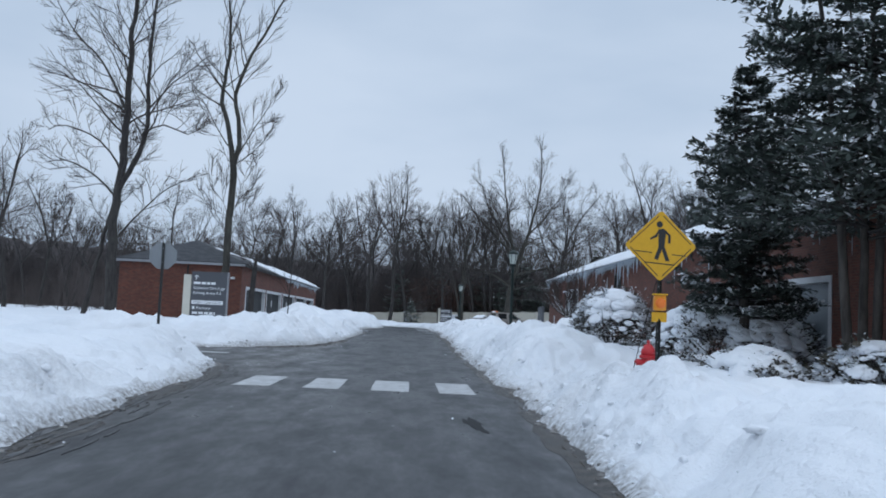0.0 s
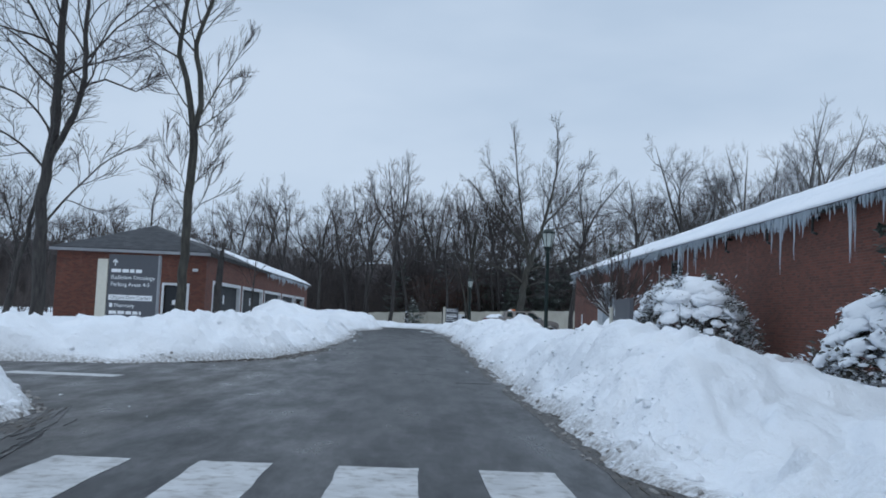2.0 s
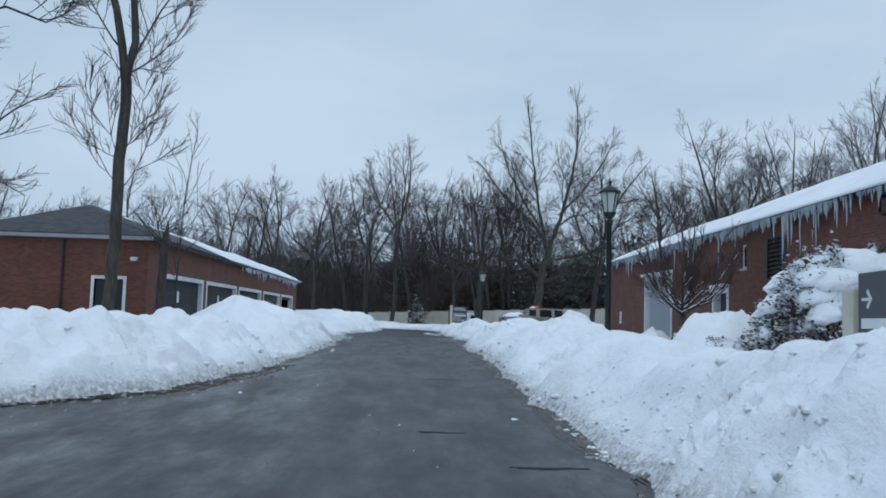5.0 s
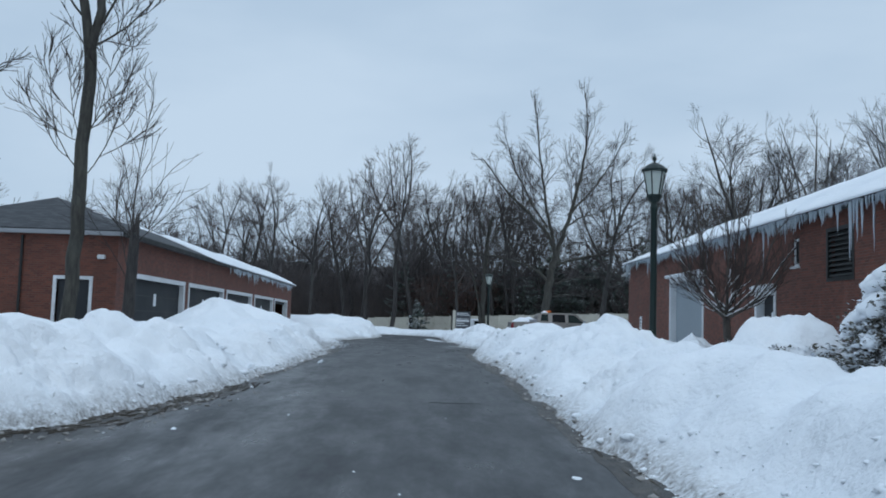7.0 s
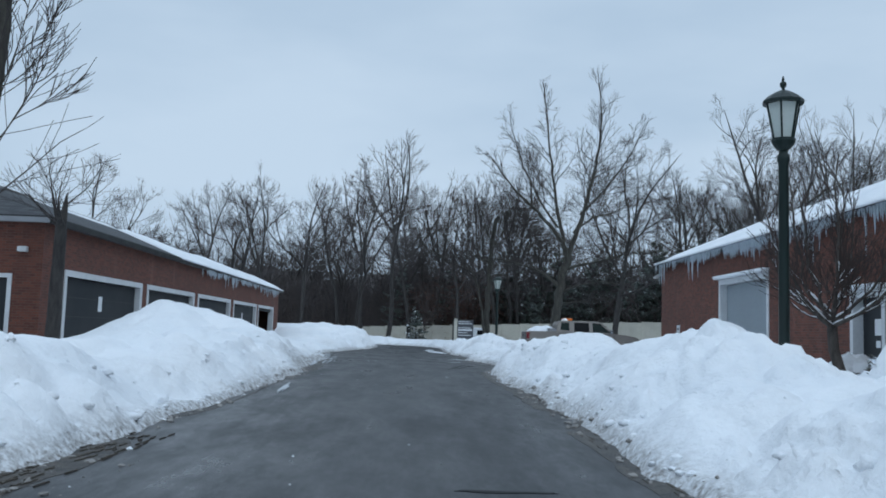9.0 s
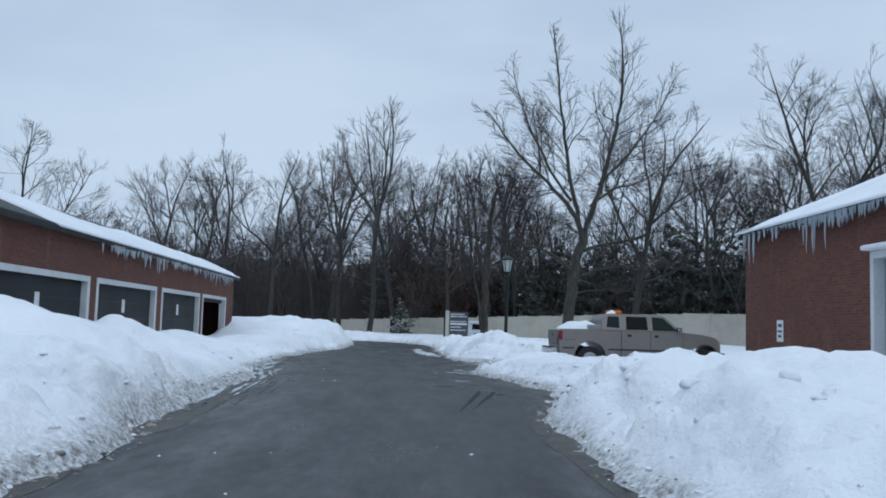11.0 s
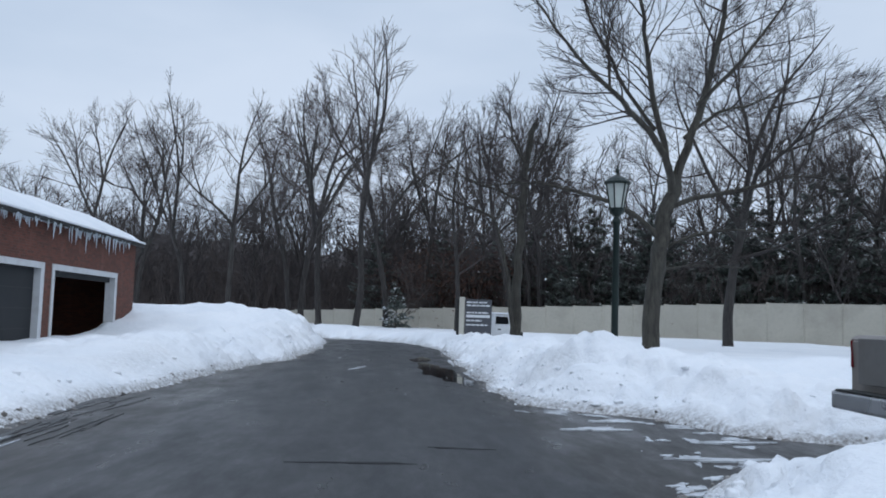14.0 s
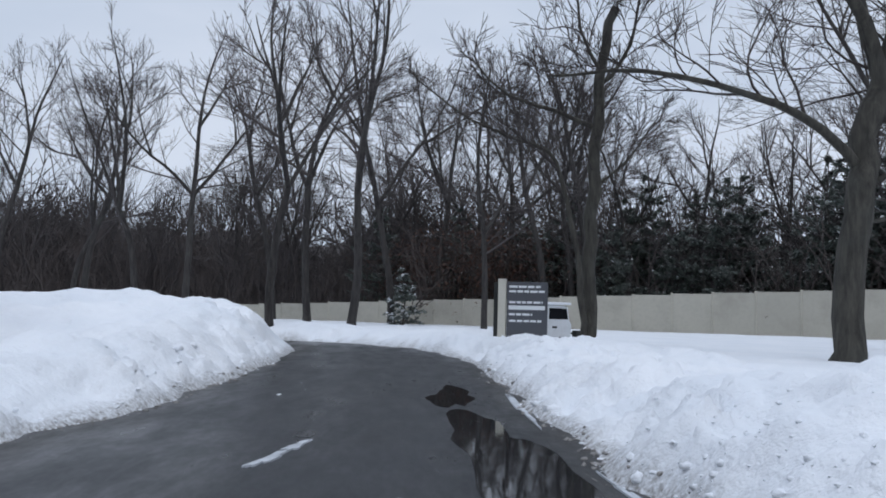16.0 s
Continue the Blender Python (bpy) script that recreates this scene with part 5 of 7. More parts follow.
for x, y, s, turn in ((33.5, 84, 0.95, 70), (44, 100, 1.1, 130), (30, 92, 0.85, 200), (48, 92, 1.1, 250), (36, 108, 1.0, 310), (54, 104, 1.2, 20)):
    copy_thing(HALL_HAZED, stand(x, y, turn, s))
PLANTED = [(-3.3, 132, 1.2), (-6.8, 140, 1.2), (-5.9, 117, 0.85), (-10.2, 147, 1.1), (4.3, 127, 0.8), (-13, 131, 0.95), (-18, 138, 1.0), (-24, 145, 1.05), (-1.0, 139, 1.15), (2.5, 146, 1.1),
           (7, 143, 1.0), (9.5, 138.5, 1.05), (5, 152, 1.15), (13, 147, 1.1)]
rnd = random.Random(5)
for k in range(96):
    if k < 66:
        x = rnd.uniform(-62, 66)
        y = 147 - 0.73 * min(max(x, -10), 30) + rnd.uniform(0, 55)
    elif k < 85:
        x, y = rnd.uniform(-62, -24), rnd.uniform(62, 150)
    else:
        x, y = rnd.uniform(58, 84), rnd.uniform(70, 150)
    PLANTED.append((x, y, rnd.uniform(0.78, 1.08) * (1.22 if x > 34 else 1.15 if x > -10 else 1.0)))
for k, (x, y, s) in enumerate(PLANTED):
    copy_thing(KINDS[k % 8], stand(x, y, rnd.uniform(0, 360)) @ Matrix.Diagonal((s, s, s * rnd.uniform(0.92, 1.08), 1)))
for t in KINDS:
    for o in (*t.children_recursive, t):
        bpy.data.objects.remove(o)


def sticks(name, count, area, height, radius, material, seed, lean=0.5):
    """Brush: a great many crooked stems as one mesh; area gives a place for each."""
    rnd = np.random.RandomState(seed)
    x, y = area(rnd, count)
    z = snow_height(x, y)[0] - 0.2
    h = height(rnd, count, x, y)
    a, l = rnd.uniform(0, math.tau, count), np.abs(rnd.normal(0, lean, count))
    dx, dy = np.cos(a) * l * h, np.sin(a) * l * h
    mx, my = dx * 0.3 + rnd.normal(0, 0.14, count) * h, dy * 0.3 + rnd.normal(0, 0.14, count) * h
    r = radius * rnd.uniform(0.5, 1.4, count)
    rows = []
    for (ox, oy, oz, k) in ((0 * x, 0 * y, 0 * h, 1.0), (mx, my, 0.55 * h, 0.75), (dx, dy, h, 0.25)):
        for i in range(3):
            rows.append(np.stack([x + ox + r * k * math.cos(i * 2.094), y + oy + r * k * math.sin(i * 2.094), z + oz], 1))
    verts = np.stack(rows, 1).reshape(-1, 3)
    b = np.arange(count)[:, None] * 9
    quads = []
    for s in (0, 3):
        for i in range(3):
            quads.append(np.concatenate([b + s + i, b + s + (i + 1) % 3, b + s + 3 + (i + 1) % 3, b + s + 3 + i], 1))
    return raw_object(name, verts, np.concatenate(quads), material)


def wood_area(r, n):
    x = r.uniform(-80, 85, n)
    return x, 146 - 0.73 * np.clip(x, -10, 40) + r.uniform(0, 1, n) ** 1.4 * 65


def thicket(name, count, area, size, material, seed):
    """Brush: many-stemmed leafless bushes of six kinds, scattered as one mesh."""
    kinds = []
    for k in range(6):
        rnd, wood = random.Random(seed + k), Limbs()
        for _ in range(9):
            a, l = rnd.uniform(0, math.tau), rnd.uniform(0.1, 0.75)
            stem = wander(rnd, (rnd.gauss(0, 0.25), rnd.gauss(0, 0.25), 0), (math.cos(a) * l, math.sin(a) * l, 1), rnd.uniform(0.55, 1.1), 3, 0.10, 0.02)
            wood.limb(stem, [0.011, 0.009, 0.006, 0.003], 3)
            for _ in range(6):
                i = rnd.randint(0, 2)
                p = between(stem[i], stem[i + 1], rnd.random())
                lat = wander(rnd, p, side_way(rnd, minus(stem[i + 1], stem[i]), rnd.uniform(0.5, 1.0)), rnd.uniform(0.2, 0.42), 2, 0.12, 0.06)
                wood.limb(lat, [0.006, 0.0045, 0.003], 3)
                for _ in range(3):
                    q = between(lat[0], lat[2], rnd.uniform(0.3, 0.95))
                    wood.limb(wander(rnd, q, side_way(rnd, minus(lat[2], lat[0]), rnd.uniform(0.4, 0.9)), rnd.uniform(0.10, 0.24), 1, 0.05, 0.05), [0.004, 0.0025], 3)
        ob = wood.mesh("bush_shape", material)
        v = np.empty(len(ob.data.vertices) * 3)
        ob.data.vertices.foreach_get("co", v)
        f = np.array([p.vertices[:] for p in ob.data.polygons])
        kinds.append((v.reshape(-1, 3), f))
        me = ob.data
        bpy.data.objects.remove(ob)
        bpy.data.meshes.remove(me)
    r = np.random.RandomState(seed)
    x, y = area(r, count)
    z = snow_height(x, y)[0] - 0.15
    h, a = size(r, count, x, y), r.uniform(0, math.tau, count)
    verts, faces, base = [], [], 0
    for k in range(count):
        v, f = kinds[k % 6]
        c, s = math.cos(a[k]) * h[k] * 0.9, math.sin(a[k]) * h[k] * 0.9
        verts.append(np.stack([v[:, 0] * c - v[:, 1] * s + x[k], v[:, 0] * s + v[:, 1] * c + y[k], v[:, 2] * h[k] + z[k]], 1))
        faces.append(f + base)
        base += len(v)
    return raw_object(name, np.concatenate(verts), np.concatenate(faces), material)


brush = thicket("undergrowth", 300, wood_area, lambda r, n, x, y: (3.0 + 5.5 * r.rand(n)) * (0.5 + 1.0 * fbm(x * 0.09, y * 0.09, 91, 3)), M["brush"], 71)
tagged(brush, "dense brown leafless undergrowth in the wood", "undergrowth", kind="stuff")
brush = thicket("undergrowth", 50, lambda r, n: (np.where(r.rand(n) < 0.5, r.uniform(-80, -27, n), r.uniform(44, 85, n)), r.uniform(60, 150, n)), lambda r, n, x, y: 2.5 + 4.0 * r.rand(n), M["brush"], 73)
tagged(brush, "brown leafless undergrowth beside the buildings", "undergrowth", kind="stuff")
brush = sticks("undergrowth", 7000, wood_area, lambda r, n, x, y: 1.2 + 8.0 * r.rand(n) ** 1.8, 0.04, M["brush"], 77, 0.35)
tagged(brush, "thin saplings and brush in the wood", "undergrowth", kind="stuff")
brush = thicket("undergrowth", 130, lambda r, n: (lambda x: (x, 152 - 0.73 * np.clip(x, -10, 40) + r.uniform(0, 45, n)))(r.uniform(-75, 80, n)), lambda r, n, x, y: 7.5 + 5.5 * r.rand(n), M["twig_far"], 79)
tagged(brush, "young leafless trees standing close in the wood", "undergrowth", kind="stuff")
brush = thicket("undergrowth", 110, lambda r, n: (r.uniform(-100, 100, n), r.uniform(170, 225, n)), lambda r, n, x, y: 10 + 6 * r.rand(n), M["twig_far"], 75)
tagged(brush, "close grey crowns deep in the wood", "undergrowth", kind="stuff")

# far wooded rise that closes the view, with haze put into its colour
t = np.linspace(-1, 1, 260)
ang = t * 1.75
R = 250 + 20 * np.sin(ang * 3)
bx, by = R * np.sin(ang), 40 + R * np.cos(ang)
hz = 13.0 + 6 * fbm(t * 14, t * 0, 81, 5) + 4.5 * fbm(t * 90, t * 0 + 5, 83, 3)
lv = [(0.0, -2.0), (0.25, 0.5), (0.5, 0.8), (0.75, 0.95), (1.0, 1.0)]
rows = [np.stack([bx * (1 + 0.05 * u), 40 + (by - 40) * (1 + 0.05 * u), hz * w if w > 0 else hz * 0 - 2], 1) for u, w in lv]
verts = np.concatenate(rows)
k = len(t)
c = (np.arange(len(lv) - 1)[:, None] * k + np.arange(k - 1)[None, :]).ravel()
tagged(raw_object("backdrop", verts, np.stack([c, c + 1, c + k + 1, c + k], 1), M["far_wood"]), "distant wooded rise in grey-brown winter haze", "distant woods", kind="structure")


def sprays(count, seed, place, size, flat=0.35):
    """Needle sprays: small folded blades scattered by place(rnd) -> point, outward direction."""
    rnd = random.Random(seed)
    got = [place(rnd) for _ in range(count)]
    r = np.random.RandomState(seed)
    p, d = np.array([q[0] for q in got], float), np.array([q[1] for q in got], float)
    d = d + r.normal(0, 0.35, (count, 3))
    d /= np.linalg.norm(d, axis=1, keepdims=True) + 1e-9
    up = np.stack([r.normal(0, flat, count), r.normal(0, flat, count), np.ones(count)], 1)
    u = np.cross(d, up)
    u /= np.linalg.norm(u, axis=1, keepdims=True) + 1e-9
    w = np.cross(u, d)
    s = (size * r.uniform(0.6, 1.4, count))[:, None]
    v = np.stack([p - d * s * 0.5, p + u * s * 0.34 + w * s * 0.06, p + d * s * 0.9, p - u * s * 0.34 + w * s * 0.06], 1)
    return v.reshape(-1, 3), np.arange(count * 4).reshape(-1, 4)


def evergreen(name, label, m, seed, height, radius, low, tiers, per_tier, blades, size, material, girth=0.2, snow=0.0, trunks=1, droop=0.12, jitter=0.35, group=""):
    """A conifer: trunk, limbs in uneven tiers and a crown of needle sprays gathered along the limbs."""
    rnd = random.Random(seed)
    t = thing(name, label, "tree", m, group)
    wood = Limbs()
    for k in range(trunks):
        a = k * 2.4 + 0.5
        off = 0.0 if trunks == 1 else 0.28
        line = wander(rnd, (off * math.cos(a), off * math.sin(a), -0.3), (0.10 * math.cos(a) * (trunks > 1), 0.10 * math.sin(a) * (trunks > 1), 1), height * (0.97 if trunks == 1 else rnd.uniform(0.7, 0.95)), 9, 0.03, 0.02)
        wood.limb(line, [girth * (1 - 0.93 * i / 9) + 0.012 for i in range(10)], 8)
    hang(wood.mesh("trunk", M["bark_pale"]), t)
    arms, spots = Limbs(), []
    for k in range(tiers):
        f = k / max(1, tiers - 1)
        z = low + (height - low) * f ** 0.92
        reach = radius * (1 - f) ** 0.75 * rnd.uniform(0.8, 1.15) + 0.25
        turn = rnd.uniform(0, math.tau)
        for j in range(max(3, round(per_tier * (1 - 0.55 * f)))):
            a = turn + j * math.tau / per_tier + rnd.uniform(-0.4, 0.4)
            ln = reach * rnd.uniform(1 - jitter, 1 + jitter * 0.4)
            line = wander(rnd, (0, 0, z + rnd.uniform(-0.25, 0.25)), (math.cos(a), math.sin(a), 0.30 - droop * 2), ln, 5, 0.07, -droop * 0.3 + 0.05)
            arms.limb(line, [0.05 * girth / 0.2 * (1 - i / 5) + 0.008 for i in range(6)], 4)
            spots.append(line)
    hang(arms.mesh("bough", M["bark"]), t)["kind"] = "stuff"

    # branchlets in flat fans along every limb carry the needles
    lets = []
    for line in spots:
        ln = math.dist(line[0], line[-1])
        for k in range(max(5, round(ln * 7))):
            f = 0.2 + 0.8 * (k + rnd.random()) / max(5, round(ln * 7))
            i = min(len(line) - 2, int(f * (len(line) - 1)))
            p = between(line[i], line[i + 1], min(1.0, f * (len(line) - 1) - i))
            d = unit(*minus(line[i + 1], line[i]))
            side = 1 if k % 2 else -1
            way = unit(d[0] * 0.7 - side * d[1], d[1] * 0.7 + side * d[0], d[2] + rnd.uniform(-0.35, 0.15))
            lets.append((p, way, (0.30 * ln + 0.15) * (1.2 - 0.8 * f) * rnd.uniform(0.6, 1.1)))

    def place(r):
        p, way, ln = lets[int(r.random() * len(lets))]
        u = r.random() * ln
        w = 0.03 + 0.10 * size
        return (p[0] + way[0] * u + r.gauss(0, w), p[1] + way[1] * u + r.gauss(0, w), p[2] + way[2] * u - 0.12 * u * u + r.gauss(0, w)), way
    v, f = sprays(blades, seed + 1, place, size)
    hang(raw_object("crown", v, f, material, False), t)
    if snow:
        v, f = sprays(int(blades * snow), seed + 2, lambda r: (lambda q: ((q[0][0], q[0][1], q[0][2] + 0.05 * radius ** 0.5), q[1]))(place(r)), size * 1.3, 0.12)
        hang(raw_object("settled_snow", v, f, M["snow"], False), t, "patches of snow on the boughs")["kind"] = "stuff"
    return t


evergreen("cedar_tree", "dense dark evergreen with snow in its boughs", stand(8.6, 23.0), 91, 8.0, 1.7, 1.5, 24, 10, 28000, 0.10, M["cedar"], 0.16, 0.06)
evergreen("cedar_tree", "many-trunked evergreen with bare lower limbs beside the wall", stand(9.6, 18.6), 93, 12.5, 3.7, 3.4, 26, 10, 46000, 0.12, M["cedar"], 0.11, 0.05, trunks=4)
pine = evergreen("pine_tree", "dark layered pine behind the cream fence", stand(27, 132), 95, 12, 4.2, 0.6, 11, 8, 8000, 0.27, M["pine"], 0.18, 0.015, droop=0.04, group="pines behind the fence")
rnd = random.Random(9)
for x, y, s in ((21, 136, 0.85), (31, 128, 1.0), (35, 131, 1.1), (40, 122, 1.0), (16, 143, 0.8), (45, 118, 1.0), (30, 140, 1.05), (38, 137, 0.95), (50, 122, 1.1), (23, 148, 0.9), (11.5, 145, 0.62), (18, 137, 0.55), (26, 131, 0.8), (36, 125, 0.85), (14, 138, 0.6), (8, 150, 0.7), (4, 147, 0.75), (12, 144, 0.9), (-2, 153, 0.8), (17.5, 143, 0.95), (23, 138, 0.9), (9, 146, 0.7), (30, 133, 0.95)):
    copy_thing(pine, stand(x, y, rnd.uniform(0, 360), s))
evergreen("spruce_tree", "small dark spruce with snow on its boughs", stand(-0.2, 137), 97, 3.6, 1.3, 0.2, 9, 7, 1500, 0.2, M["pine"], 0.06, 0.12)
v, f = sprays(5200, 101, lambda r: ((r.gauss(0, 2.6), r.gauss(0, 2.2), 4.2 + r.gauss(0, 2.0)), (r.gauss(0, 1), r.gauss(0, 1), -0.3)), 0.2)
oak = bare_tree("oak_tree", "oak that still holds its russet dead leaves", "tree", stand(6.5, 143), M["bark"], M["brush"], seed=103, height=10, girth=0.2, first=0.15, spread=0.7, limbs=16, counts=(8, 6, 0), twig_r=0.012)
hang(raw_object("dead_leaves", v, f, M["russet"], False), oak)
for x, y, k in ((11.5, 147, 0.85), (1.5, 152, 0.9), (16, 150, 0.7)):
    copy_thing(oak, stand(x, y, 70 * k, k))


# ---- road markings and puddles ----
def flat_patch(name, outline, lift, material, label, category):
    """A thin raised patch on the road with an uneven outline."""
    bm = bmesh.new()
    top = [bm.verts.new((x, y, float(lie(y)) + lift)) for x, y in outline]
    low = [bm.verts.new((x, y, float(lie(y)) - 0.004)) for x, y in outline]
    k = len(outline)
    bm.faces.new(top)
    for i in range(k):
        bm.faces.new((low[i], low[(i + 1) % k], top[(i + 1) % k], top[i]))
    bmesh.ops.recalc_face_normals(bm, faces=bm.faces[:])
    return tagged(mesh_object(name, bm, material), label, category, kind="structure")


def bar_outline(x0, x1, y0, y1, seed):
    rnd = random.Random(seed)
    pts = []
    for (ax, ay), (bx, by) in (((x0, y0), (x1, y0)), ((x1, y0), (x1, y1)), ((x1, y1), (x0, y1)), ((x0, y1), (x0, y0))):
        for k in range(7):
            f = k / 7
            pts.append((ax + (bx - ax) * f + rnd.uniform(-0.012, 0.012), ay + (by - ay) * f + rnd.uniform(-0.02, 0.02)))
    return pts


def crossing_bar(outline):
    ob = flat_patch("crosswalk_bar", outline, 0.005, M["road_paint"], "worn white crosswalk bar on the asphalt", "road marking")
    ob["group"] = "crosswalk bars"
    return ob


for k, (x0, x1) in enumerate(((-3.05, -2.43), (-1.86, -1.26), (-0.72, -0.06), (0.46, 1.09))):
    crossing_bar(bar_outline(x0, x1, 15.25, 17.65, 200 + k))
crossing_bar(bar_outline(-7.4, -5.4, 26.2, 26.8, 210))


def puddle(x, y, rx, ry, seed, lift=0.006):
    rnd = random.Random(seed)
    ph = [rnd.uniform(0, 6.28) for _ in range(4)]
    pts = []
    for k in range(40):
        a = k * math.tau / 40
        r = 1 + 0.22 * math.sin(2 * a + ph[0]) + 0.16 * math.sin(3 * a + ph[1]) + 0.10 * math.sin(7 * a + ph[2]) + 0.05 * math.sin(11 * a + ph[3])
        pts.append((x + rx * r * math.cos(a), y + ry * r * math.sin(a)))
    return flat_patch("puddle", pts, lift, M["puddle"], "shallow meltwater puddle on the asphalt", "puddle")


n = Nodes("meltwater")
n.bump(n.noise(n.place(), 9, 2), 0.02, 0.01)
M["puddle"] = n.set(Base_Color=n.mix(n.noise(n.place(), 1.2, 3), (0.012, 0.013, 0.014), (0.03, 0.03, 0.032)), Roughness=0.04, Specular_IOR_Level=0.5)
for k, (x, y, rx, ry) in enumerate(((1.0, 86.6, 0.5, 3.0), (1.35, 82.6, 0.28, 1.6), (0.8, 92.5, 0.35, 1.6),
                                    (-3.85, 64.5, 0.16, 2.4))):
    puddle(x, y, rx, ry, 300 + k)


n = Nodes("tar")
n.bump(n.noise(n.place(), 60, 3), 0.4, 0.004)
M["tar"] = n.set(Base_Color=n.mix(n.noise(n.place(), 5, 4), (0.006, 0.0065, 0.0075), (0.012, 0.0125, 0.014)), Roughness=0.6, Specular_IOR_Level=0.15)


def tar_mark(x, y, rx, ry, turn, seed):
    """A dark sealed crack or tyre mark on the asphalt, with a ragged outline."""
    rnd = random.Random(seed)
    ph = [rnd.uniform(0, 6.28) for _ in range(4)]
    ca, sa = math.cos(radians(turn)), math.sin(radians(turn))
    pts = []
    for k in range(40):
        a = k * math.tau / 40
        r = 1 + 0.2 * math.sin(3 * a + ph[0]) + 0.15 * math.sin(5 * a + ph[1]) + 0.1 * math.sin(11 * a + ph[2])
        u, v = rx * r * math.cos(a), ry * r * math.sin(a)
        pts.append((x + u * ca - v * sa, y + u * sa + v * ca))
    flat_patch("tar_mark", pts, 0.004, M["tar"], "dark sealed crack in the asphalt", "road mark")["group"] = "sealed cracks"


for k, (x, y, rx, ry, turn) in enumerate(((0.7, 60.6, 0.22, 0.05, 2), (0.6, 63.0, 0.3, 0.04, -3), (0.75, 10.9, 0.09, 0.7, 4), (1.1, 28.0, 0.3, 0.05, 5), (0.2, 30.2, 0.22, 0.05, -4),
                                          (0.4, 37.0, 0.35, 0.04, 0), (-0.4, 70.5, 0.5, 0.05, 3), (0.6, 71.6, 0.3, 0.05, -6), (-2.0, 66.0, 0.07, 0.12, 0), (1.05, 57.5, 0.04, 1.9, -9), (1.35, 57.9, 0.04, 1.9, -11))):
    tar_mark(x, y, rx, ry, turn, 350 + k)


def slush(x, y, rx, ry, turn, seed):
    """A thin ragged streak of packed snow left on the asphalt."""
    rnd = random.Random(seed)
    ph = [rnd.uniform(0, 6.28) for _ in range(5)]
    ca, sa = math.cos(radians(turn)), math.sin(radians(turn))
    pts = []
    for k in range(46):
        a = k * math.tau / 46
        r = 1 + 0.25 * math.sin(3 * a + ph[0]) + 0.2 * math.sin(5 * a + ph[1]) + 0.15 * math.sin(9 * a + ph[2]) + 0.12 * math.sin(14 * a + ph[3])
        u, v = rx * r * math.cos(a), ry * r * math.sin(a)
        pts.append((x + u * ca - v * sa, y + u * sa + v * ca))
    ob = flat_patch("slush_streak", pts, 0.018, M["slush"], "thin streak of packed snow on the asphalt", "snow")
    ob["group"] = "slush streaks"


M["slush"] = plain("slush", (0.55, 0.58, 0.62), 0.7, vary=0.3, scale=12, bump=0.7, dirt=0.5)
for k, (x, y, rx, ry, turn) in enumerate(((-1.15, 86.0, 0.05, 0.45, -12), (-1.0, 86.8, 0.05, 0.35, -10), (-3.5, 60.2, 0.05, 1.4, 3), (-3.95, 63.5, 0.07, 1.5, 4), (-3.15, 56.5, 0.05, 0.9, 2), (-3.3, 65.4, 0.03, 0.9, 2), (-3.2, 62.2, 0.06, 0.09, 0), (-3.5, 61.2, 0.07, 0.08, 0),
                                           (-4.05, 69.5, 0.06, 1.6, 0), (-3.75, 61.0, 0.16, 0.5, 10), (-4.0, 62.6, 0.2, 0.7, 6), (-4.15, 64.4, 0.14, 0.8, 4), (-4.3, 66.2, 0.2, 0.8, 3), (-3.7, 66.9, 0.05, 0.7, 3), (-3.6, 63.6, 0.07, 0.4, 8), (-3.45, 59.0, 0.12, 0.6, 6), (1.75, 84.0, 0.03, 1.3, 2), (1.7, 91.0, 0.05, 1.8, -1), (3.9, 72.6, 0.4, 0.09, 8), (3.0, 74.6, 0.3, 0.12, 10),
                                           (3.3, 71.2, 0.5, 0.10, 4), (2.5, 73.6, 0.35, 0.16, 15), (-2.4, 45.5, 0.05, 0.9, 4), (1.2, 62.6, 0.12, 0.03, 0))):
    slush(x, y, rx, ry, turn, 400 + k)


# ---- gutters: wet grit and painted kerb shadow at the foot of the banks, and churned slush beside it ----
# the kerb's shadow line is put into this dark grit colour
n = Nodes("wet_grit")
p = n.place()
n.bump(n.noise(p, 40, 4, 0.7), 0.8, 0.02)
M["grit"] = n.set(Base_Color=n.mix(n.ramp(n.noise(p, 6, 6, 0.7), [(0.4, 0.0), (0.65, 1.0)]), (0.010, 0.009, 0.008), (0.075, 0.062, 0.048)), Roughness=0.5)
n = Nodes("brown_dirt")
p = n.place()
n.bump(n.noise(p, 30, 4, 0.7), 0.8, 0.02)
M["dirt"] = n.set(Base_Color=n.mix(n.noise(p, 9, 5, 0.7), (0.018, 0.014, 0.011), (0.11, 0.088, 0.066)), Roughness=0.6)
n = Nodes("churned_slush")
p = n.place()
n.bump(n.noise(p, 14, 5, 0.7, (1.6, 0.5, 1)), 0.8, 0.02)
M["churn"] = n.set(Base_Color=n.mix(n.ramp(n.noise(p, 2.6, 7, 0.72, (2.4, 0.45, 1)), [(0.46, 0.0), (0.66, 1.0)]), (0.018, 0.019, 0.021), (0.12, 0.116, 0.112)), Roughness=0.45)
LEFT_EDGE = ((-2, 9, 14, 17, 21, 22.5), (-3.5, -3.6, -3.9, -4.0, -4.55, -5.3))
MID_EDGE = ((31.2, 33.9, 37.5, 43, 50, 57, 63, 67, 74), (-5.3, -3.7, -3.2, -2.85, -2.85, -3.2, -3.5, -4.2, -4.4))
RIGHT_EDGE = ((-2, 8, 12, 19, 28, 44, 53, 57.5), (1.6, 1.6, 1.72, 1.78, 1.75, 1.7, 1.65, 2.3))


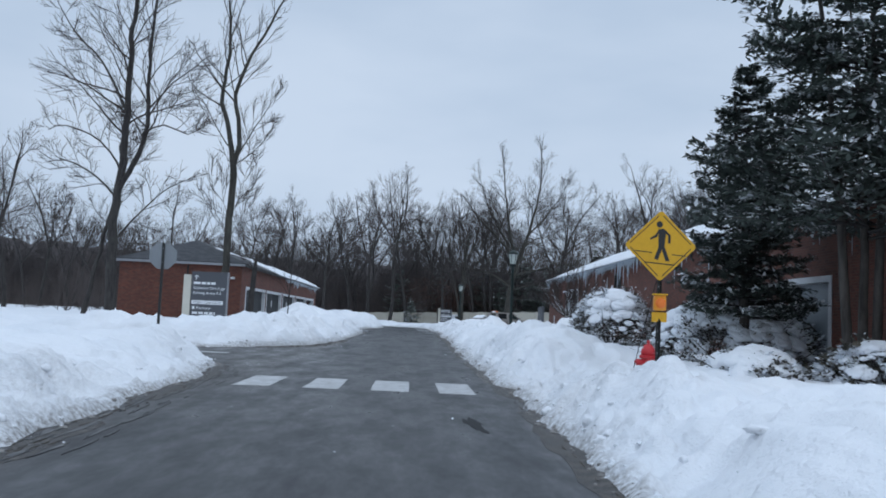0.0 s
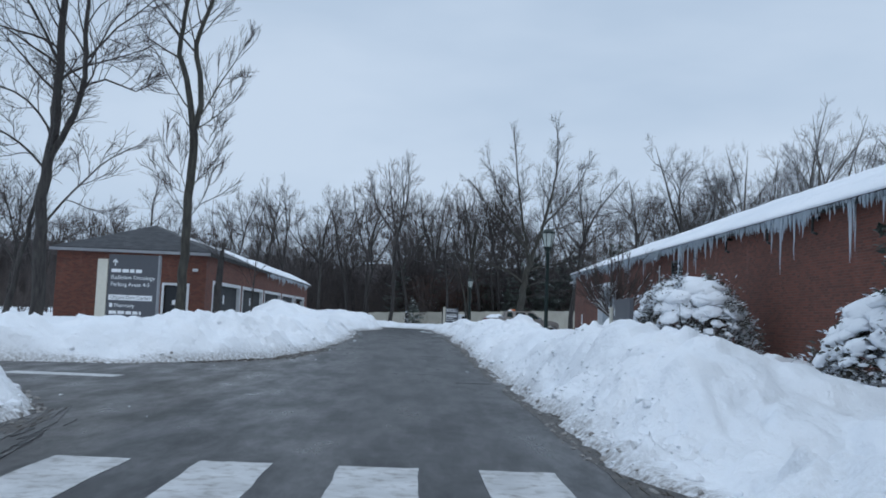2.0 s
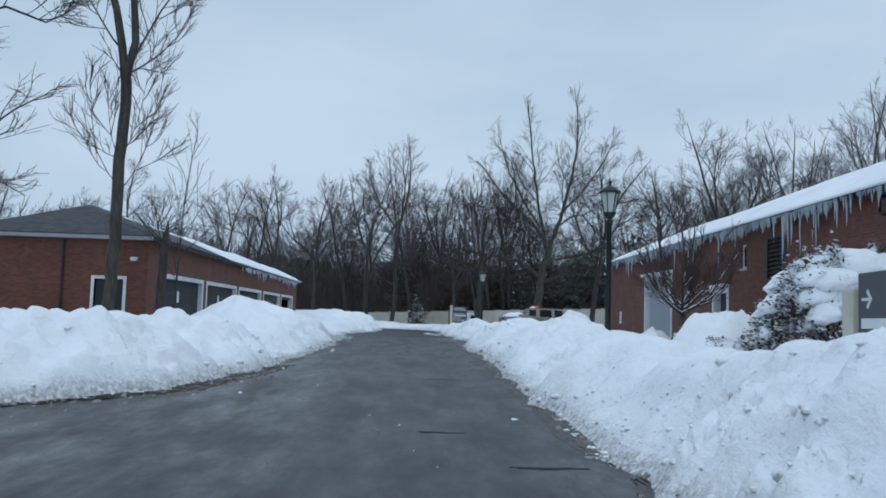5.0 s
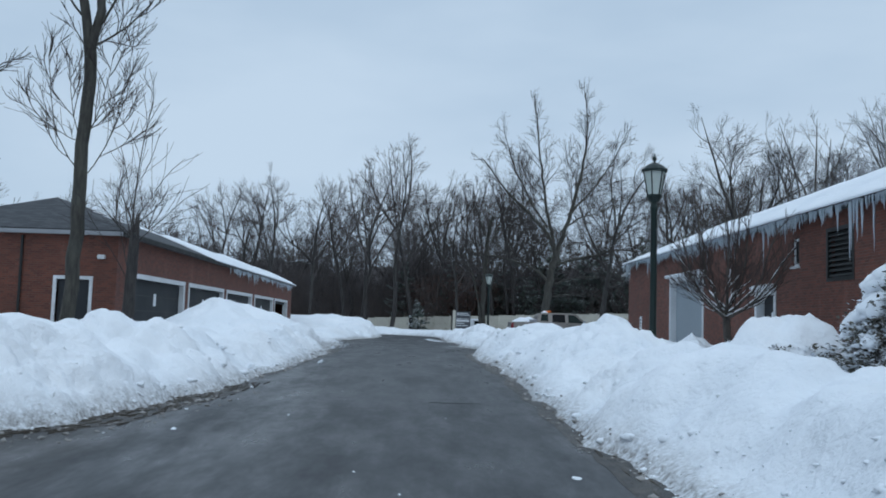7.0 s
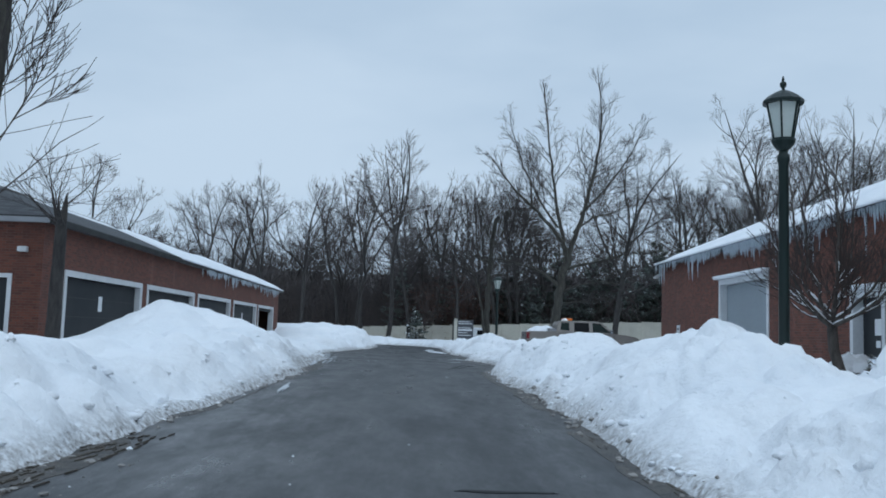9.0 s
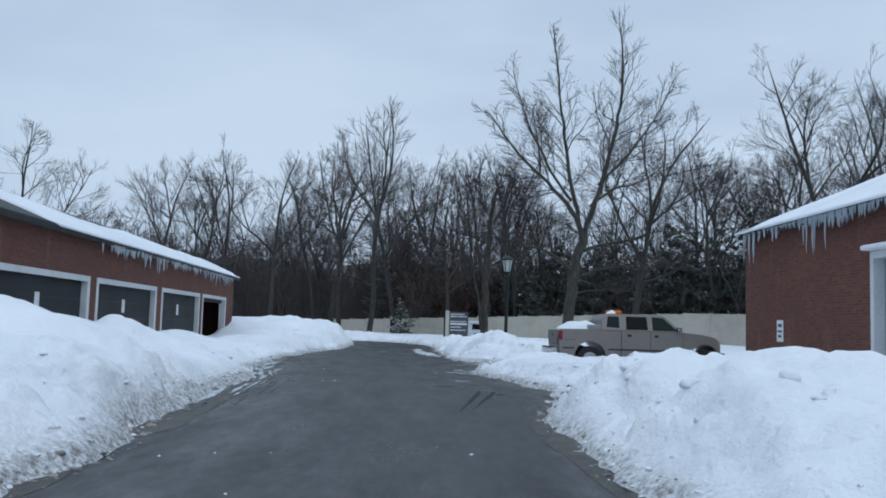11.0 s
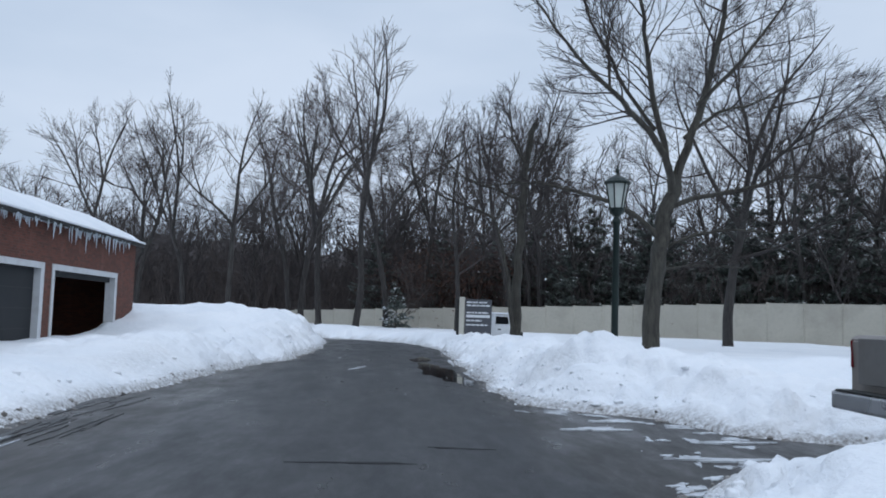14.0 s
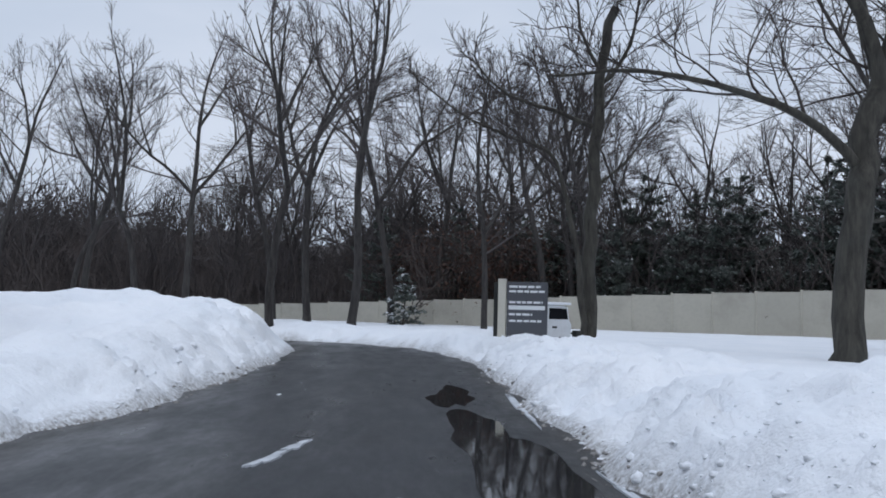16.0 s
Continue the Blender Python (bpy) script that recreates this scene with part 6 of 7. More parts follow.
def gutter(name, edge, y0, y1, o0, o1, lift, material, label, seed, ragged=0.045):
    """A flat strip beside the snow; o0 and o1 are measured from the bank's foot towards the road's middle."""
    ys = np.linspace(y0, y1, max(12, round((y1 - y0) / 0.35)))
    x = np.interp(ys, *edge)
    way = 1 if x[0] < 0 else -1
    taper = np.clip(np.minimum(ys - y0, y1 - ys) / 1.5, 0.1, 1)
    outer = x + way * (o0 + (o1 - o0) * taper + (fbm(ys * 1.9, ys * 0 + seed, seed, 4) - 0.5) * 4 * ragged)
    inner = x + way * (o0 + (fbm(ys * 1.3, ys * 0 + seed + 3, seed, 3) - 0.5) * ragged)
    flat_patch(name, [*zip(inner.tolist(), ys.tolist()), *zip(outer[::-1].tolist(), ys[::-1].tolist())], lift, material, label, "road dirt")


for k, (edge, y0, y1, width) in enumerate(((LEFT_EDGE, -1, 11, 0.42), (LEFT_EDGE, 10.8, 21.8, 0.36), (MID_EDGE, 32.0, 40, 0.42), (MID_EDGE, 39.8, 51, 0.16), (MID_EDGE, 50.8, 62, 0.34), (MID_EDGE, 61.8, 72, 0.28),
                                           (RIGHT_EDGE, -1, 14, 0.24), (RIGHT_EDGE, 13.8, 28, 0.24), (RIGHT_EDGE, 27.8, 42, 0.22), (RIGHT_EDGE, 41.8, 56, 0.26))):
    gutter("gutter_grit", edge, y0, y1, -0.25, width, 0.003, M["grit"], "dark wet grit in the gutter under the snow bank", 500 + k)


def streaks(edge, y0, y1, count, reach, wide, long, seed, material, name, label, lift=0.012):
    """Broken ragged streaks that lie along an edge of the road, thinning out towards its middle; one object of many small patches."""
    rnd = random.Random(seed)
    bm = bmesh.new()
    for _ in range(count):
        y = rnd.uniform(y0, y1)
        x = float(np.interp(y, *edge))
        way = 1 if x < 0 else -1
        slope = (float(np.interp(y + 1, *edge)) - float(np.interp(y - 1, *edge))) / 2
        off = reach * rnd.random() ** 1.7
        hw, hl = wide * rnd.uniform(0.3, 1.0) * (1.2 - off / reach), long * rnd.uniform(0.3, 1.0)
        ph = [rnd.uniform(0, 6.28) for _ in range(4)]
        pts = []
        for k in range(22):
            a = k * math.tau / 22
            r = 1 + 0.3 * math.sin(3 * a + ph[0]) + 0.25 * math.sin(5 * a + ph[1]) + 0.18 * math.sin(8 * a + ph[2])
            v = hl * r * math.sin(a)
            pts.append((x + way * (off - 0.1) + hw * r * math.cos(a) + v * slope, y + v))
        top = [bm.verts.new((px, py, float(lie(py)) + lift * rnd.uniform(0.7, 1.0))) for px, py in pts]
        low = [bm.verts.new((px * 1.0, py, float(lie(py)) - 0.004)) for px, py in pts]
        bm.faces.new(top)
        for k in range(22):
            bm.faces.new((low[k], low[(k + 1) % 22], top[(k + 1) % 22], top[k]))
    bmesh.ops.recalc_face_normals(bm, faces=bm.faces[:])
    tagged(mesh_object(name, bm, material), label, "road dirt", kind="stuff")


GARAGE_EDGE = ((52, 57, 63, 67, 74, 80), (-2.95, -3.2, -3.5, -4.2, -4.4, -4.2))
streaks(GARAGE_EDGE, 57, 71, 46, 0.7, 0.06, 0.9, 541, M["slush"], "slush_streaks", "broken streaks of packed snow before the garage")
streaks(GARAGE_EDGE, 54, 76, 110, 1.0, 0.05, 0.9, 543, M["churn"], "churned_slush", "grey churned slush at the edge of the forecourt", 0.009)
streaks(LEFT_EDGE, 2, 21, 120, 0.85, 0.05, 0.6, 545, M["churn"], "churned_slush", "grey streaks of churned slush beside the gutter", 0.008)
streaks(LEFT_EDGE, 6, 21.5, 160, 0.5, 0.025, 0.14, 547, M["dirt"], "road_dirt", "brown wet dirt along the gutter", 0.010)
CORNER_EDGE = ((30.2, 32.0, 33.9, 37.5, 43), (-6.4, -4.9, -3.7, -3.2, -2.85))
streaks(CORNER_EDGE, 31.2, 39.5, 330, 0.6, 0.03, 0.09, 549, M["dirt"], "road_dirt", "brown dirt and twigs swept against the snow at the corner", 0.014)
streaks(RIGHT_EDGE, 4, 50, 260, 0.25, 0.025, 0.16, 551, M["dirt"], "road_dirt", "thin brown dirt along the foot of the snow bank", 0.010)
streaks(((60, 63.6, 67.2, 68.6, 70, 73.6, 76, 77), (2.9, 2.15, 1.87, 2.05, 3.4, 4.2, 2.6, 1.9)), 66, 76.8, 60, 1.3, 0.16, 0.16, 553, M["slush"], "slush_streaks", "broken slush in the mouth of the parking lot")


# ---- signs, hydrant ----
def perforated_post(parent, x, y, z0, z1, w=0.035):
    post = part("post", prism([(x - w, y - 0.012), (x - w * 0.55, y + 0.03), (x + w * 0.55, y + 0.03), (x + w, y - 0.012), (x + w * 0.8, y - 0.02), (x + w * 0.45, y + 0.018), (x - w * 0.45, y + 0.018), (x - w * 0.8, y - 0.02)], "z", z0, z1), M["black"], parent, "dark steel channel post")
    for k in range(int((z1 - z0) / 0.16)):
        part("bolt_hole", box(x - 0.007, x + 0.007, y + 0.0125, y + 0.0175, z0 + 0.1 + k * 0.16, z0 + 0.125 + k * 0.16), M["galv"], post)
    return post


def rounded_diamond(half, r, n=6):
    pts = []
    for k in range(4):
        a0 = k * math.pi / 2
        cx, cz = (half - r * 1.414) * math.cos(a0), (half - r * 1.414) * math.sin(a0)
        for j in range(n + 1):
            a = a0 - math.pi / 4 + j * math.pi / 2 / n
            pts.append((cx + r * math.cos(a), cz + r * math.sin(a)))
    return pts


warning = thing("crossing_sign", "yellow diamond crossing sign on a dark post", "road sign", pose(3.47, 12.68, 0.0, 0, 0, -4))
perforated_post(warning, 0, 0.02, 0.0, 2.4)
plate = part("plate", prism([(x, z + 2.46) for x, z in rounded_diamond(0.52, 0.05)], "y", -0.012, -0.004), M["yellow"], warning, "yellow diamond plate")
for i in range(4):
    a0, a1 = i * math.pi / 2, (i + 1) * math.pi / 2
    o, w, t = 0.475, 0.012, 0.05
    p, q = Vector((o * math.cos(a0), o * math.sin(a0))), Vector((o * math.cos(a1), o * math.sin(a1)))
    d = (q - p).normalized()
    p, q, nrm = p + d * t, q - d * t, Vector((-d.y, d.x)) * w
    part("border_line", prism([(p.x, p.y + 2.46), (q.x, q.y + 2.46), (q.x + nrm.x, q.y + nrm.y + 2.46), (p.x + nrm.x, p.y + nrm.y + 2.46)], "y", -0.015, -0.012), M["black"], plate)


def slab_on_plate(outline, name="symbol_bar"):
    part(name, prism([(x, z + 2.46) for x, z in outline], "y", -0.016, -0.012), M["black"], plate)


slab_on_plate([(-0.02 + 0.045 * math.cos(k * 0.5236), 0.31 + 0.048 * math.sin(k * 0.5236)) for k in range(12)], "symbol_disc")
slab_on_plate([(-0.04, 0.24), (0.04, 0.25), (0.075, 0.19), (0.055, -0.02), (-0.03, -0.02), (-0.035, 0.12)])
slab_on_plate([(-0.03, 0.24), (-0.05, 0.13), (-0.15, 0.08), (-0.15, 0.11), (-0.075, 0.16)])
slab_on_plate([(0.04, 0.25), (0.14, 0.16), (0.14, 0.04), (0.105, 0.04), (0.105, 0.15), (0.05, 0.2)])
slab_on_plate([(-0.03, -0.02), (0.03, -0.02), (-0.035, -0.21), (-0.09, -0.19)])
slab_on_plate([(0.005, -0.02), (0.06, -0.02), (0.135, -0.22), (0.075, -0.22)])
slab_on_plate([(-0.37, -0.075), (-0.12, -0.095), (-0.12, -0.108), (-0.37, -0.088)])
slab_on_plate([(0.16, -0.115), (0.36, -0.13), (0.36, -0.143), (0.16, -0.128)])
slab_on_plate([(-0.22, -0.235), (0.2, -0.265), (0.2, -0.28), (-0.22, -0.25)])
flasher = part("flasher_box", box(-0.09, 0.09, -0.10, 0.01, 1.52, 1.74, 0.03), M["amber"], warning, "amber flasher housing")
part("lens", lathe([(0.005, 0.0), (0.06, 0.0), (0.075, 0.02), (0.05, 0.05), (0.01, 0.06)], 14), M["beacon"], flasher).matrix_world = pose(0, -0.10, 1.63, 90)
part("cap", box(-0.105, 0.105, -0.12, 0.02, 1.74, 1.765, 0.01), M["yellow"], flasher)
part("bracket", prism([(-0.105, 1.36), (-0.03, 1.36), (0.0, 1.42), (0.03, 1.36), (0.105, 1.36), (0.105, 1.50), (-0.105, 1.50)], "y", -0.05, -0.022), M["yellow"], warning, "yellow bracket plate")
part("cable", rod((-0.04, 0.03, 1.95), (-0.35, 0.1, 0.55), 0.006, n=5), M["black"], warning)

stop = thing("stop_sign", "grey back of an octagonal sign on a dark post", "road sign", pose(-5.97, 21.06, 0.17, 0, 0, 8))
part("plate", prism([(0.335 * math.cos(math.pi / 8 + k * math.pi / 4), 2.28 + 0.335 * math.sin(math.pi / 8 + k * math.pi / 4)) for k in range(8)], "y", 0.0, 0.006), M["sign_back"], stop, "bare metal sign back")
part("post", box(-0.03, 0.03, -0.055, -0.001, 0.0, 2.58, 0.006), M["black"], stop)
for z in (2.12, 2.45):
    part("bolt", rod((0, -0.056, z), (0, -0.07, z), 0.012, n=6), M["galv"], stop)

hyd = thing("fire_hydrant", "red fire hydrant half buried in snow", "hydrant", pose(3.82, 14.5, 0.29))
part("barrel", lathe([(0.15, 0), (0.15, 0.05), (0.105, 0.06), (0.105, 0.48), (0.14, 0.49), (0.14, 0.53), (0.115, 0.54)], 16), M["red"], hyd, smooth=False)
bonnet = part("bonnet", lathe([(0.118, 0.54), (0.11, 0.62), (0.075, 0.69), (0.03, 0.72)], 16), M["red"], hyd, smooth=True)
part("nut", lathe([(0.028, 0.71), (0.028, 0.77), (0.02, 0.78)], 5), M["red"], bonnet)
for dx, dy, r in ((-1, 0, 0.052), (1, 0, 0.052), (0, -1, 0.07)):
    noz = part("nozzle", rod((dx * 0.09, dy * 0.09, 0.42), (dx * 0.19, dy * 0.19, 0.42), r, n=12), M["red"], hyd)
    part("cap_nut", rod((dx * 0.19, dy * 0.19, 0.42), (dx * 0.225, dy * 0.225, 0.42), 0.022, n=5), M["red"], noz)


def arrow(parent, x, z, y, s, turn, material=None):
    """A plain arrow on a face that looks towards -y; turn in degrees from pointing right."""
    shape = [(-0.5, -0.06), (0.2, -0.06), (-0.05, -0.3), (0.1, -0.4), (0.5, 0), (0.1, 0.4), (-0.05, 0.3), (0.2, 0.06), (-0.5, 0.06)]
    ca, sa = math.cos(radians(turn)), math.sin(radians(turn))
    part("arrow", prism([(x + s * (u * ca - v * sa), z + s * (u * sa + v * ca)) for u, v in shape], "y", y - 0.004, y), material or M["sign_white"], parent)


def print_bar(parent, x0, x1, z, h, y, material=None):
    """A line of writing too small to read, as word-long strips."""
    rnd = random.Random(int(x0 * 100 + z * 1000))
    at = x0
    while at < x1 - 0.02:
        w = min(rnd.uniform(0.12, 0.3), x1 - at)
        part("writing_strip", box(at, at + w, y - 0.004, y, z - h / 2, z + h / 2), material or M["sign_white"], parent)
        at += w + 0.04


direct = thing("directory_sign", "grey directory sign with white lettering and cream post", "sign", pose(-8.33, 35.9, 0.03, 0, 0, -4))
part("side_post", box(-0.88, -0.58, -0.10, 0.14, 0.0, 2.56, 0.015), M["cream"], direct, "wide cream post")
face = part("panel", box(-0.575, 0.86, -0.06, 0.10, 0.1, 2.70, 0.012), M["sign_grey"], direct)
part("edge_strip", box(0.862, 0.90, -0.07, 0.11, 0.1, 2.71, 0.008), M["galv"], direct)
yf = -0.061
arrow(face, -0.38, 2.47, yf, 0.20, 90)
print_bar(face, -0.48, 0.42, 2.24, 0.095, yf)
for text, z in (("Radiation Oncology", 2.00), ("Parking Areas 4-5", 1.80)):
    lettering(text, 0.158, -0.48, z, yf, M["sign_white"], face)
strip = part("highlight_strip", box(-0.52, 0.74, yf - 0.004, yf, 1.40, 1.55), M["sign_white"], face)
lettering("Urgent Care Center", 0.14, -0.46, 1.435, yf - 0.005, M["sign_grey"], strip)
part("letter_mark", box(-0.48, -0.39, yf - 0.004, yf, 1.20, 1.31), M["sign_white"], face)
lettering("Pharmacy", 0.15, -0.34, 1.205, yf, M["sign_white"], face)
print_bar(face, -0.48, 0.45, 1.05, 0.09, yf)
arrow(face, -0.42, 0.86, yf, 0.16, 180)
print_bar(face, -0.25, 0.5, 0.86, 0.09, yf)

guide = thing("direction_sign", "low grey direction sign sunk in the snow bank", "sign", pose(3.86, 27.2, -0.06, 0, 0, -95))
face = part("panel", box(-1.08, 1.12, -0.02, 0.05, 0.2, 1.84, 0.012), M["sign_grey"], guide)
part("side_post", box(-1.36, -1.10, -0.06, 0.12, 0.2, 1.70, 0.015), M["cream"], guide, "cream end post")
arrow(face, -0.88, 1.60, -0.021, 0.22, 0)
for x0, x1 in ((-1.0, -0.2), (-0.1, 0.22), (0.32, 0.8)):
    part("writing_strip", box(x0, x1, -0.025, -0.021, 1.34, 1.43), M["sign_white"], face)

far_sign = thing("directory_sign", "dark directory sign with pale lines and cream post", "sign", pose(3.95, 108.2, 0.0, 0, 0, -14))
face = part("panel", box(-0.52, 0.86, -0.05, 0.09, 0.2, 2.52, 0.012), M["sign_grey"], far_sign)
part("side_post", box(-0.82, -0.55, -0.09, 0.13, 0.2, 2.62, 0.015), M["cream"], far_sign)
part("back_post", box(-1.0, -0.86, 0.15, 0.3, 0.2, 2.5, 0.01), M["black"], far_sign)
for k, (z, x1) in enumerate(((2.36, 0.62), (2.20, 0.76), (1.83, 0.7), (1.42, 0.35), (1.20, 0.72))):
    print_bar(face, -0.44, x1, z, 0.075, -0.051)
part("highlight_strip", box(-0.46, 0.78, -0.054, -0.05, 1.58, 1.72), M["sign_white"], face)


# ---- pickup truck in the lot mouth ----
def pickup():
    t = thing("pickup_truck", "pewter crew-cab pickup truck with snow in its bed", "truck", pose(4.40, 69.30, 0.19))
    W = 1.94

    def arch(cx, r, z0):
        return [(cx + r * math.cos(a), max(z0, 0.47 + r * math.sin(a))) for a in np.linspace(math.pi, 0, 9)]
    lower = [(0.17, 0.52)] + [(0.17, 0.9), (0.15, 1.26), (0.22, 1.31), (1.5, 1.33), (1.52, 1.30), (3.72, 1.29), (4.3, 1.24), (4.68, 1.16), (4.82, 1.05), (4.86, 0.62), (4.80, 0.5)]
    lower += [(4.36 + 0.5, 0.5)] + arch(4.36, 0.49, 0.5)[::-1] + [(3.85, 0.48), (1.62, 0.48)] + arch(1.12, 0.49, 0.5)[::-1] + [(0.6, 0.52)]
    body = part("body", prism(lower, "y", 0.0, W, 0.015), M["truck"], t, "pewter painted body with road dirt")
    outline = [(1.46, 1.30), (1.50, 1.62), (1.60, 1.77), (1.75, 1.81), (3.0, 1.815), (3.15, 1.775), (3.72, 1.29)]
    inset = lambda z: 0.03 + max(0, z - 1.3) * 0.30
    bm = bmesh.new()
    near = [bm.verts.new((x, inset(z), z)) for x, z in outline]
    far = [bm.verts.new((x, W - inset(z), z)) for x, z in outline]
    k = len(outline)
    for i in range(k):
        bm.faces.new((near[i], near[(i + 1) % k], far[(i + 1) % k], far[i]))
    bm.faces.new(near[::-1])
    bm.faces.new(far)
    bmesh.ops.recalc_face_normals(bm, faces=bm.faces[:])
    bmesh.ops.bevel(bm, geom=bm.edges[:], offset=0.02, segments=2, affect="EDGES")
    cab = part("cab", bm, M["truck"], t)

    def pane(pts, name, mat_key, parent):
        for side in (-1, 1):
            bm = bmesh.new()
            ys = [inset(z) - 0.004 if side < 0 else W - inset(z) + 0.004 for _, z in pts]
            yb = [y + (0.02 if side < 0 else -0.02) for y in ys]
            a = [bm.verts.new((x, y, z)) for (x, z), y in zip(pts, ys)]
            b = [bm.verts.new((x, y, z)) for (x, z), y in zip(pts, yb)]
            bm.faces.new(a)
            for i in range(len(a)):
                bm.faces.new((a[i], b[i], b[(i + 1) % len(a)], a[(i + 1) % len(a)]))
            bmesh.ops.recalc_face_normals(bm, faces=bm.faces[:])
            part(name, bm, M[mat_key], parent)
    pane([(1.62, 1.40), (1.90, 1.38), (1.90, 1.73), (1.66, 1.73)], "quarter_window", "glass_green", cab)
    pane([(2.08, 1.34), (2.68, 1.34), (2.66, 1.74), (2.09, 1.74)], "door_window", "glass", cab)
    pane([(2.82, 1.33), (3.56, 1.33), (3.14, 1.72), (2.81, 1.74)], "door_window", "glass_green", cab)
    part("rear_window", prism([(1.488, 1.40), (1.513, 1.62), (1.535, 1.62), (1.51, 1.40)], "y", 0.35, W - 0.35), M["glass"], cab)
    part("windscreen", prism([(3.64, 1.37), (3.19, 1.745), (3.20, 1.765), (3.665, 1.375)], "y", 0.25, W - 0.25), M["glass"], cab)
    for side, y0, y1 in ((-1, -0.006, 0.004), (1, W - 0.004, W + 0.006)):
        part("rub_strip", box(0.28, 0.62, y0, y1, 0.72, 0.76), M["black"], body)
        part("rub_strip", box(1.66, 3.86, y0, y1, 0.70, 0.745), M["black"], body)
        part("door_gap", box(1.93, 1.945, y0, y1, 0.52, 1.30), M["black"], body)
        part("door_gap", box(2.74, 2.75, y0 + 0.003, y1 - 0.003, 0.55, 1.30), M["black"], body)
        part("door_gap", box(3.70, 3.71, y0 + 0.003, y1 - 0.003, 0.60, 1.27), M["black"], body)
        for x in (2.10, 2.86):
            part("door_handle", box(x, x + 0.12, y0 - 0.012, y1, 1.12, 1.19, 0.006), M["black"], body)
        tl = part("tail_lamp", box(0.14, 0.27, y0 - 0.006, y1 + 0.05 if side < 0 else y1, 0.98, 1.26, 0.012), M["tail_red"], t, "red tail lamp")
        if side > 0:
            tl.location.y = -0.05
    for k, (x0, x1) in enumerate(((0.34, 0.42), (0.44, 0.50), (0.53, 0.66))):
        part("badge_bar", box(x0, x1, -0.007, 0.001, 0.97, 1.02), M["truck_dark"], body)
    gate = part("tailgate", box(0.125, 0.152, 0.22, W - 0.22, 0.82, 1.28, 0.008), M["truck_dark"], t, "grey tailgate")
    part("latch", box(0.115, 0.126, W / 2 - 0.07, W / 2 + 0.07, 1.08, 1.16, 0.004), M["black"], gate)
    bump = part("rear_bumper", box(-0.06, 0.12, 0.02, W - 0.02, 0.56, 0.74, 0.03), M["chrome"], t, "dull chrome bumper")
    part("step_pad", box(-0.05, 0.11, 0.1, W - 0.1, 0.74, 0.76, 0.006), M["black"], bump)
    part("front_bumper", box(4.84, 5.0, 0.0, W, 0.52, 0.70, 0.03), M["chrome"], t)
    for side in (0, 1):
        part("headlamp", box(4.80, 4.875, 0.06 + side * (W - 0.46), 0.40 + side * (W - 0.46), 0.82, 0.98, 0.01), M["frosted"], t)
        y = 0.02 if side == 0 else W - 0.02
        s = -1 if side == 0 else 1
        mirror = part("wing_mirror", box(3.50, 3.62, min(y + s * 0.02, y + s * 0.22), max(y + s * 0.02, y + s * 0.22), 1.30, 1.45, 0.02), M["chrome"], t)
        for x in (1.12, 4.36):
            y0, y1 = (0.03, 0.27) if side == 0 else (W - 0.27, W - 0.03)
            ty = part("wheel", rod((x, y0, 0.41), (x, y1, 0.41), 0.40, n=24), M["tyre"], t, "muddy black tyre")
            ye = y0 - 0.006 if side == 0 else y1 + 0.006
            part("rim", rod((x, y0 if side == 0 else y1, 0.41), (x, ye, 0.41), 0.22, 0.20, n=16), M["rim"], ty)
            flare = [(x + (0.54 if q else 0.485) * math.cos(a), 0.47 + (0.54 if q else 0.485) * math.sin(a)) for q, rng in ((0, np.linspace(math.pi * 0.97, math.pi * 0.03, 11)), (1, np.linspace(math.pi * 0.03, math.pi * 0.97, 11))) for a in rng]
            part("wheel_arch", prism(flare, "y", -0.02 if side == 0 else W, 0.0 if side == 0 else W + 0.02), M["truck"], body)
    part("tool_chest", box(1.10, 1.46, 0.10, W - 0.1, 1.30, 1.46, 0.02), M["galv"], t, "bed tool chest under snow")
    beacon = part("beacon", box(1.78, 2.10, 0.70, 1.25, 1.82, 1.93, 0.035), M["beacon"], t, "orange roof beacon bar")
    part("beacon_base", box(1.76, 2.12, 0.66, 1.29, 1.805, 1.83, 0.008), M["black"], beacon)
    return t


truck = pickup()


def snow_heap(name, label, m, rx, ry, h, seed, parent=None, flatten=0.0):
    """A rounded, uneven heap of snow with a flat foot."""
    rows, cols = 14, 28
    v, f = [], []
    for i in range(rows + 1):
        u = i / rows
        for j in range(cols):
            a = j * math.tau / cols
            wob = 0.55 + 0.9 * float(fbm(np.array(math.cos(a) * 1.6 + u + seed), np.array(math.sin(a) * 1.6), seed, 4))
            z = h * (math.cos(u * math.pi / 2) ** 0.8) * (0.6 + 0.8 * float(fbm(np.array(u * 2.6 * math.cos(a) + seed), np.array(u * 2.6 * math.sin(a)), seed + 7, 4)))
            v.append((rx * u * wob * math.cos(a), ry * u * wob * math.sin(a), z - 0.02))
    for i in range(rows):
        for j in range(cols):
            f.append((i * cols + j, i * cols + (j + 1) % cols, (i + 1) * cols + (j + 1) % cols, (i + 1) * cols + j))
    ob = raw_object(name, np.array(v), np.array(f)[:, ::-1], M["snow"])
    ob.matrix_world = m
    if parent:
        hang(ob, parent, label)
    else:
        tagged(ob, label, "snow")
    return ob


snow_heap("bed_snow", "snow heaped in the bed", pose(0.85, 0.97, 1.30), 0.66, 0.88, 0.30, 3, truck)
snow_heap("roof_snow", "", pose(1.85, 0.75, 1.84), 0.16, 0.3, 0.10, 5, truck)

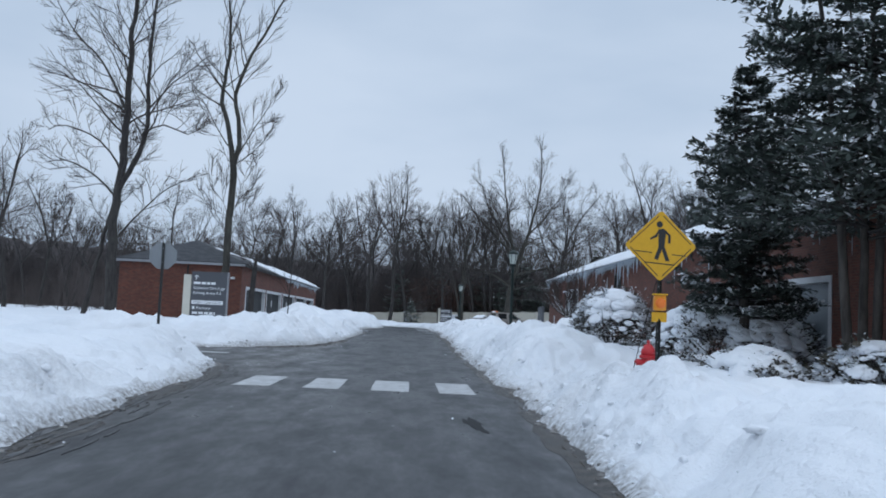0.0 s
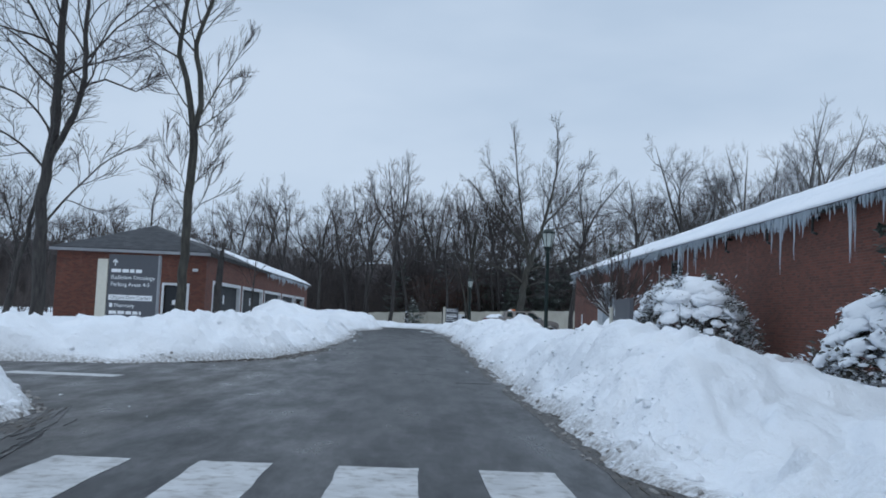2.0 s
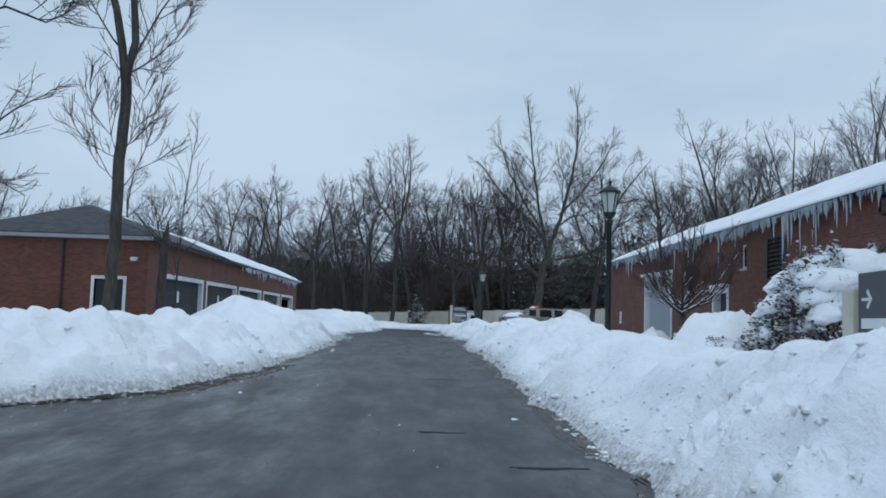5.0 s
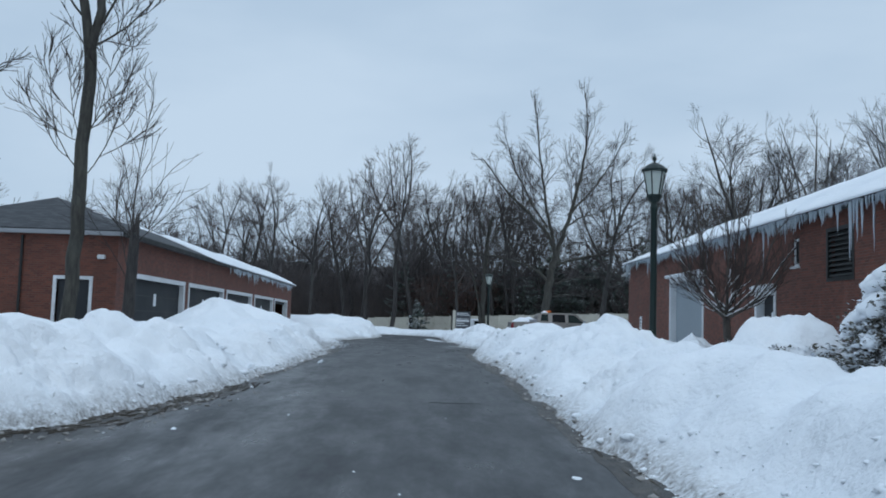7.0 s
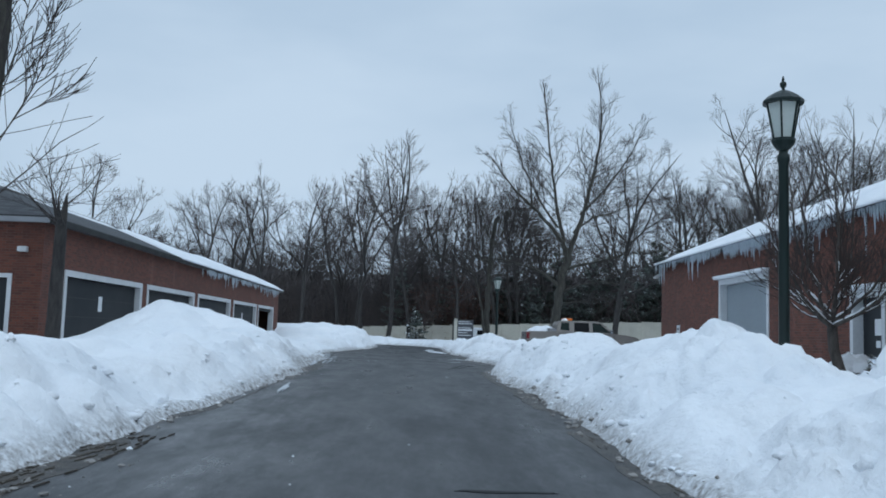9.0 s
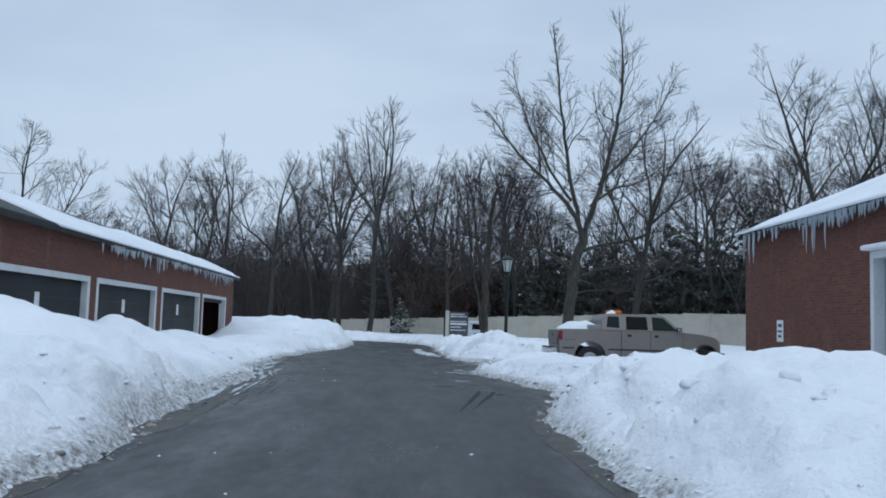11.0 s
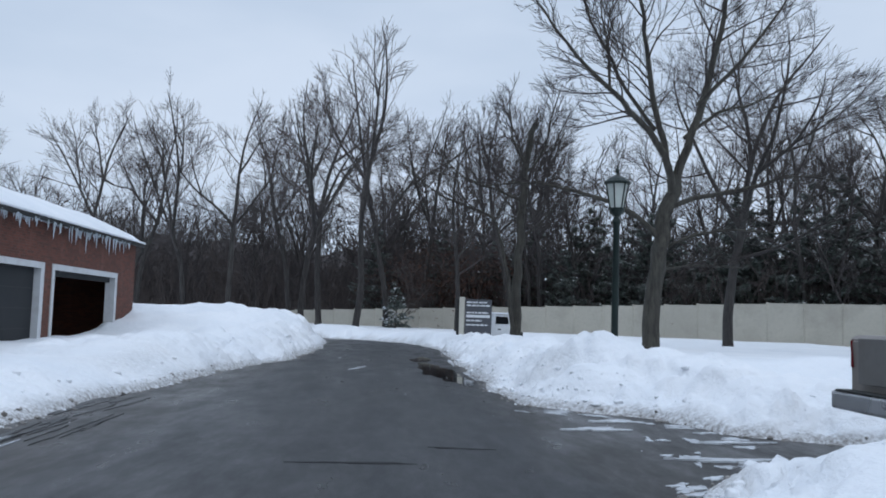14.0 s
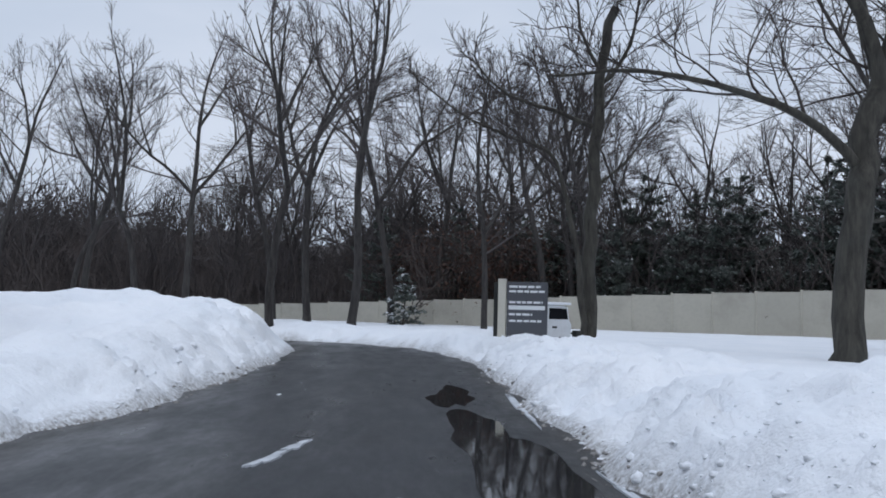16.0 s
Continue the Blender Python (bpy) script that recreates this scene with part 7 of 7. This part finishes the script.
# the long bed and crew doors
for o in truck.children_recursive:
    if o.name.startswith(("bed_snow", "roof_snow")):
        o.location.x += 0.13
        continue
    co = np.empty(len(o.data.vertices) * 3)
    o.data.vertices.foreach_get("co", co)
    co[0::3] = np.interp(co[0::3], (-0.2, 0.62, 1.62, 1.935, 2.745, 3.86, 5.0), (-0.15, 0.67, 1.67, 2.12, 3.02, 4.19, 5.33))
    o.data.vertices.foreach_set("co", co)

# ---- white utility cart behind the far sign ----
cart = thing("utility_cart", "white enclosed utility cart dusted with snow", "cart", pose(5.75, 111.5, 0.35, 0, 0, 20))
part("body", prism([(-0.55, 0.25), (0.55, 0.25), (0.6, 0.75), (0.5, 0.85), (0.42, 1.42), (-0.46, 1.45), (-0.56, 0.85)], "y", 0.0, 1.9, 0.03), M["white"], cart)
part("windscreen", prism([(-0.4, 0.92), (0.42, 0.92), (0.36, 1.32), (-0.38, 1.34)], "y", -0.012, 0.02), M["glass"], cart)
part("wiper_panel", box(-0.25, -0.05, -0.01, 0.0, 0.58, 0.66), M["black"], cart)
part("roof", box(-0.6, 0.5, -0.1, 1.95, 1.46, 1.56, 0.04), M["snow"], cart, "snow on the roof")
for x in (-0.45, 0.45):
    for y in (0.35, 1.55):
        part("wheel", rod((x - 0.07, y, 0.24), (x + 0.07, y, 0.24), 0.24, n=14), M["tyre"], cart)
part("hitch", box(0.95, 1.5, 0.3, 0.6, 0.25, 0.5, 0.04), M["black"], cart, "black hitch frame")
part("hitch_arm", box(0.55, 0.97, 0.4, 0.5, 0.35, 0.42), M["black"], cart)


# ---- cream fence before the wood ----
def fence_line(x):
    return 143.0 - 0.73 * x


fence = thing("fence", "long cream panel fence at the edge of the wood", "fence")
x = -58.0
k = 0
while x < 62:
    x1 = x + 2.0
    y0, y1 = fence_line(x), fence_line(x1)
    top = min(3.3, max(1.5, 2.22 + x * 0.041)) + random.Random(k).uniform(-0.015, 0.015)
    d = Vector((x1 - x, y1 - y0, 0)).normalized()
    nv = Vector((-d.y, d.x, 0)) * 0.03
    bm = bmesh.new()
    quad = [Vector((x, y0, 0)) + d * 0.09 - nv, Vector((x1, y1, 0)) - d * 0.03 - nv, Vector((x1, y1, 0)) - d * 0.03 + nv, Vector((x, y0, 0)) + d * 0.09 + nv]
    lo = [bm.verts.new((q.x, q.y, 0.0)) for q in quad]
    hi = [bm.verts.new((q.x, q.y, top)) for q in quad]
    bm.faces.new(hi)
    for i in range(4):
        bm.faces.new((lo[i], lo[(i + 1) % 4], hi[(i + 1) % 4], hi[i]))
    part("panel", bm, M["fence"], fence)
    part("post", box(x - 0.06, x + 0.08, y0 - 0.07, y0 + 0.07, 0.0, top + 0.05, 0.01), M["fence"], fence)
    x, k = x1, k + 1


# ---- shrubs under snow ----
def shrub(label, x, y, rx, ry, h, seed, leaves, dome=False, leaf=0.10, cap=0):
    """A broad shrub: stems, leaves round the sides, and snow on top as one dome or as many small pillows."""
    base = snow_at(x, y) - 0.25
    t = thing("shrub", label, "shrub", pose(x, y, base, 0, 0, seed * 37 % 360))
    rnd = random.Random(seed)
    stems = Limbs()
    for _ in range(34):
        a, l = rnd.uniform(0, math.tau), rnd.uniform(0.3, 0.95)
        stems.limb(wander(rnd, (rnd.gauss(0, 0.12), rnd.gauss(0, 0.12), 0), (math.cos(a) * rx * l, math.sin(a) * ry * l, h * rnd.uniform(0.5, 0.95) * (0.25 if dome else 1)), (math.hypot(l * rx, h * 0.7) * (0.8 if dome else 0.95)), 4, 0.08, 0.02), [0.02, 0.017, 0.013, 0.01, 0.006], 4)
    hang(stems.mesh("woody_base", M["bark"]), t)

    def place(r):
        a, u = r.uniform(0, math.tau), r.random() ** 0.8
        el = u * (0.42 if dome else 1.4)
        s = (0.93 if dome else 0.88) + r.gauss(0, 0.07) + 0.10 * math.sin(3 * a + seed) + 0.06 * math.sin(7 * a + 5 * el)
        return (rx * math.cos(a) * math.cos(el) * s, ry * math.sin(a) * math.cos(el) * s, h * math.sin(el) * s * 0.95 + 0.05), (math.cos(a), math.sin(a), 0.2)
    v, f = sprays(leaves, seed + 1, place, leaf, 0.8)
    hang(raw_object("leaves", v, f, M["shrub"], False), t)
    if dome:
        snow_heap("settled_snow", "smooth dome of snow over the shrub", pose(0, 0, h * 0.16), rx * 1.02, ry * 1.02, h * 0.80, seed, t)
        return t
    if cap:
        bm = bmesh.new()
        for k in range(cap):
            a, q = rnd.uniform(0, math.tau), rnd.random()
            el = math.asin(0.25 + 0.75 * q ** 0.7)
            nrm = Vector((math.cos(a) * math.cos(el) / rx, math.sin(a) * math.cos(el) / ry, math.sin(el) / h)).normalized()
            c = Vector((rx * 0.9 * math.cos(a) * math.cos(el), ry * 0.9 * math.sin(a) * math.cos(el), 0.93 * h * math.sin(el)))
            r = rnd.uniform(0.14, 0.34) * (0.6 + 0.9 * q) * min(rx, 2.0) / 2.0
            own = bmesh.new()
            bmesh.ops.create_icosphere(own, subdivisions=3, radius=1)
            turn = Vector((0, 0, 1)).rotation_difference((nrm + Vector((0, 0, 0.9))).normalized()).to_matrix()
            for vert in own.verts:
                v = vert.co * (1 + 0.30 * noise.noise(vert.co * 1.3 + Vector((k * 3.1, seed, 0))) + 0.16 * noise.noise(vert.co * 3.4 + Vector((k, 0, seed))))
                vert.co = c + turn @ Vector((v.x * r * 1.25, v.y * r * 1.25, v.z * r * 0.55))
            merge(bm, own)
        part("snow_cover", bm, M["snow"], t, "rounded pillows of snow on the boughs", smooth=True)["kind"] = "stuff"
    bm = bmesh.new()
    for k in range(520 if h > 1.5 else 160):
        a, el = rnd.uniform(0, math.tau), math.asin(min(1, rnd.uniform(0.25, 1.0)))
        c = Vector((rx * math.cos(a) * math.cos(el) * 0.9, ry * math.sin(a) * math.cos(el) * 0.9, h * math.sin(el) * 0.97))
        s = rnd.uniform(0.03, 0.10) * (0.5 + 1.1 * math.sin(el))
        own = bmesh.new()
        bmesh.ops.create_icosphere(own, subdivisions=1, radius=1)
        for vert in own.verts:
            q = vert.co * (1 + 0.45 * noise.noise(vert.co * 1.7 + Vector((k * 3.1, seed, 0))) + 0.15 * noise.noise(vert.co * 5 + Vector((k, 0, seed))))
            vert.co = c + Vector((q.x * s * 1.2, q.y * s * 1.2, q.z * s * 0.42))
        merge(bm, own)
    part("settled_snow", bm, M["snow"], t, "small pillows of snow on the leaves", smooth=True)["kind"] = "stuff"
    return t


shrub("broad evergreen shrub bowed under pillows of snow", 8.45, 37.8, 2.3, 1.8, 2.5, 3, 26000, leaf=0.075, cap=120)
shrub("domed evergreen shrub almost hidden by snow", 8.8, 24.4, 2.6, 1.9, 2.05, 5, 12000, cap=190)
shrub("low spreading juniper under a layer of snow", 6.5, 17.0, 1.7, 0.9, 0.6, 7, 7000, cap=110)
shrub("low spreading juniper under a layer of snow", 8.6, 16.4, 1.2, 0.9, 1.0, 9, 4000, cap=40)
shrub("clipped low hedge buried in snow", 8.5, 31.5, 1.3, 0.5, 0.5, 11, 2600, True)
shrub("rounded shrub buried in snow near the lamp post", 8.2, 44.0, 1.35, 1.2, 1.35, 13, 1500, True)
shrub("small snow-covered shrub by the side door", 9.4, 50.0, 0.8, 0.6, 0.7, 15, 900, True)
shrub("small snow-covered shrub beside the lamp post", 7.6, 49.2, 0.9, 0.7, 0.75, 17, 1400, True)


# ---- lumps thrown up by the plough ----
def lumps(name, label, count, seed, near, far_d, small, large, material, subdivisions, limits):
    """A great many broken lumps lying along the edge of the cleared road, as one mesh."""
    own = bmesh.new()
    bmesh.ops.create_icosphere(own, subdivisions=subdivisions, radius=1)
    own.verts.ensure_lookup_table()
    bv = np.array([v.co[:] for v in own.verts])
    bf = np.array([[v.index for v in f.verts] for f in own.faces])
    own.free()
    r = np.random.RandomState(seed)
    x, y = r.uniform(limits[0], limits[1], count * 14), r.uniform(limits[2], limits[3], count * 14)
    z, d = snow_height(x, y)
    keep = np.where((d > near) & (d < far_d) & (r.rand(count * 14) < np.exp(-np.maximum(d, 0) / (0.45 * far_d))))[0][:count]
    x, y, z = x[keep], y[keep], z[keep]
    k = len(keep)
    z = np.maximum(z, lie(y))
    s = small + (large - small) * r.rand(k) ** 4.0
    shape = np.stack([s * r.uniform(0.7, 1.3, k), s * r.uniform(0.7, 1.3, k), s * r.uniform(0.45, 0.85, k)], 1)
    ang = r.uniform(0, math.tau, k)
    verts = bv[None] * (1 + r.normal(0, 0.15, (k, len(bv), 1))) + r.normal(0, 0.09, (k, len(bv), 3))
    verts = verts * shape[:, None, :]
    ca, sa = np.cos(ang)[:, None], np.sin(ang)[:, None]
    out = np.stack([verts[..., 0] * ca - verts[..., 1] * sa + x[:, None], verts[..., 0] * sa + verts[..., 1] * ca + y[:, None], verts[..., 2] + z[:, None] + shape[:, 2:3] * 0.05], 2)
    faces = bf[None] + (np.arange(k) * len(bv))[:, None, None]
    return tagged(raw_object(name, out.reshape(-1, 3), faces.reshape(-1, 3), material, subdivisions > 1), label, "snow", kind="stuff")


lumps("snow_lumps", "broken lumps of ploughed snow on the banks", 1100, 11, 0.08, 1.3, 0.015, 0.085, M["snow"], 2, (-8, 7, 5, 100))
lumps("snow_chunks", "broken chunks of snow on the face of the bank", 420, 31, 0.15, 1.2, 0.010, 0.04, M["snow"], 2, (1.6, 6.0, 18, 31))
lumps("snow_chunks", "broken chunks of snow thrown up beside the lot", 420, 33, 0.12, 1.2, 0.010, 0.045, M["snow"], 2, (1.8, 8.0, 76, 85))
lumps("snow_crumbs", "small crumbs of snow along the road edges", 2600, 13, -0.06, 0.5, 0.008, 0.045, M["snow"], 1, (-8, 6, 5, 100))
lumps("dirty_crumbs", "gritty dark ice crumbs along the road edges", 6500, 17, -0.16, 0.20, 0.008, 0.05, M["dirty"], 1, (-8, 6, 5, 100))
lumps("dirty_clods", "dark clods of frozen grit dropped on the asphalt", 240, 19, -0.9, 0.1, 0.008, 0.05, M["dirty"], 1, (-5.5, -1.5, 31, 38))
lumps("snow_pellets", "white pellets of snow scattered on the asphalt", 70, 23, -2.4, -0.25, 0.012, 0.045, M["snow"], 1, (-5, 3, 8, 100))

# ---- a dark strip showing through the snow before the truck ----
z = snow_at(3.0, 58.5)
strip = thing("rubber_strip", "dark rubber strip half buried in the snow", "debris", pose(3.0, 58.5, z, 0, 0, 8))
bm = bmesh.new()
for k in range(5):
    rod((-0.17 + 0.07 * k, 0.01 * (k % 2), 0.0 + 0.006 * (k % 3)), (-0.09 + 0.07 * k, 0.01 * ((k + 1) % 2), 0.006 * ((k + 1) % 3)), 0.016, n=6, bm=bm)
part("strip", bm, M["tyre"], strip, smooth=True)
